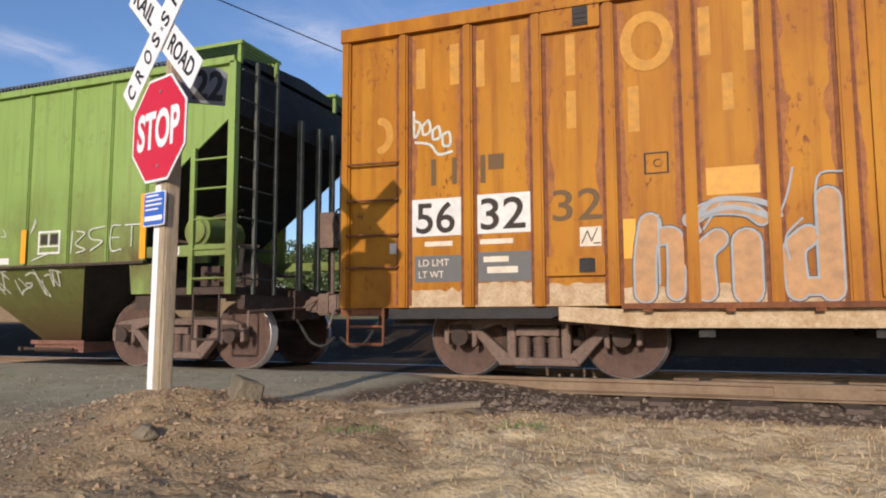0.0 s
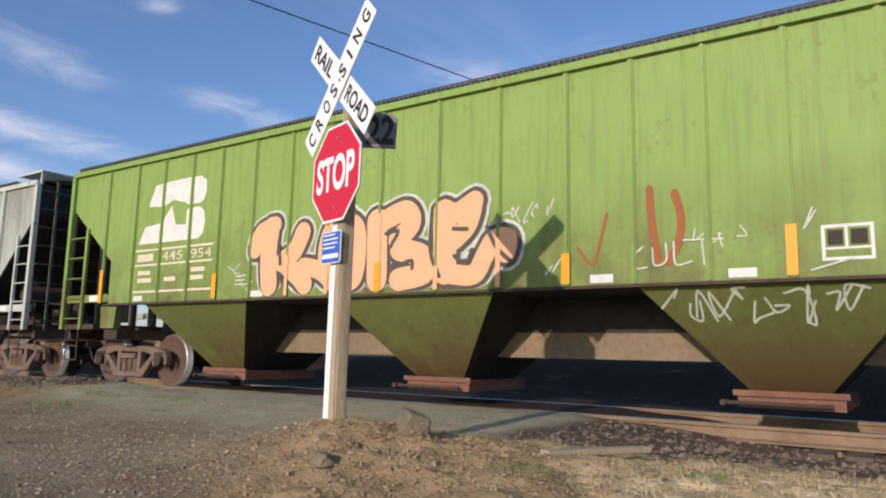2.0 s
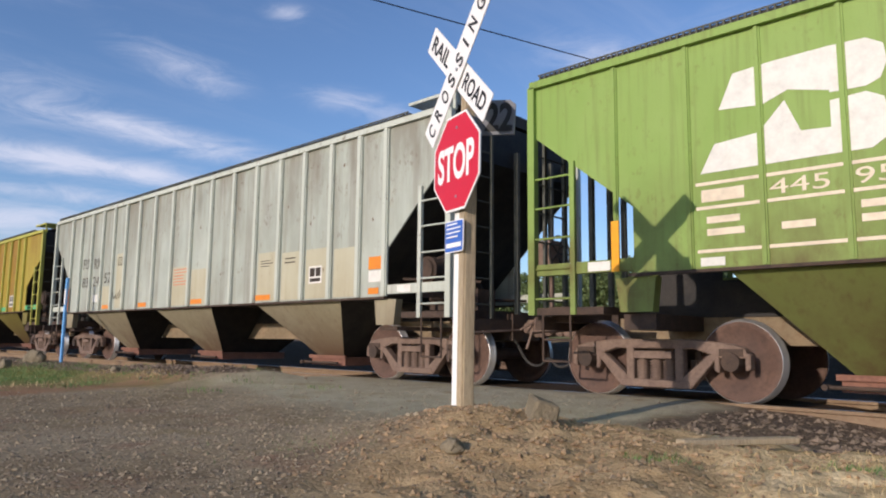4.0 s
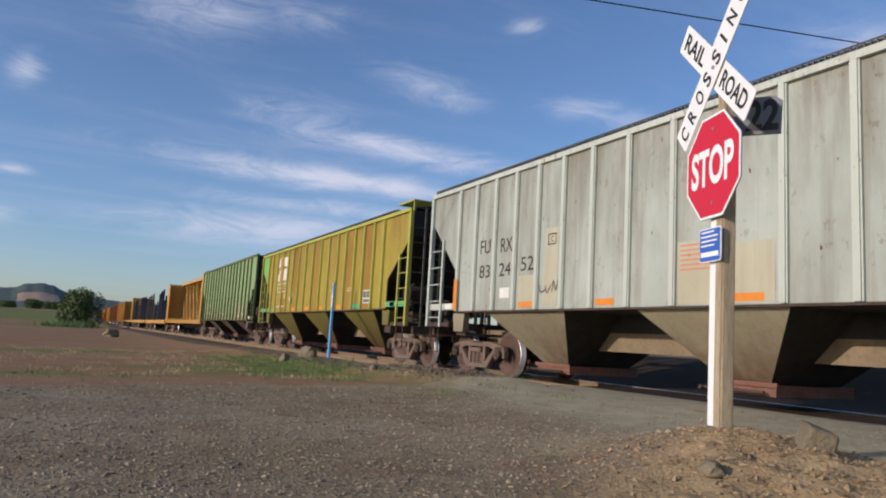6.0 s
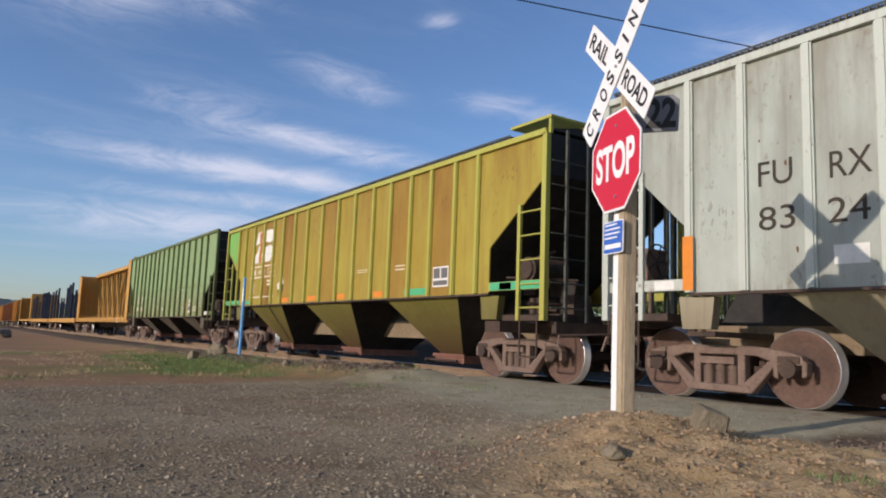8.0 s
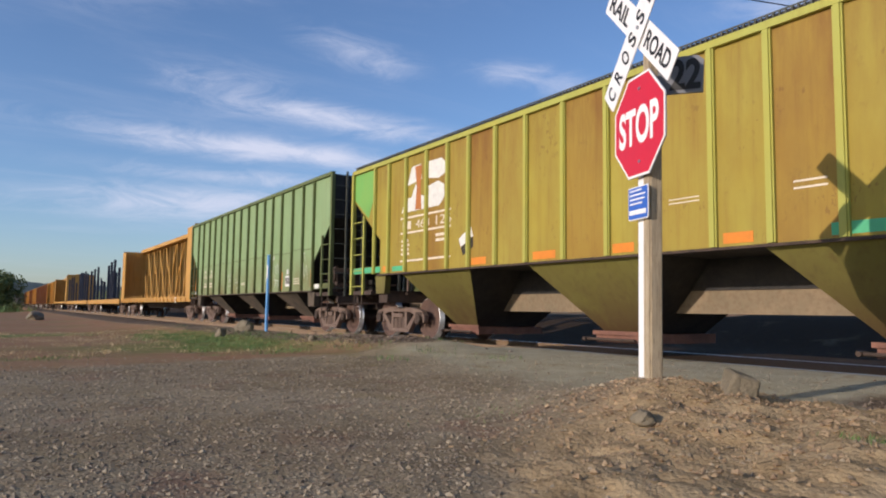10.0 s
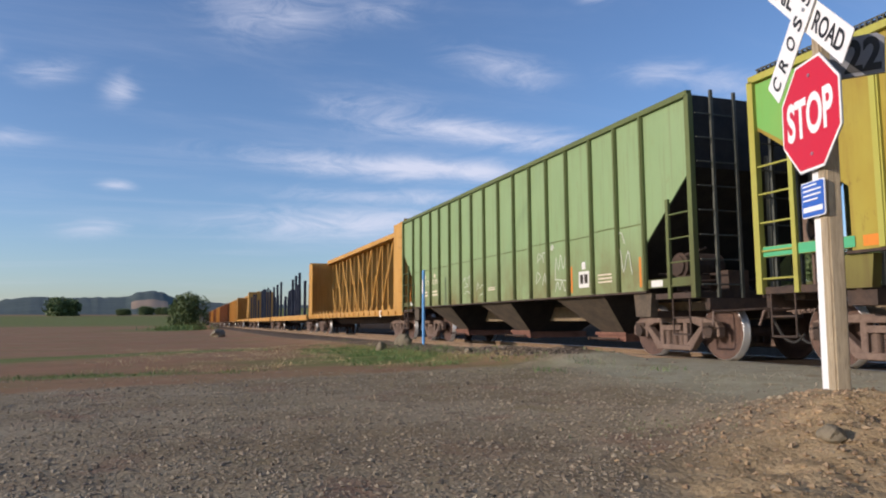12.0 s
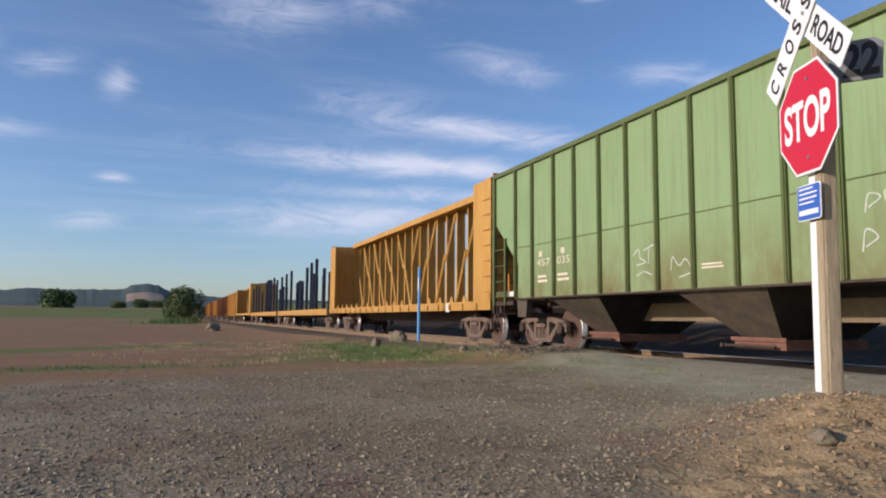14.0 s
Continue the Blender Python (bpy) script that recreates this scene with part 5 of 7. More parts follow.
    for c in ([(3.98, 1.66), (4.25, 1.72), (4.6, 1.60)], [(3.94, 1.50), (3.92, 1.62), (4.1, 1.80), (4.5, 1.76), (4.66, 1.62)]):
        stroke(bm, curve_pts(c, 5), 0.05, y - 0.021)
    part("graffiti_shade", bm, SPRAY_G, car)
    trucks(car, (2.20, L - 2.2))
    coupler(car, 0.0, -1)
    coupler(car, L, 1)
    return car


RUSTY = rough_mat("rust_streaked_orange_steel", (0.12, 0.04, 0.014), (0.27, 0.09, 0.025), 5, 0.8)
SILL_TAN = rough_mat("worn_tan_primer", (0.42, 0.28, 0.14), (0.60, 0.46, 0.28), 7, 0.8, third=(0.28, 0.13, 0.06))
FADED_DK = plain("faded_brown_black_lettering", (0.15, 0.085, 0.03), 0.6, wear=0.2)
PATCH_Y = plain("fresher_yellow_patch", (0.70, 0.36, 0.07), 0.6, wear=0.2)
boxcar()


def green_hopper():
    s = -5.56
    posts = [-20.52, -19.63, -18.86, -18.09, -17.36, -16.57, -15.77, -14.98, -14.06, -13.14, -12.25, -11.38, -10.62, -9.86, -9.10, -8.30, -7.58, -6.94]
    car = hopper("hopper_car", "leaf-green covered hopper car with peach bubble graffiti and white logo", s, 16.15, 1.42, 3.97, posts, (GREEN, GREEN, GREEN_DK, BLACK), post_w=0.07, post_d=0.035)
    y = -1.606
    X = lambda v: v - s
    # white block emblem of plain shapes
    bm = bmesh.new()
    ex, ez = X(-19.50), 2.45
    for pts in ([(0.0, 0.0), (0.16, 0.30), (0.62, 0.34), (0.62, 0.0)], [(0.60, 0.0), (0.62, 0.34), (0.88, 0.62), (1.02, 0.28), (1.30, 0.26), (1.30, 0.0)], [(1.29, 0.0), (1.29, 0.52), (1.60, 0.54), (1.74, 0.46), (1.78, 0.28), (1.74, 0.08), (1.62, 0.0)], [(0.22, 0.66), (0.38, 1.02), (0.78, 1.05), (0.92, 0.72), (0.66, 0.62)], [(0.77, 1.05), (0.91, 0.72), (1.30, 0.62), (1.30, 1.06)], [(1.29, 0.60), (1.29, 1.06), (1.62, 1.05), (1.76, 0.96), (1.78, 0.78), (1.72, 0.64), (1.60, 0.59)]):
        face_xz(bm, [(ex + a, ez + b) for a, b in pts], y)
    part("emblem", bm, WHITE, car, "white block emblem")
    bm = bmesh.new()
    for z in (2.32, 2.06, 1.60):
        rect(bm, X(-19.56), X(-17.47), z, z + 0.035, y)
    rect(bm, X(-19.50), X(-19.05), 2.14, 2.27, y)
    bars(bm, X(-19.45), X(-19.0), 1.72, 1.98, y, 2, seed=3); bars(bm, X(-18.0), X(-17.55), 1.72, 1.98, y, 2, seed=4); bars(bm, X(-18.7), X(-18.3), 1.72, 1.85, y, 1, seed=4)
    bars(bm, X(-16.9), X(-16.6), 1.6, 1.8, y, 3, 0.3, seed=7)
    part("data_writing", bm, CREAM, car)
    write("445", X(-18.80), 2.135, 0.15, y, CREAM, car, "car_number", width=0.55)
    write("954", X(-18.03), 2.135, 0.15, y, CREAM, car, "car_number", width=0.52)
    # yellow reflector strips on ribs
    bm = bmesh.new()
    for x, z0, z1 in ((-20.52, 1.46, 2.05), (-17.36, 1.46, 1.85), (-14.06, 1.46, 1.85), (-11.38, 1.46, 1.80), (-9.10, 1.46, 1.94), (-6.94, 1.46, 2.32), (-17.9, 1.46, 1.46)):
        if z1 > z0:
            rect(bm, X(x) - 0.055, X(x) + 0.045, z0, z1, -1.6 - 0.04)
    part("reflector", bm, STRIPE, car, "yellow reflector strips")
    bm = bmesh.new()
    for x in (-10.98, -9.55, -16.4, -19.4):
        rect(bm, X(x) - 0.13, X(x) + 0.13, 1.46, 1.55, y)
    part("defect_card", bm, WHITE, car)
    bm = bmesh.new()
    x0, x1 = X(-8.86), X(-8.44)
    for r4 in ((x0, x1, 1.88, 1.91), (x0, x1, 1.58, 1.61), (x0, x0 + 0.03, 1.611, 1.879), (x1 - 0.03, x1, 1.611, 1.879), (x0 + 0.19, x0 + 0.215, 1.70, 1.879), (x0 + 0.031, x1 - 0.031, 1.68, 1.70)):
        rect(bm, *r4, y - 0.0015)
    part("inspection_frame", bm, WHITE, car)
    bm = bmesh.new()
    rect(bm, x0 + 0.05, x0 + 0.175, 1.72, 1.86, y); rect(bm, x0 + 0.235, x1 - 0.05, 1.72, 1.86, y)
    part("inspection_panel", bm, DARK, car)
    # bubble letters: white glow, dark outline, peach fill
    fills = [([(-16.13, 2.48), (-16.17, 2.04), (-16.13, 1.62)], 0.34), ([(-16.46, 2.16), (-16.36, 2.42), (-16.05, 2.52)], 0.26), ([(-15.47, 2.36), (-15.62, 2.10), (-15.88, 1.95)], 0.30), ([(-15.78, 1.90), (-15.52, 1.72), (-15.40, 1.60)], 0.30), ([(-15.44, 1.86), (-15.14, 1.80), (-14.92, 1.66)], 0.26),
             ([(-14.62, 2.48), (-14.92, 2.36), (-15.02, 2.0), (-14.90, 1.64), (-14.62, 1.58)], 0.27), ([(-14.66, 2.48), (-14.44, 2.34), (-14.40, 2.0), (-14.46, 1.66), (-14.66, 1.58)], 0.25),
             ([(-14.10, 2.40), (-14.08, 1.62)], 0.34), ([(-13.98, 2.40), (-13.62, 2.50), (-13.52, 2.32), (-13.76, 2.12)], 0.28), ([(-13.72, 2.00), (-13.34, 1.88), (-13.31, 1.68), (-13.72, 1.60)], 0.30),
             ([(-13.02, 2.42), (-13.0, 1.68)], 0.34), ([(-12.95, 2.42), (-12.82, 2.40), (-12.58, 2.52)], 0.26), ([(-12.60, 2.42), (-12.68, 2.22), (-12.86, 2.06)], 0.26), ([(-12.92, 1.64), (-12.58, 1.62), (-12.44, 1.82), (-12.30, 2.02), (-12.12, 2.02), (-12.14, 1.86)], 0.25)]
    zlo = 1.455
    for nm, w, dy, m, lab in (("graffiti_glow", 0.20, 0.0, SPRAY_W, "white sprayed halo"), ("graffiti_outline", 0.115, 0.0085, SPRAY_DK, "dark sprayed outline"), ("graffiti_fill", 0.0, 0.017, PEACH, "peach bubble letters")):
        bm = bmesh.new()
        for pts, wd in fills:
            stroke(bm, [(X(a), max(b, zlo + (wd + w) / 2)) for a, b in curve_pts(pts, 4)], wd + w, y - dy)
        tagged(part(nm, bm, m, car, lab), kind="stuff")
    bm = bmesh.new()
    for x, z1 in ((-15.77, 2.05), (-14.98, 2.4), (-14.06, 2.50), (-13.14, 1.75), (-12.25, 2.05)):
        rect(bm, X(x) - 0.03, X(x) + 0.035, 1.46, z1, -1.6 - 0.0385)
    part("graffiti_rib_paint", bm, PEACH, car)
    bm = bmesh.new()
    for c in ([(-13.94, 2.22), (-13.74, 2.24), (-13.86, 2.04)], [(-13.78, 1.76), (-13.52, 1.84), (-13.50, 1.74)], [(-12.88, 2.20), (-12.68, 2.18)], [(-12.86, 1.86), (-12.70, 1.76), (-12.60, 1.92)], [(-14.76, 2.16), (-14.70, 1.96), (-14.78, 1.84)], [(-15.94, 2.22), (-15.90, 1.92)], [(-15.88, 1.72), (-15.76, 1.50)], [(-13.20, 2.5), (-13.22, 1.95), (-13.08, 1.62)], [(-12.40, 2.18), (-12.26, 1.92), (-12.06, 1.74)]):
        stroke(bm, [(X(a), b) for a, b in curve_pts(c, 4)], 0.055, y - 0.0255)
    part("graffiti_inner_line", bm, SPRAY_DK, car)
    # thin white tags
    bm = bmesh.new()
    r = random.Random(11)
    def scrawl(x0, x1, z0, z1, n, w=0.018, yy=y):
        x = x0
        while x < x1:
            pts = [(X(x + r.uniform(-0.03, 0.12)), r.uniform(z0, z1)) for _ in range(n)]
            stroke(bm, curve_pts(pts, 4), w, yy)
            x += 0.13
    scrawl(-12.18, -11.65, 2.20, 2.44, 4); scrawl(-11.65, -11.45, 1.55, 1.85, 3); scrawl(-17.05, -16.75, 1.75, 2.05, 3); scrawl(-16.75, -16.55, 1.5, 1.75, 3)
    scrawl(-10.0, -9.55, 1.75, 2.0, 3, 0.015); scrawl(-9.0, -8.95, 1.85, 2.1, 4, 0.015)
    for c in ([(-10.52, 1.82), (-10.62, 1.72), (-10.60, 1.60), (-10.48, 1.60)], [(-10.42, 1.80), (-10.40, 1.62), (-10.28, 1.66), (-10.28, 1.84)], [(-10.20, 1.85), (-10.18, 1.62), (-10.02, 1.64)], [(-10.1, 1.86), (-9.72, 1.85)], [(-9.92, 1.85), (-9.90, 1.60)], [(-8.60, 1.60), (-8.95, 1.50)],
              [(-8.20, 1.88), (-8.22, 1.58)], [(-8.12, 1.88), (-7.98, 1.84), (-8.14, 1.70), (-7.96, 1.62), (-8.12, 1.58)], [(-7.62, 1.92), (-7.88, 1.88), (-7.86, 1.76), (-7.66, 1.72), (-7.86, 1.60)], [(-7.35, 1.92), (-7.50, 1.90), (-7.50, 1.60), (-7.32, 1.60)], [(-7.50, 1.76), (-7.36, 1.76)], [(-7.26, 1.92), (-7.02, 1.92)], [(-7.15, 1.90), (-7.15, 1.64)]):
        stroke(bm, [(X(a), b) for a, b in curve_pts(c, 5)], 0.019, y)
    part("spray_tag", bm, SPRAY_W, car, "thin white spray tags")
    bm = bmesh.new()
    for c in ([(-10.44, 2.43), (-10.42, 2.05), (-10.36, 1.66)], [(-10.18, 2.36), (-10.12, 2.1), (-10.15, 1.85), (-10.26, 1.64)]):
        stroke(bm, [(X(a), b) for a, b in curve_pts(c, 5)], 0.085, y)
    stroke(bm, [(X(a), b) for a, b in curve_pts([(-10.91, 2.21), (-10.98, 1.95), (-11.08, 1.66), (-11.25, 1.85)], 5)], 0.035, y)
    part("rust_drip", bm, SPRAY_R, car)
    # tags on the sloping side of the first bay
    bay = -16.15 / 2 + 4.33
    bm = bmesh.new()
    k = (1.57 - 0.72) / (1.418 - 0.33)
    def on_bay(pts):
        before = len(bm.verts)
        stroke(bm, pts, 0.022, 0.0)
        bm.verts.ensure_lookup_table()
        for v in bm.verts[before:]:
            v.co.y = -1.57 + (1.418 - v.co.z) * k - 0.008 + v.co.y
    r = random.Random(5)
    x = bay - 1.05
    while x < bay + 0.75:
        on_bay(curve_pts([(x + r.uniform(-0.05, 0.2), r.uniform(1.02, 1.38)) for _ in range(4)], 4))
        x += 0.17
    part("bay_tag", bm, SPRAY_W, car, "white scrawl across the hopper bay")
    return car


green_hopper()


def grey_hopper():
    s = -23.17
    posts = [-38.13, -37.4, -36.62, -35.87, -35.13, -34.38, -33.6, -32.75, -31.83, -30.94, -30.07, -29.17, -28.32, -27.5, -26.74, -25.95, -25.2, -24.55]
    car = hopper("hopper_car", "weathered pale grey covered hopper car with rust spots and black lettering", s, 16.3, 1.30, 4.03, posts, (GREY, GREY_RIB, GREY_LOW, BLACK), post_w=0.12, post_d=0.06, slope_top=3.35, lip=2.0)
    y = -1.606
    X = lambda v: v - s
    write("FU", X(-37.22), 2.48, 0.28, y, DARK, car, "car_lettering", width=0.40)
    write("RX", X(-36.42), 2.45, 0.28, y, DARK, car, "car_lettering", width=0.42)
    write("83", X(-37.22), 1.98, 0.26, y, DARK, car, "car_number", width=0.42)
    write("24", X(-36.45), 1.98, 0.26, y, DARK, car, "car_number", width=0.42)
    write("52", X(-35.68), 2.04, 0.26, y, DARK, car, "car_number", width=0.42)
    bm = bmesh.new()
    for x0, x1, z0, z1 in ((-34.92, -34.52, 1.36, 2.75), (-35.75, -35.20, 1.36, 1.95), (-31.75, -31.0, 1.34, 2.2), (-30.86, -30.2, 1.34, 2.1), (-28.2, -27.6, 1.34, 2.25), (-27.4, -26.85, 1.34, 2.2), (-26.65, -26.05, 1.34, 2.2), (-25.85, -25.3, 1.34, 2.15)):
        one = bmesh.new()
        rect(one, X(x0), X(x1), z0, z1, y)
        part("primer_patch", one, CREAM_PATCH, car, "cream repainted lower panel")
    bm.free()
    bm = bmesh.new()
    for x0, x1 in ((-35.72, -35.25), (-33.5, -33.05), (-30.85, -30.35), (-28.25, -27.75), (-24.95, -24.7)):
        rect(bm, X(x0), X(x1), 1.36, 1.46, y - 0.0015)
    rect(bm, X(-24.95), X(-24.62), 1.75, 1.95, y - 0.0015)
    rect(bm, X(-38.2), X(-38.05), 1.34, 2.0, y - 0.06)
    part("reflector", bm, ORANGE_TAPE, car, "orange reflector patches")
    bm = bmesh.new()
    rect(bm, X(-24.95), X(-24.62), 1.55, 1.73, y); rect(bm, X(-36.4), X(-36.05), 1.55, 1.75, y)
    part("defect_card", bm, WHITE, car)
    bm = bmesh.new()
    bars(bm, X(-31.7), X(-31.05), 1.75, 2.15, y - 0.0025, 6, 0.3, seed=2)
    part("red_writing", bm, RED_WRITE, car, "small red writing")
    bm = bmesh.new()
    x0, x1 = X(-26.55), X(-26.18)
    rect(bm, x0, x1, 1.60, 1.90, y - 0.0025)
    part("inspection_frame", bm, WHITE, car)
    bm = bmesh.new()
    rect(bm, x0 + 0.03, x0 + 0.17, 1.72, 1.87, y - 0.004); rect(bm, x0 + 0.20, x1 - 0.03, 1.72, 1.87, y - 0.004); rect(bm, x0 + 0.03, x1 - 0.03, 1.63, 1.69, y - 0.004)
    bars(bm, X(-28.1), X(-27.7), 1.95, 2.1, y - 0.0025, 3, 0.3, seed=8); bars(bm, X(-27.3), X(-26.9), 1.95, 2.1, y - 0.0025, 2, 0.3, seed=9)
    for c in ([(-35.05, 1.75), (-35.0, 1.62), (-34.85, 1.66)], [(-34.86, 1.72), (-34.8, 1.60), (-34.7, 1.74)], [(-34.66, 1.62), (-34.62, 1.80), (-34.55, 1.64), (-34.48, 1.82), (-34.45, 1.60)]):
        stroke(bm, [(X(a), b) for a, b in curve_pts(c, 5)], 0.022, y - 0.004)
    for q in ((-34.80, 2.45, -34.60, 2.47), (-34.80, 2.63, -34.60, 2.65), (-34.82, 2.45, -34.80, 2.65), (-34.60, 2.45, -34.58, 2.65)):
        rect(bm, X(q[0]), X(q[2]), q[1], q[3], y - 0.004)
    part("stencil", bm, DARK, car)
    write("C", X(-34.74), 2.50, 0.10, y - 0.004, DARK, car)
    # rust scabs
    r = random.Random(3)
    bm = bmesh.new()
    for k in range(40):
        x, z, d = r.uniform(-38.0, -24.7), r.uniform(1.5, 3.9), r.uniform(0.006, 0.018)
        a = [(X(x) + d * r.uniform(0.5, 1.2) * math.cos(t), z + 2.2 * d * r.uniform(0.5, 1.3) * math.sin(t)) for t in np.linspace(0, 2 * math.pi, 8)[:-1]]
        face_xz(bm, a, y - 0.0005)
    part("rust_scab", bm, RUST_DK, car)
    return car


CREAM_PATCH = paint("cream_repaint", (0.47, 0.455, 0.33), (0.53, 0.51, 0.38), (0.30, 0.23, 0.13), streaks=0.4, spots=0.35, low_grime=0.5, grain=3.0)
RED_WRITE = plain("faded_red_marking_paint", (0.62, 0.22, 0.13), 0.6)
RUST_DK = plain("dark_rust", (0.15, 0.085, 0.05), 0.85)
grey_hopper()


def olive_hopper():
    s = -40.75
    posts = [-55.4, -54.72, -53.95, -53.1, -52.31, -51.58, -50.75, -49.91, -49.0, -48.08, -47.21, -46.32, -45.56, -44.75, -44.0, -43.2, -42.5]
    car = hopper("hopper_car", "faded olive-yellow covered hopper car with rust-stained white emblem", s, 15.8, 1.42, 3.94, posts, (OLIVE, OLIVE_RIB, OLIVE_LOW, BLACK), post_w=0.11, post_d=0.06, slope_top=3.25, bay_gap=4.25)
    y = -1.606
    X = lambda v: v - s
    for k, m in ((3, OLIVE_BROWN), (4, OLIVE_GREEN), (5, OLIVE_BROWN), (6, OLIVE_GREEN), (8, OLIVE_BROWN), (10, OLIVE_GREEN), (12, OLIVE_BROWN), (14, OLIVE_BROWN)):
        bm = bmesh.new()
        box(bm, X(posts[k]) + 0.056, X(posts[k + 1]) - 0.056, -1.6035, -1.6005, 1.445, 3.875)
        part("side_panel", bm, m, car, "panel faded to a browner or greener tone")
    bm = bmesh.new()
    ex, ez = X(-54.18), 2.70
    for pts in ([(0.02, 0.0), (0.16, 0.28), (0.50, 0.30), (0.50, 0.0)], [(0.44, 0.30), (0.62, 0.56), (0.78, 0.30), (1.10, 0.24), (1.10, 0.0), (0.50, 0.0)], [(1.09, 0.0), (1.09, 0.44), (1.5, 0.50), (1.72, 0.40), (1.74, 0.16), (1.56, 0.0)], [(0.26, 0.56), (0.44, 0.94), (0.80, 0.95), (0.86, 0.62), (0.6, 0.60)], [(1.05, 0.62), (1.05, 0.95), (1.62, 0.94), (1.80, 0.80), (1.78, 0.62), (1.50, 0.55)]):
        face_xz(bm, [(ex + a, ez + b) for a, b in pts], y)
    part("emblem", bm, WHITE, car, "white block emblem stained with rust")
    bm = bmesh.new()
    face_xz(bm, [(ex + 0.60, ez + 0.02), (ex + 0.86, ez + 0.0), (ex + 0.82, ez + 0.45), (ex + 0.86, ez + 0.93), (ex + 0.58, ez + 0.92), (ex + 0.66, ez + 0.5)], y - 0.0016)
    part("rust_stain", bm, RUST_OR, car)
    bm = bmesh.new()
    for z in (2.56, 2.24, 1.65):
        rect(bm, X(-54.2), X(-52.2), z, z + 0.04, y)
    rect(bm, X(-54.1), X(-53.75), 2.33, 2.50, y)
    bars(bm, X(-54.15), X(-53.75), 1.75, 2.12, y, 4, seed=3); bars(bm, X(-52.75), X(-52.3), 1.95, 2.15, y, 2, seed=4)
    bars(bm, X(-47.0), X(-46.5), 2.0, 2.1, y, 2, 0.3, seed=6); bars(bm, X(-45.3), X(-44.9), 1.95, 2.1, y, 2, 0.3, seed=6)
    part("data_writing", bm, CREAM, car)
    write("468", X(-53.55), 2.33, 0.17, y, CREAM, car, "car_number", width=0.55)
    write("126", X(-52.75), 2.33, 0.18, y, CREAM, car, "car_number", width=0.56)
    bm = bmesh.new()
    for x0, x1 in ((-55.0, -54.7), (-51.5, -51.05), (-49.75, -49.2), (-48.0, -47.6), (-46.2, -45.8), (-44.65, -44.05)):
        rect(bm, X(x0), X(x1), 1.47, 1.60, y)
    part("reflector", bm, ORANGE_TAPE, car, "orange reflector patches")
    bm = bmesh.new()
    rect(bm, X(-54.55), X(-53.95), 1.47, 1.58, y); rect(bm, X(-44.9), X(-44.1), 1.47, 1.60, y - 0.0015)
    part("paint_patch", bm, TEAL, car, "fresh teal-green paint patches")
    bm = bmesh.new()
    face_xz(bm, [(X(-15.8 + s) + 0.02, 3.28), (X(-15.8 + s) + 0.02, 3.86), (X(-55.55), 3.86), (X(-55.5), 3.2), (X(-55.75), 2.75)], y)
    part("paint_patch_corner", bm, FRESH, car, "fresh green paint on the corner panel")
    bm = bmesh.new()
    face_xz(bm, [(X(-51.92), 1.98), (X(-51.52), 2.18), (X(-51.45), 2.0), (X(-51.85), 1.82)], y)
    part("sticker", bm, WHITE, car, "white and dark tilted sticker")
    bm = bmesh.new()
    face_xz(bm, [(X(-51.85), 1.815), (X(-51.45), 1.995), (X(-51.44), 1.80), (X(-51.78), 1.66)], y)
    part("sticker_dark", bm, DARK, car)
    bm = bmesh.new()
    x0, x1 = X(-43.88), X(-43.36)
    rect(bm, x0, x1, 1.60, 1.98, y)
    part("inspection_frame", bm, WHITE, car)
    bm = bmesh.new()
    rect(bm, x0 + 0.03, x0 + 0.24, 1.76, 1.95, y - 0.0015); rect(bm, x0 + 0.28, x1 - 0.03, 1.76, 1.95, y - 0.0015); rect(bm, x0 + 0.03, x1 - 0.03, 1.63, 1.72, y - 0.0015)
    part("inspection_panel", bm, SLATE, car)
    bm = bmesh.new()
    for x0, x1 in ((-40.8, -42.1), (-55.1, -56.6)):
        rect(bm, X(min(x0, x1)), X(max(x0, x1)), 1.475, 1.605, -1.6135)
    part("teal_sill_paint", bm, TEAL, car)
    return car


RUST_OR = plain("orange_rust_stain", (0.45, 0.17, 0.05), 0.8, wear=0.2)
olive_hopper()


# brown bay steel, darkened by the shade below the flat-sided car
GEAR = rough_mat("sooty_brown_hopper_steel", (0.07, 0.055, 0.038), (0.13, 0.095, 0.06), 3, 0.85)


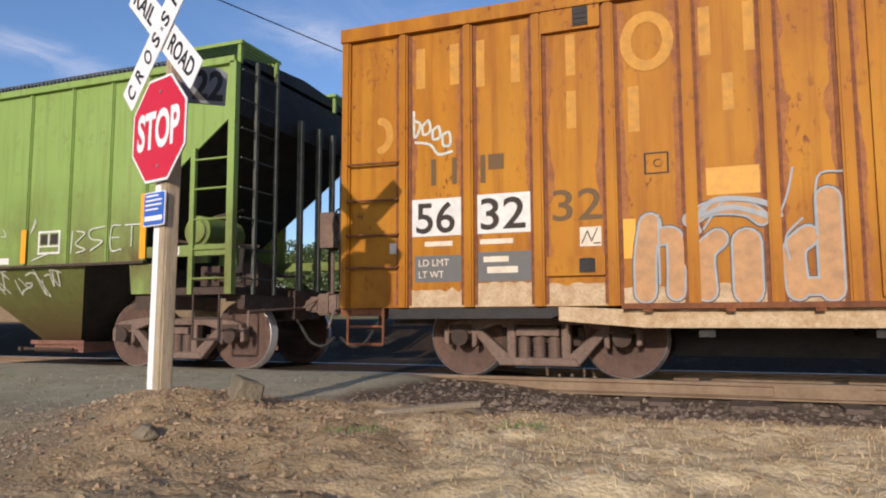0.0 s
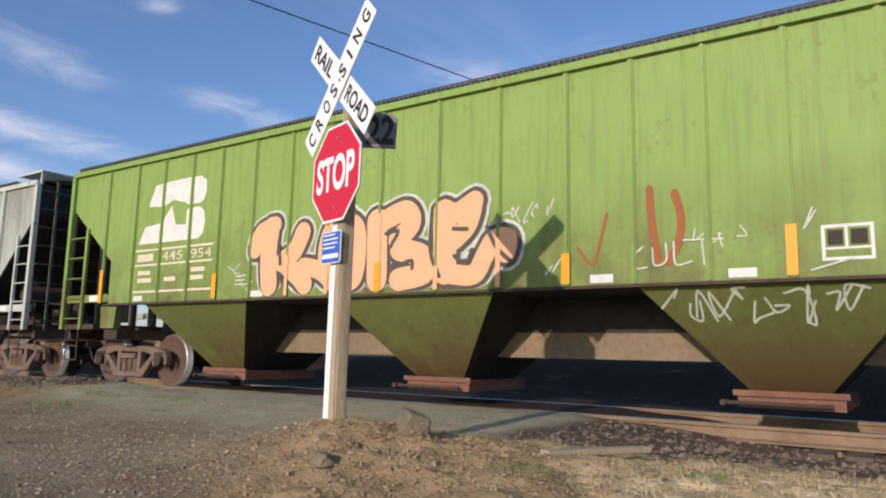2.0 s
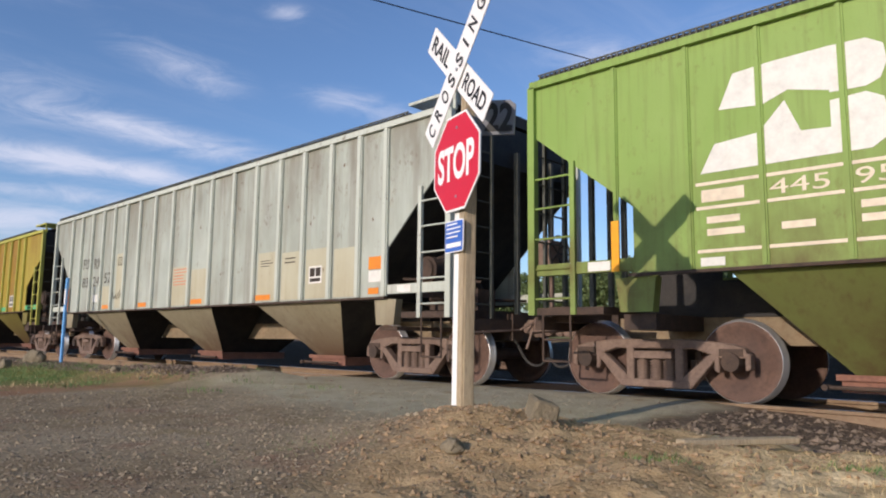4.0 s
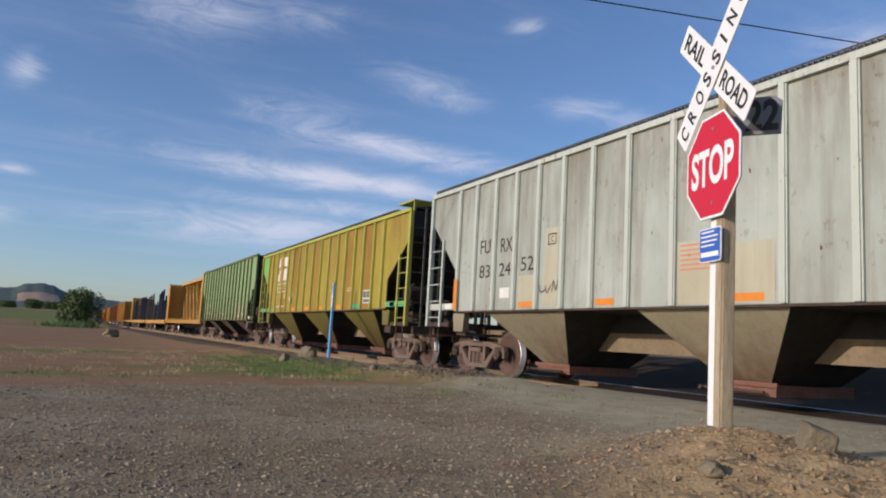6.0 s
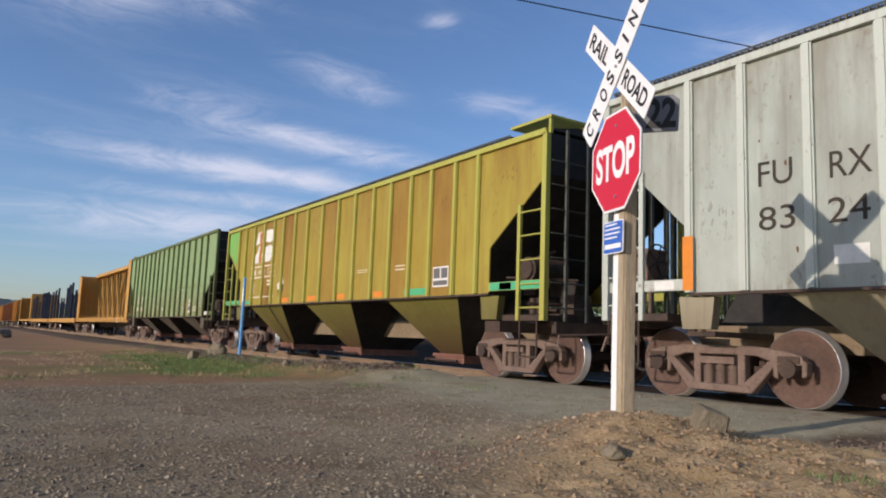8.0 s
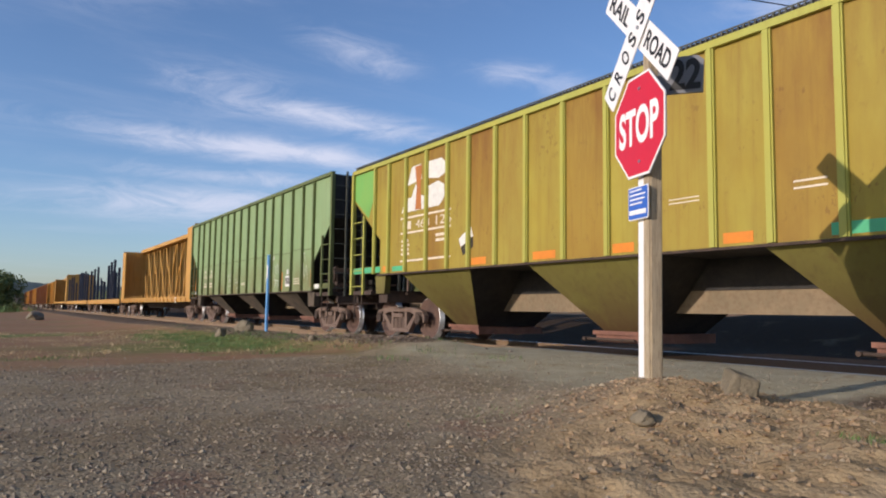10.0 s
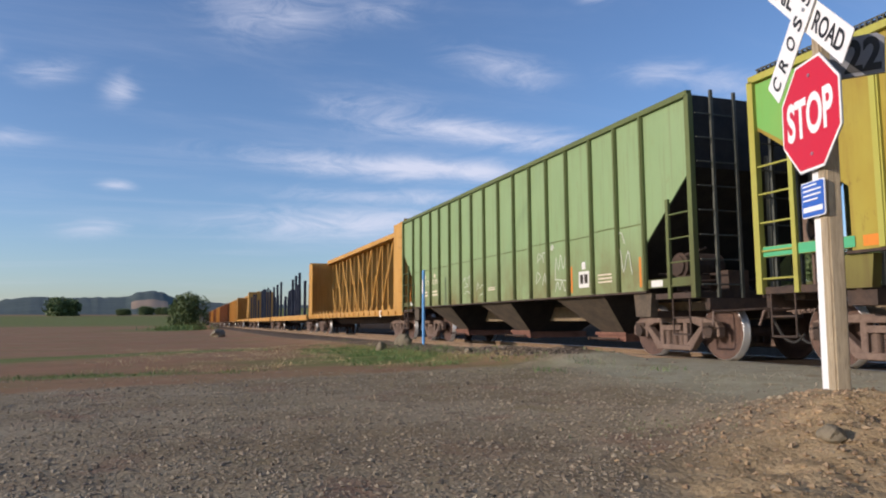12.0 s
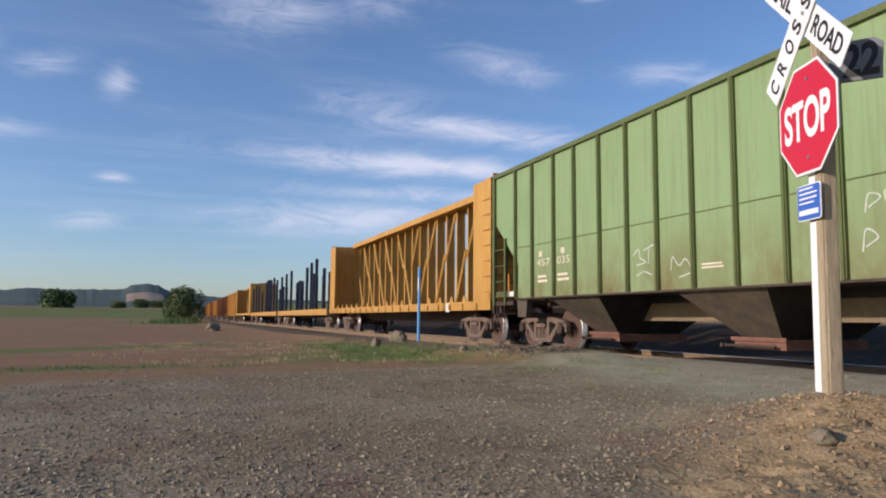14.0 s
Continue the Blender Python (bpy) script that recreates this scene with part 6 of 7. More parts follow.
def moss_hopper():
    s = -57.87
    posts = [-72.05, -71.22, -70.25, -69.42, -68.52, -67.65, -66.82, -65.95, -65.05, -64.17, -63.33, -62.52, -61.67, -60.75, -59.9, -59.1]
    car = hopper("hopper_car", "pale moss-green flat-sided hopper car with dark ribs and white tags", s, 15.35, 1.12, 4.18, posts, (MOSS, MOSS_RIB, GEAR, BLACK), post_w=0.085, post_d=0.07, slope_top=3.0, lip=1.9, cut=1.25, roof=0, bay_half=0.95, bay_gap=4.1, bays=3, bay_bottom=0.38)
    y = -1.606
    X = lambda v: v - s
    bm = bmesh.new()
    for a, b in zip(posts, posts[1:]):
        z = 2.28 + 0.06 * noise.noise((a, 0, 0))
        box(bm, X(a) + 0.045, X(b) - 0.045, -1.612, -1.6005, z, z + 0.016)
    part("seam", bm, MOSS_RIB, car, "horizontal plate seams")
    bm = bmesh.new()
    for x in (-69.4, -66.78, -64.13, -61.50, -72.4, -59.2):
        rect(bm, X(x) - 0.10, X(x) - 0.045, 1.2, 1.72, y)
    part("reflector", bm, ORANGE_TAPE, car, "orange reflector strips")
    bm = bmesh.new()
    x0, x1 = X(-61.30), X(-60.92)
    rect(bm, x0, x1, 1.28, 1.60, y); rect(bm, x0 + 0.12, x0 + 0.26, 1.64, 1.78, y)
    part("inspection_frame", bm, WHITE, car)
    bm = bmesh.new()
    rect(bm, x0 + 0.05, x0 + 0.17, 1.36, 1.54, y - 0.0015); rect(bm, x0 + 0.21, x1 - 0.05, 1.36, 1.54, y - 0.0015)
    part("inspection_panel", bm, DARK, car)
    write("457", X(-71.05), 1.80, 0.15, y, CREAM, car, "car_number", width=0.6)
    write("035", X(-70.15), 1.80, 0.15, y, CREAM, car, "car_number", width=0.5)
    bm = bmesh.new()
    rect(bm, X(-70.95), X(-70.8), 2.0, 2.12, y); rect(bm, X(-70.0), X(-69.85), 2.0, 2.12, y)
    bars(bm, X(-71.0), X(-70.5), 1.4, 1.6, y, 2, seed=3); bars(bm, X(-70.15), X(-69.6), 1.4, 1.6, y, 2, seed=3); bars(bm, X(-65.8), X(-65.3), 1.4, 1.5, y, 2, seed=5); bars(bm, X(-60.6), X(-60.1), 1.3, 1.5, y, 3, 0.4, seed=5)
    part("data_writing", bm, CREAM, car)
    bm = bmesh.new()
    r = random.Random(8)
    for c in ([(-62.25, 1.5), (-62.20, 1.95), (-62.10, 1.7), (-62.00, 2.0), (-61.90, 1.7), (-61.77, 1.98), (-61.71, 1.5), (-62.25, 1.5)], [(-63.05, 1.9), (-63.00, 2.1), (-62.85, 2.05), (-63.00, 1.95)], [(-62.75, 1.9), (-62.80, 2.1), (-62.65, 2.1)], [(-63.10, 1.45), (-63.05, 1.7), (-62.90, 1.6), (-63.05, 1.5)], [(-62.80, 1.42), (-62.70, 1.66), (-62.65, 1.45), (-62.55, 1.66)], [(-62.25, 1.25), (-62.15, 1.45), (-62.05, 1.28), (-61.95, 1.45), (-61.85, 1.25), (-61.70, 1.45)],
              [(-67.5, 1.75), (-67.35, 1.85), (-67.3, 1.7), (-67.15, 1.62), (-67.4, 1.58)], [(-67.2, 1.82), (-66.9, 1.9)], [(-67.05, 1.86), (-67.08, 1.6)], [(-67.4, 1.4), (-67.2, 1.46), (-67.0, 1.4)], [(-66.5, 1.45), (-66.45, 1.65), (-66.3, 1.5), (-66.15, 1.6), (-66.0, 1.45), (-65.95, 1.62)], [(-66.3, 1.32), (-66.0, 1.38)],
              [(-60.0, 1.5), (-59.85, 1.9), (-59.75, 1.5), (-59.6, 1.85), (-59.5, 1.45)], [(-60.0, 2.1), (-59.8, 2.2), (-59.7, 2.0)]):
        stroke(bm, [(X(a), b) for a, b in curve_pts(c, 4)], 0.022, y)
    stroke(bm, [(X(-62.35), 2.18), (X(-62.33), 2.19)], 0.12, y)
    part("spray_tag", bm, SPRAY_W, car, "thin white spray tags")
    return car


moss_hopper()


def centerbeam(s, L, detail=True, label="yellow centerbeam flatcar with end bulkheads and an empty truss", mat=None):
    mat = mat or YELLOW
    car = car_root("centerbeam_flatcar", label, "railway flatcar", s)
    W = 1.5
    bm = bmesh.new()
    box(bm, -L, 0, -W, W, 0.98, 1.08)
    box(bm, -L, 0, -W - 0.01, -W + 0.06, 0.88, 1.12)
    box(bm, -L, 0, W - 0.06, W + 0.01, 0.88, 1.12)
    part("deck", bm, mat, car)
    for x, d in ((0, -1), (-L, 1)):
        bm = bmesh.new()
        box(bm, min(x, x + d * 0.42), max(x, x + d * 0.42), -W, W, 1.085, 4.30)
        part("bulkhead", bm, mat, car)
        for yy in (-W, W - 0.08):
            part("side_gusset", made(box, min(x + d * 0.422, x + d * 1.15), max(x + d * 0.422, x + d * 1.15), yy, yy + 0.08, 1.125, 4.28), mat, car)
        bm = bmesh.new()
        for k in range(7):
            z = 1.3 + k * 0.5
            box(bm, min(x - d * 0.05, x - d * 0.001), max(x - d * 0.05, x - d * 0.001), -W + 0.05, W - 0.05, z, z + 0.1)
        box(bm, min(x + d * 0.02, x + d * 0.75), max(x + d * 0.02, x + d * 0.75), -W - 0.02, -W + 0.02, 1.12, 1.30)
        part("bulkhead_rib", bm, mat, car)
        bm = bmesh.new()
        for q in range(7):
            rod(bm, (x + d * 0.02, -W - 0.03, 1.35 + q * 0.4), (x + d * 0.42, -W - 0.03, 1.35 + q * 0.4), 0.014, 6)
        if detail:
            part("corner_ladder", bm, mat, car)
        else:
            bm.free()
        coupler(car, x, -d)
    bm = bmesh.new()
    box(bm, -L + 0.43, -0.43, -0.42, 0.42, 4.30, 4.50)
    part("top_chord", bm, mat, car)
    n = int(L / 1.02)
    col = None
    for k in range(n):
        x = -0.9 - k * (L - 1.8) / (n - 1)
        if col is None:
            bm = bmesh.new()
            # tapered upright, wide at the foot
            for y0, y1 in ((-0.15, -0.11), (0.11, 0.15)):
                prism(bm, [(-0.065, 1.085), (0.065, 1.085), (0.04, 4.298), (-0.04, 4.298)], y0, y1)
            prism(bm, [(-0.012, 1.085), (0.012, 1.085), (0.012, 4.298), (-0.012, 4.298)], -0.11, 0.11)
            col = part("upright", bm, mat, car)
            col.location = (x, 0, 0)
        else:
            again(col, car, (x, 0, 0))
    step = (L - 1.8) / (n - 1)
    dia = None
    for k in range(n - 1):
        x = -0.9 - k * step
        d = 1 if k < n / 2 else -1
        if k % 2 == 0 or detail:
            bm = bmesh.new()
            hi, lo = (x, x - step) if d > 0 else (x - step, x)
            z1, z0 = (4.2, 2.7) if k % 2 else (2.9, 1.2)
            rod(bm, (hi - d * 0.05, -0.17, z1), (lo + d * 0.05, -0.17, z0), 0.05, 6)
            part("brace", bm, mat, car)
    if detail:
        bm = bmesh.new()
        for k in range(n):
            x = -0.9 - k * step
            prism(bm, [(x - 0.18, 1.085), (x + 0.18, 1.085), (x + 0.03, 1.30), (x - 0.03, 1.30)], -W + 0.03, -W + 0.06)
            box(bm, x - 0.06, x + 0.06, -W - 0.05, -W - 0.012, 0.90, 1.06)
        part("strap_winch", bm, mat, car)
        bm = bmesh.new()
        rect(bm, -3.2, -2.9, 0.84, 1.10, -W - 0.016)
        part("placard", bm, WHITE, car)
    bm = bmesh.new()
    prism(bm, [(-0.3, 0.975), (-L + 0.3, 0.975), (-L + 0.3, 0.72), (-L + 3.2, 0.68), (-L + 4.4, 0.55), (-4.4, 0.55), (-3.2, 0.68), (-0.3, 0.72)], -0.35, 0.35)
    part("centre_sill", bm, UNDER, car)
    trucks(car, (-2.1, -L + 2.1))
    return car


centerbeam(-73.75, 20.6)


def stake_flat(s, L, stakes, label):
    car = car_root("stake_flatcar", label, "railway flatcar", s)
    W = 1.5
    bm = bmesh.new()
    box(bm, -L, 0, -W, W, 0.98, 1.10)
    box(bm, -L, 0, -W - 0.02, -W + 0.06, 0.80, 1.14)
    part("deck", bm, YELLOW, car)
    bm = bmesh.new()
    box(bm, -L + 0.2, -0.2, -0.35, 0.35, 0.62, 0.975)
    part("centre_sill", bm, UNDER, car)
    st = None
    for x, h in stakes:
        for y in (-W + 0.12, W - 0.12):
            if st is None:
                bm = bmesh.new()
                box(bm, -0.08, 0.08, -0.08, 0.08, 0, 1)
                st = part("stake", bm, STAKE, car)
                st.location, st.scale = (x, y, 1.102), (1, 1, h)
            else:
                o = again(st, car, (x, y, 1.102)); o.scale = (1, 1, h)
    for x, d in ((0, 1), (-L, -1)):
        coupler(car, x, d)
    trucks(car, (-2.0, -L + 2.0))
    return car


STAKE = rough_mat("dark_blue_black_stake_paint", (0.020, 0.024, 0.040), (0.045, 0.05, 0.075), 3, 0.7)
stake_flat(-95.1, 20.0, ((-1.6, 2.3), (-4.0, 3.0), (-4.9, 2.2), (-5.7, 2.9), (-7.3, 2.7), (-9.5, 1.5), (-11.2, 1.6), (-14.0, 2.9), (-16.5, 2.8), (-19.0, 2.7)), "yellow-decked log flatcar with uneven dark blue stakes")
stake_flat(-116.0, 22.0, ((-1.0, 2.6), (-3.0, 2.9), (-5.0, 2.8), (-6.2, 2.9), (-7.4, 2.9), (-8.6, 2.8), (-12.0, 2.0), (-15.0, 2.7), (-17.5, 2.8), (-20.5, 2.6)), "yellow-decked log flatcar with dark stakes")
centerbeam(-139.2, 20.4, False, "distant yellow centerbeam flatcar")
def plain_box(s, L, mat, label):
    car = car_root("boxcar", label, "railway boxcar", s)
    part("body", made(box, -L, 0, -1.55, 1.55, 0.85, 4.15), mat, car)
    bm = bmesh.new()
    for k in range(int(L)):
        box(bm, -0.3 - k, -0.2 - k, -1.6, -1.551, 0.9, 4.1)
    part("rib", bm, mat, car)
    bm = bmesh.new()
    prism(bm, [(0, 4.152), (-L, 4.152), (-L, 4.33), (0, 4.33)], -0.9, 0.9)
    part("roof", bm, mat, car)
    trucks(car, (-2.0, -L + 2.0))
    return car


plain_box(-161.0, 16.0, YELLOW, "distant ochre steel boxcar")
plain_box(-178.3, 16.0, BROWN_CAR, "distant oxide-brown steel boxcar")
plain_box(-195.6, 16.0, BROWN_CAR, "distant oxide-brown steel boxcar")
for k in range(4):
    plain_box(-213.0 - 17.3 * k, 16.0, BROWN_CAR if k % 2 else YELLOW, "far brown and ochre boxcar")


# ---- by the track and on the ground ----
def lump(seed, sx, sy, sz, rough=0.22, sub=3):
    bm = bmesh.new()
    bmesh.ops.create_icosphere(bm, subdivisions=sub, radius=1)
    for v in bm.verts:
        n = v.co.normalized()
        d = 1 + rough * noise.noise(n * 1.3 + Vector((seed, 0, 0))) * 1.6 + rough * 0.5 * noise.noise(n * 3.7 + Vector((seed, 5, 0)))
        # flattened, broken faces
        for ax in (Vector((0.8, 0.3, 0.5)), Vector((-0.6, 0.7, 0.4)), Vector((0.1, -0.9, 0.45)), Vector((-0.5, -0.6, 0.6)), Vector((0.2, 0.1, 1))):
            k = n.dot(ax.normalized())
            if k > 0.55:
                d = min(d, 0.78 / k)
        v.co = Vector((n.x * d * sx, n.y * d * sy, n.z * d * sz))
    return bm


def rock(seed, x, y, sx, sy, sz, sink, label, turn=0.0):
    o = link("rock", lump(seed, sx, sy, sz), ROCK)
    o.location = (x, y, land(x, y) + sz * (1 - sink))
    o.rotation_euler[2] = turn
    return tagged(o, label, "rock", group="loose rocks")


block = bmesh.new()
box(block, -0.10, 0.095, -0.085, 0.085, -0.11, 0.09)
for v in block.verts:
    v.co += Vector((0.035 * noise.noise(v.co * 9), 0.03 * noise.noise(v.co * 7 + Vector((3, 0, 0))), 0.04 * noise.noise(v.co * 8 + Vector((0, 5, 0)))))
bmesh.ops.bevel(block, geom=block.edges[:], offset=0.014, segments=1, affect="EDGES")
block = tagged(link("rock", block, ROCK), "angular brown block of rock on the soil bank", "rock", group="loose rocks")
block.location = (-2.93, 4.08, land(-2.93, 4.08) + 0.05)
block.rotation_euler = (0.10, 0.28, 0.95)
rock(5.0, -2.81, 3.06, 0.07, 0.06, 0.05, 0.4, "small dark stone in loose soil")
rock(7.0, -20.9, 6.25, 0.34, 0.24, 0.24, 0.45, "pale brown boulder beside the blue post", 0.4)
rock(9.0, -19.5, 5.2, 0.17, 0.14, 0.17, 0.45, "small brown boulder in sparse grass")
rock(12.0, -14.0, 5.6, 0.10, 0.09, 0.08, 0.4, "small brown stone beside the gravel")
rock(14.0, -60.0, 2.6, 1.3, 0.6, 0.45, 0.4, "low pale heap of stone beside the field")

marker = tagged(new("marker_post"), "thin light blue marker post beside the track", "marker post")
marker.location = (-20.0, 6.6, land(-20.0, 6.6) - 0.05)
marker.rotation_euler = (0, radians(0.8), 0)
bm = bmesh.new()
box(bm, -0.055, 0.055, -0.03, 0.03, 0, 2.25)
bmesh.ops.bevel(bm, geom=bm.edges[:], offset=0.012, segments=2, affect="EDGES")
part("shaft", bm, POSTBLUE, marker)
bm = bmesh.new()
rect(bm, -0.045, 0.045, 1.55, 1.95, -0.0325)
part("pale_sticker", bm, SIGN_WHITE, marker)

plank = tagged(new("plank"), "weathered grey board lying on the soil", "plank")
plank.location = (-1.85, 4.72, land(-1.85, 4.72) + 0.035)
plank.rotation_euler = (0.0, radians(1.0), radians(64))
bm = bmesh.new()
box(bm, -0.46, 0.46, -0.045, 0.045, -0.02, 0.02)
bmesh.ops.bevel(bm, geom=bm.edges[:], offset=0.006, segments=1, affect="EDGES")
part("board", bm, WOOD, plank)

bm = bmesh.new()
p0, p1 = Vector((-15.8, -12.5, 7.3)), Vector((11.5, 87.5, 7.3))
n = 40
pts = [p0.lerp(p1, k / n) - Vector((0, 0, 0.12 * (1 - (2 * (k - 8) / n) ** 2))) for k in range(n + 1)]
for a, b in zip(pts, pts[1:]):
    rod(bm, a, b, 0.014, 6)
wire = link("overhead_cable", bm, WIRE)
tagged(wire, "black overhead cable sagging across the sky", "cable")


def scatter(name, places, mat, label, category, flat=0.7, seed=1):
    """Loose stones or clods as one heap of small broken lumps: places are x, y, size."""
    r = np.random.RandomState(seed)
    base = np.array([(1, 0, 0), (-1, 0, 0), (0, 1, 0), (0, -1, 0), (0, 0, 1), (0, 0, -1)], float)
    tri = np.array([(0, 2, 4), (2, 1, 4), (1, 3, 4), (3, 0, 4), (2, 0, 5), (1, 2, 5), (3, 1, 5), (0, 3, 5)])
    vs, fs = [], []
    for k, (x, y, d) in enumerate(places):
        a = r.uniform(0, 6.28)
        c, s = math.cos(a), math.sin(a)
        p = base * r.uniform(0.6, 1.25, (6, 3)) + r.uniform(-0.25, 0.25, (6, 3))
        p = p * (d, d * r.uniform(0.6, 1.0), d * flat * r.uniform(0.6, 1.0))
        q = np.stack([p[:, 0] * c - p[:, 1] * s + x, p[:, 0] * s + p[:, 1] * c + y, p[:, 2] + land(x, y) + d * 0.15], 1)
        vs.append(q)
        fs.append(tri + 6 * k)
    me = bpy.data.meshes.new(name)
    me.from_pydata(np.concatenate(vs).tolist(), [], np.concatenate(fs).tolist())
    me.materials.append(mat)
    return tagged(new(name, me), label, category, kind="stuff")


rs = random.Random(21)
gravel, clods, ballast_pts, straw_pts = [], [], [], []
while len(gravel) < 26000:
    a, d = rs.uniform(radians(18), radians(118)), 1.6 + 9.5 * rs.random() ** 1.7
    x, y = -math.sin(a) * d, math.cos(a) * d
    if y > 7.6 or (over_road(x, y) < rs.random() and rs.random() > 0.15):
        continue
    if y + 0.18 * (x + 5) > 4.6 and rs.random() < 0.7:
        continue
    gravel.append((x, y, 0.004 + 0.014 * rs.random() ** 2.6 + 0.0005 * d))
while len(clods) < 6500:
    x, y = rs.gauss(-2.9, 1.1), rs.gauss(3.7, 0.75)
    if x < road_right(y) - 0.25 or y > 5.6 or y < 1.9:
        continue
    clods.append((x, y, 0.004 + 0.022 * rs.random() ** 4.0))
for _ in range(1800):
    x, y = rs.uniform(-3.0, 3.0), rs.uniform(2.0, 5.6)
    if x > road_right(y):
        clods.append((x, y, 0.006 + 0.018 * rs.random() ** 3))
while len(ballast_pts) < 7000:
    x, y = rs.uniform(-26, 3.5), rs.uniform(5.5, 8.0)
    if over_road(x, y) > 0.3 * rs.random():
        continue
    ballast_pts.append((x, y, 0.015 + 0.035 * rs.random() ** 2))
for _ in range(1200):
    ballast_pts.append((rs.gauss(-13.8, 1.5), rs.gauss(6.4, 0.45), 0.015 + 0.045 * rs.random() ** 2))
scatter("gravel", gravel, STONES, "loose crushed grey-brown gravel on the road", "gravel", seed=1)
scatter("soil_clods", clods, CLODS, "dry tan soil clods on the bank", "soil", seed=2)
scatter("ballast_stones", ballast_pts, BALLAST, "brown ballast stones along the rails", "ballast", seed=3)


def blades(name, places, mat, label, seed=1):
    r = np.random.RandomState(seed)
    vs, fs = [], []
    for k, (x, y, h) in enumerate(places):
        a, lean = r.uniform(0, 6.28), r.uniform(0.1, 0.7) * h
        w = h * 0.06 + 0.0015
        c, s = math.cos(a), math.sin(a)
        z = land(x, y) - 0.005
        b = r.uniform(0, 6.28)
        vs += [(x - w * c, y - w * s, z), (x + w * c, y + w * s, z), (x + lean * math.cos(b), y + lean * math.sin(b), z + h)]
        fs.append((3 * k, 3 * k + 1, 3 * k + 2))
    me = bpy.data.meshes.new(name)
    me.from_pydata(vs, [], fs)
    me.materials.append(mat)
    return tagged(new(name, me), label, "grass", kind="stuff")


green, dry = [], []
for cx, cy, rad, n, h in ((-1.83, 3.56, 0.09, 240, 0.045), (-1.03, 4.12, 0.08, 160, 0.04), (-3.9, 2.9, 0.25, 120, 0.03)):
    green += [(rs.gauss(cx, rad), rs.gauss(cy, rad), h * rs.uniform(0.5, 1.2)) for _ in range(n)]
for k in range(110):
    cx, cy = rs.gauss(-17.5, 3.6), rs.gauss(4.8, 1.0)
    green += [(rs.gauss(cx, 0.25), rs.gauss(cy, 0.14), rs.uniform(0.02, 0.09)) for _ in range(70)]
for k in range(26):
    cx, cy = rs.gauss(-11.4, 0.4), rs.gauss(-1.0, 1.4)
    green += [(rs.gauss(cx, 0.2), rs.gauss(cy, 0.2), rs.uniform(0.02, 0.06)) for _ in range(50)]
for _ in range(2600):
    green.append((rs.gauss(-128, 4.0), rs.gauss(-0.3, 1.8), rs.uniform(0.4, 1.1)))
for _ in range(6500):
    x, y = rs.uniform(-1.6, 3.6), rs.uniform(1.8, 5.4)
    if x + 0.35 * (y - 3.5) > rs.uniform(-1.6, -0.6):
        dry.append((x, y, rs.uniform(0.012, 0.045)))
for k in range(170):
    cx, cy = rs.uniform(-30, -11.5), rs.uniform(-2.0, 6.2)
    dry += [(rs.gauss(cx, 0.3), rs.gauss(cy, 0.15), rs.uniform(0.02, 0.08)) for _ in range(25)]
blades("green_grass", green, GRASS, "sparse green grass tufts on bare soil", 5)
blades("dry_grass", dry, STRAW, "short dry straw-coloured grass", 6)


# ---- trees, bushes, hills and a house in the distance ----
def crown_mesh(points, sizes, seed):
    r = np.random.RandomState(seed)
    vs, fs = [], []
    for k, (p, d) in enumerate(zip(points, sizes)):
        u = Vector(r.normal(size=3)).normalized()
        v = u.orthogonal().normalized()
        w = u.cross(v)
        for q, (a, b) in enumerate(((-1, -0.5), (0.2, -1), (1, 0.3), (-0.1, 1))):
            vs.append(tuple(Vector(p) + v * a * d + w * b * d))
        fs.append((4 * k, 4 * k + 1, 4 * k + 2, 4 * k + 3))
    me = bpy.data.meshes.new("crown")
    me.from_pydata(vs, [], fs)
    return me


def trunk_mesh(h, r0, limbs, seed):
    bm = bmesh.new()
    r = random.Random(seed)
    m = Matrix.Translation((0, 0, h / 2))
    bmesh.ops.create_cone(bm, cap_ends=True, segments=9, radius1=r0, radius2=r0 * 0.25, depth=h, matrix=m)
    for k in range(limbs):
        z, a = h * r.uniform(0.3, 0.85), r.uniform(0, 6.28)
        rod(bm, (0, 0, z), (math.cos(a) * h * 0.25, math.sin(a) * h * 0.25, z + h * 0.18), r0 * 0.22, 5)
    return bm


def broadleaf(name, h, rad, seed, label, category, n=2600, leaf=0.19):
    t = tagged(new(name), label, category)
    part("trunk", trunk_mesh(h * 0.7, h * 0.03, 7, seed), BARK, t)
    r = np.random.RandomState(seed)
    cl = [(Vector((r.uniform(-1, 1) * rad * 0.62, r.uniform(-1, 1) * rad * 0.62, h * r.uniform(0.22, 0.80))), r.uniform(0.30, 0.50) * rad) for _ in range(16)]
    pts, sz = [], []
    for k in range(n):
        c, cr = cl[r.randint(len(cl))]
        d = Vector(r.normal(size=3)).normalized()
        pts.append(c + d * cr * r.uniform(0.65, 1.1))
        sz.append(leaf * r.uniform(0.6, 1.4) * h / 6)
    me = crown_mesh(pts, sz, seed)
    me.materials.append(LEAF)
    c = new("crown", me); c.parent = t
    return t


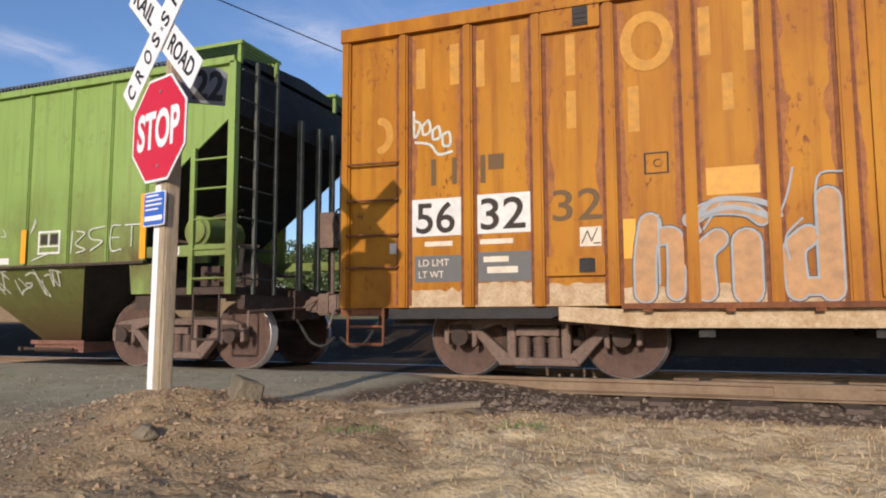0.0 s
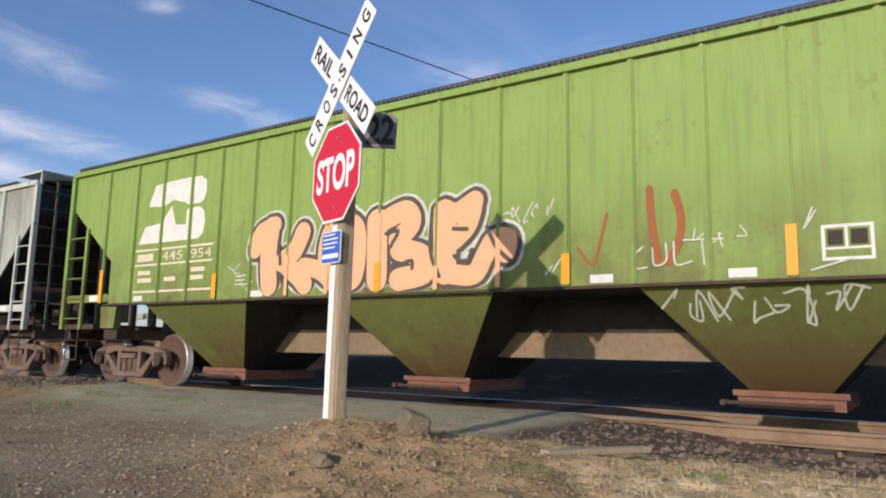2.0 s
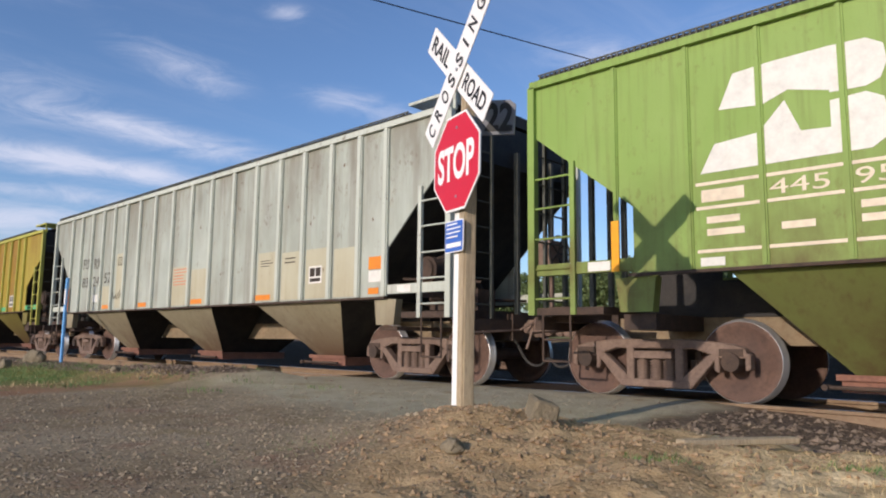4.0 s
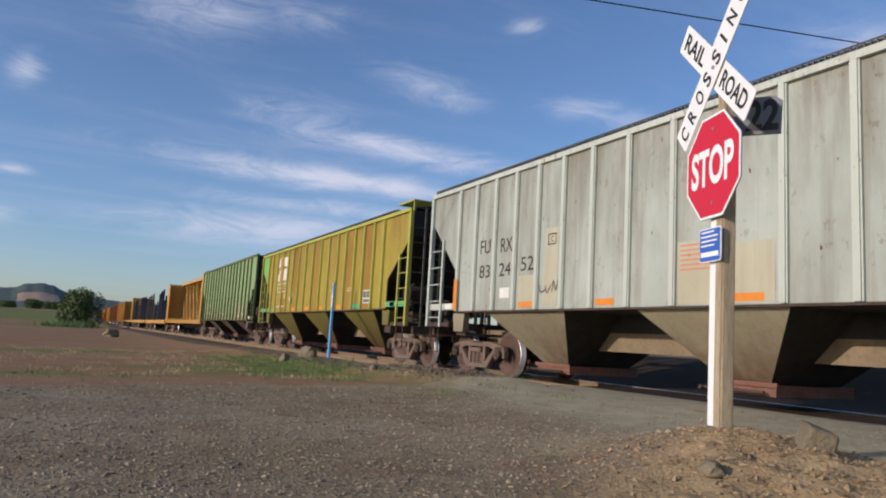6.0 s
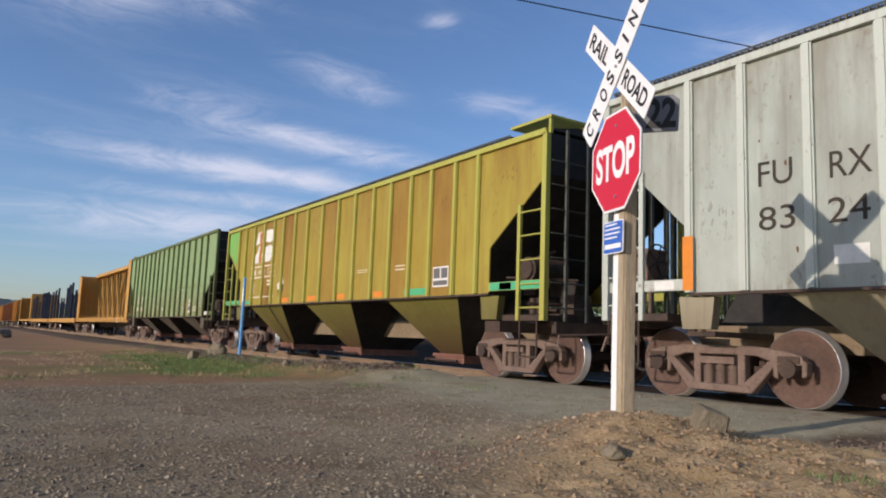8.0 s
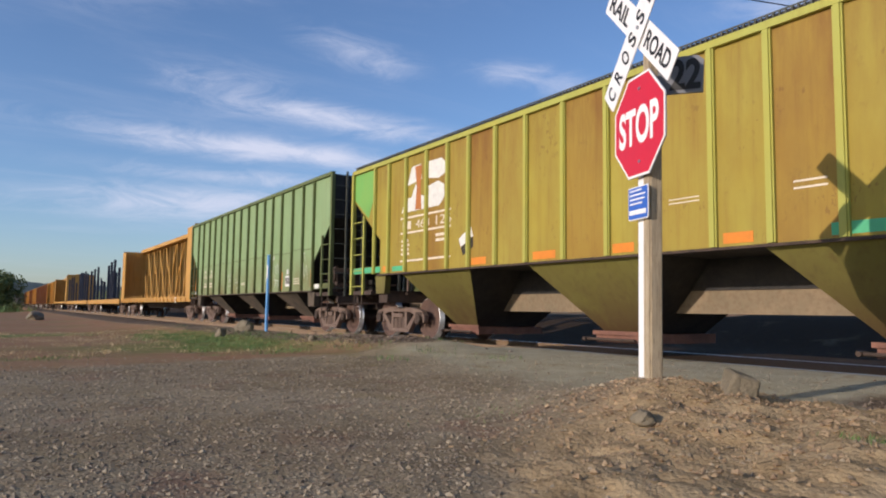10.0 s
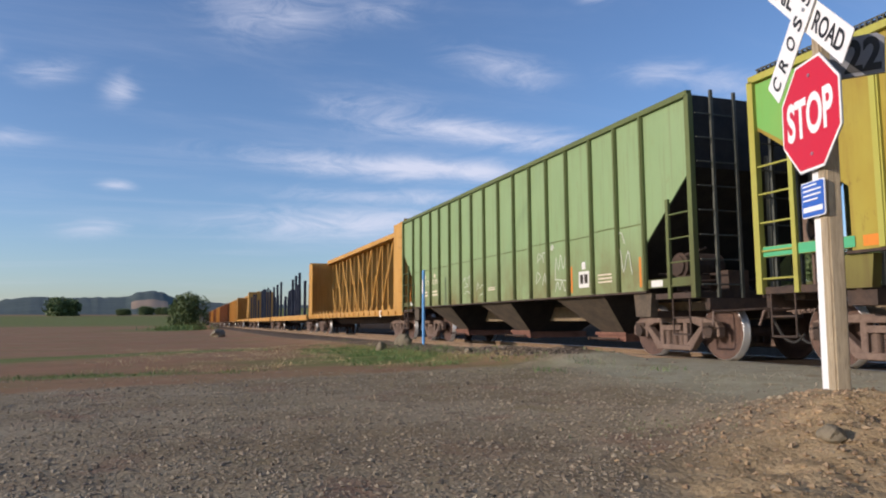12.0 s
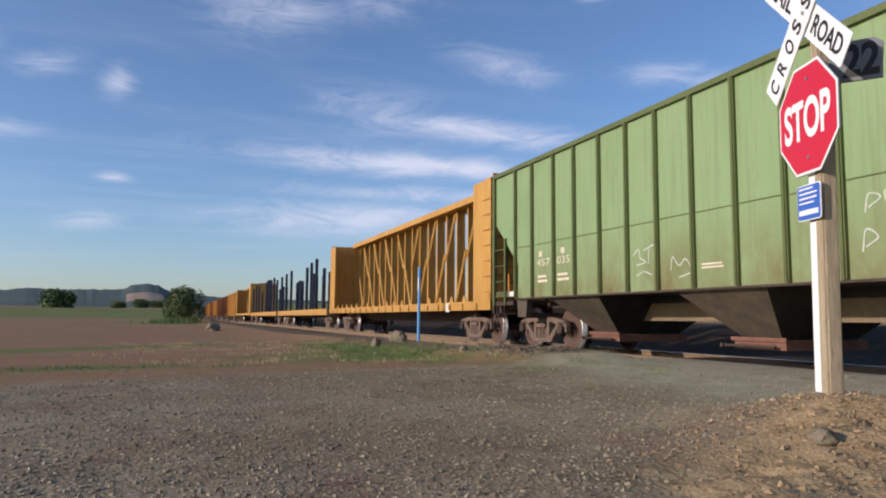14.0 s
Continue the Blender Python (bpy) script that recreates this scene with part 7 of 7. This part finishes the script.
def conifer(name, h, rad, seed, label):
    t = tagged(new(name), label, "conifer tree")
    part("trunk", trunk_mesh(h * 0.95, h * 0.02, 0, seed), BARK, t)
    r = np.random.RandomState(seed)
    pts, sz = [], []
    for k in range(26):
        z = h * (0.10 + 0.88 * k / 26)
        reach = rad * (1 - k / 27) ** 0.85
        for q in range(7):
            a, l = r.uniform(0, 6.28), reach * r.uniform(0.65, 1.1)
            for m in range(9):
                f = (m + r.uniform(0, 1)) / 9
                pts.append((math.cos(a) * l * f + r.normal() * 0.08, math.sin(a) * l * f + r.normal() * 0.08, z - 0.28 * l * f + r.normal() * 0.08))
                sz.append(h * 0.022 * r.uniform(0.6, 1.3))
    me = crown_mesh(pts, sz, seed)
    me.materials.append(CONIFER)
    c = new("crown", me); c.parent = t
    return t


def stand(ob, x, y, turn=0.0, scale=1.0):
    ob.location, ob.rotation_euler[2], ob.scale = (x, y, land(x, y) - 0.1), turn, (scale,) * 3
    return ob


bush = stand(broadleaf("field_bush", 6.2, 3.6, 4, "round green bush standing alone at the field's edge", "bush", 9000, 0.13), -130, 0.5)
far_bush = stand(broadleaf("tree_clump", 7.5, 12.0, 6, "dark distant clump of trees in the fields", "trees", 5200, 0.5), -470, -67)
for k, (x, y, s2) in enumerate(((-520, -24, 0.55), (-540, -14, 0.5), (-500, -36, 0.4))):
    stand(copy_thing(far_bush, Matrix()), x, y, k, s2)
fir = stand(conifer("conifer", 10.5, 2.6, 3, "tall dark conifer behind the track"), -4.0, 84)
for k, (x, y, s2) in enumerate(((-8.5, 88, 0.85), (-12.5, 84, 0.95), (0.8, 90, 0.8), (-44.0, 92, 0.8), (5, 86, 0.7), (-37, 90, 0.75))):
    stand(copy_thing(fir, Matrix()), x, y, 1.3 * k, s2)
tree = stand(broadleaf("broadleaf_tree", 6.5, 4.4, 9, "dense green tree in the row behind the track", "tree", 7000, 0.13), -16, 88)
for k in range(22):
    x = -84 + k * 6.1
    if abs(x + 38) < 4:
        continue
    stand(copy_thing(tree, Matrix()), x + rs.uniform(-1.5, 1.5), 88 + rs.uniform(-3, 6), 0.7 * k, rs.uniform(0.85, 1.4))

house = tagged(new("house"), "small white house with a pale roof among trees", "house")
house.location = (-38.0, 84.0, land(-38, 84) - 0.2)
WHITE_WALL = rough_mat("white_house_siding", (0.74, 0.73, 0.70), (0.80, 0.79, 0.77), 2, 0.7, third=(0.6, 0.6, 0.58), bumpy=0.1)
part("wall", made(box, -4.5, 4.5, -3, 3, 0, 2.4), WHITE_WALL, house)
bm = bmesh.new()
for sgn in (-1, 1):
    v = [bm.verts.new(p) for p in ((-4.9, 0, 4.1), (4.9, 0, 4.1), (4.9, sgn * 3.5, 2.25), (-4.9, sgn * 3.5, 2.25), (-4.9, 0, 4.22), (4.9, 0, 4.22), (4.9, sgn * 3.5, 2.37), (-4.9, sgn * 3.5, 2.37))]
    for f in ((0, 1, 2, 3), (4, 5, 6, 7), (0, 1, 5, 4), (1, 2, 6, 5), (2, 3, 7, 6), (3, 0, 4, 7)):
        bm.faces.new([v[q] for q in f])
bmesh.ops.recalc_face_normals(bm, faces=bm.faces[:])
part("roof", bm, WHITE_WALL, house)
for x in (-2.5, 1.5):
    w = part("window", made(box, x, x + 1.1, -3.03, -2.995, 0.9, 1.9), DARK, house)


def build_hills():
    """Wooded ridges beyond the fields, from the west round to the north."""
    prof = ((55, 0.9), (70, 1.2), (80, 1.35), (86, 1.45), (88.5, 1.6), (89.7, 1.7), (90.6, 1.85), (91.4, 2.25), (92.2, 2.42), (93.2, 2.3), (94.0, 1.95), (96, 1.9), (98, 1.85), (100, 1.92), (101.5, 1.7), (103, 1.5), (108, 1.6), (116, 1.9), (130, 1.7), (150, 1.2))
    az = np.arange(55, 150, 0.12)
    top = np.interp(az, [p[0] for p in prof], [p[1] for p in prof])
    rr = np.array([950, 1100, 1250, 1400, 1500, 1600, 1700, 1900])
    shape = np.array([0.0, 0.28, 0.55, 0.82, 0.95, 1.0, 0.9, 0.2])
    co = []
    for d, s2 in zip(rr, shape):
        for a, e in zip(az, top):
            h = 1600 * math.tan(radians(e)) * s2 + 6.5 * (1 - s2)
            h += s2 * (2.0 * noise.noise((a * 2.3, d * 0.004, 0)) + 1.3 * noise.noise((a * 9.0, d * 0.02, 2)))
            co.append((-math.sin(radians(a)) * d, math.cos(radians(a)) * d, h))
    n = len(az)
    faces, mats = [], []
    for j in range(len(rr) - 1):
        for i in range(n - 1):
            faces.append((j * n + i, j * n + i + 1, (j + 1) * n + i + 1, (j + 1) * n + i))
            mats.append(1 if 91.0 < az[i] < 93.6 + 0.5 * noise.noise((az[i] * 2, j, 0)) and j == 1 else 0)
    me = bpy.data.meshes.new("hills")
    me.from_pydata(co, [], faces)
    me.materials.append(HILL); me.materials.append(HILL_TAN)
    me.polygons.foreach_set("material_index", mats)
    me.polygons.foreach_set("use_smooth", [True] * len(faces))
    return tagged(new("backdrop_hills", me), "low wooded hills with a tan clearing on the horizon", "hills", kind="structure")


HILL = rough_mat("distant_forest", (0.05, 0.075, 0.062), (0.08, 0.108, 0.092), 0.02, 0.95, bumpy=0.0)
HILL_TAN = rough_mat("distant_dry_slope", (0.33, 0.215, 0.13), (0.40, 0.28, 0.18), 0.02, 0.95, bumpy=0.0)
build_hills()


# ---- separate what can be picked apart ----
LOOSE = ("reflector", "car_number", "rust_bleed", "lettering", "paint_patch", "defect_card", "inspection_panel", "number_patch", "data_patch", "worn_panel", "bearing_cap", "paper_tag", "bolt", "ghost_lettering", "reporting_mark", "teal_sill_paint", "graffiti_rib_paint", "strap_winch", "bulkhead_rib", "tack_board", "end_corrugation", "door_rod", "brake_beam", "seam", "step_platform")
SCRAWL = ("spray_tag", "graffiti_line", "graffiti_shade", "graffiti_inner_line", "data_writing", "small_writing", "rust_drip", "bay_tag", "stencil", "stencil_frame", "rust_scab", "red_writing", "writing_bar", "walkway_bracket", "spring_nest", "brake_rigging", "emblem", "latch_plate", "rib")


def islands(me):
    """The vertex groups that hang together in a mesh."""
    up = list(range(len(me.vertices)))
    def top(k):
        while up[k] != k:
            up[k] = up[up[k]]
            k = up[k]
        return k
    for p in me.polygons:
        a = top(p.vertices[0])
        for v in p.vertices[1:]:
            up[top(v)] = a
    out = {}
    for p in me.polygons:
        out.setdefault(top(p.vertices[0]), []).append(p.index)
    return list(out.values())


def split_loose():
    done = {}
    for ob in list(scene.objects):
        base = ob.name.split(".")[0]
        if ob.type != "MESH" or ob.parent is None:
            continue
        if base in SCRAWL and base != "rib":
            tagged(ob, kind="stuff")
        if base not in LOOSE:
            continue
        me = ob.data
        if me.name not in done:
            done[me.name] = []
            groups = islands(me)
            if 1 < len(groups) <= 60:
                for polys in groups:
                    ids = sorted({v for p in polys for v in me.polygons[p].vertices})
                    at = {v: k for k, v in enumerate(ids)}
                    piece = bpy.data.meshes.new(base)
                    piece.from_pydata([me.vertices[v].co[:] for v in ids], [], [[at[v] for v in me.polygons[p].vertices] for p in polys])
                    for m in me.materials:
                        piece.materials.append(m)
                    done[me.name].append(piece)
        pieces = done[me.name]
        if pieces:
            ob.data = pieces[0]
            for piece in pieces[1:]:
                o = ob.copy()
                o.data = piece
                scene.collection.objects.link(o)


split_loose()


# ---- motion ----
def motions():
    for car, s in cars:
        walk(car, [(t, pose(s + SPEED * t, TRACK_Y, 0)) for t in (0.0, 7.0, 14.0)])
    turn = math.degrees(SPEED / WHEEL_R)
    n = 105
    for w in wheelsets:
        car = w.parent.parent
        if car.location.x + SPEED * 14 < -25 or w.parent.location.x > 6:
            continue
        base = w.location.copy()
        walk(w, [(14.0 * k / n, pose(base.x, base.y, base.z, 0, turn * 14.0 * k / n, 0)) for k in range(n + 1)])


motions()
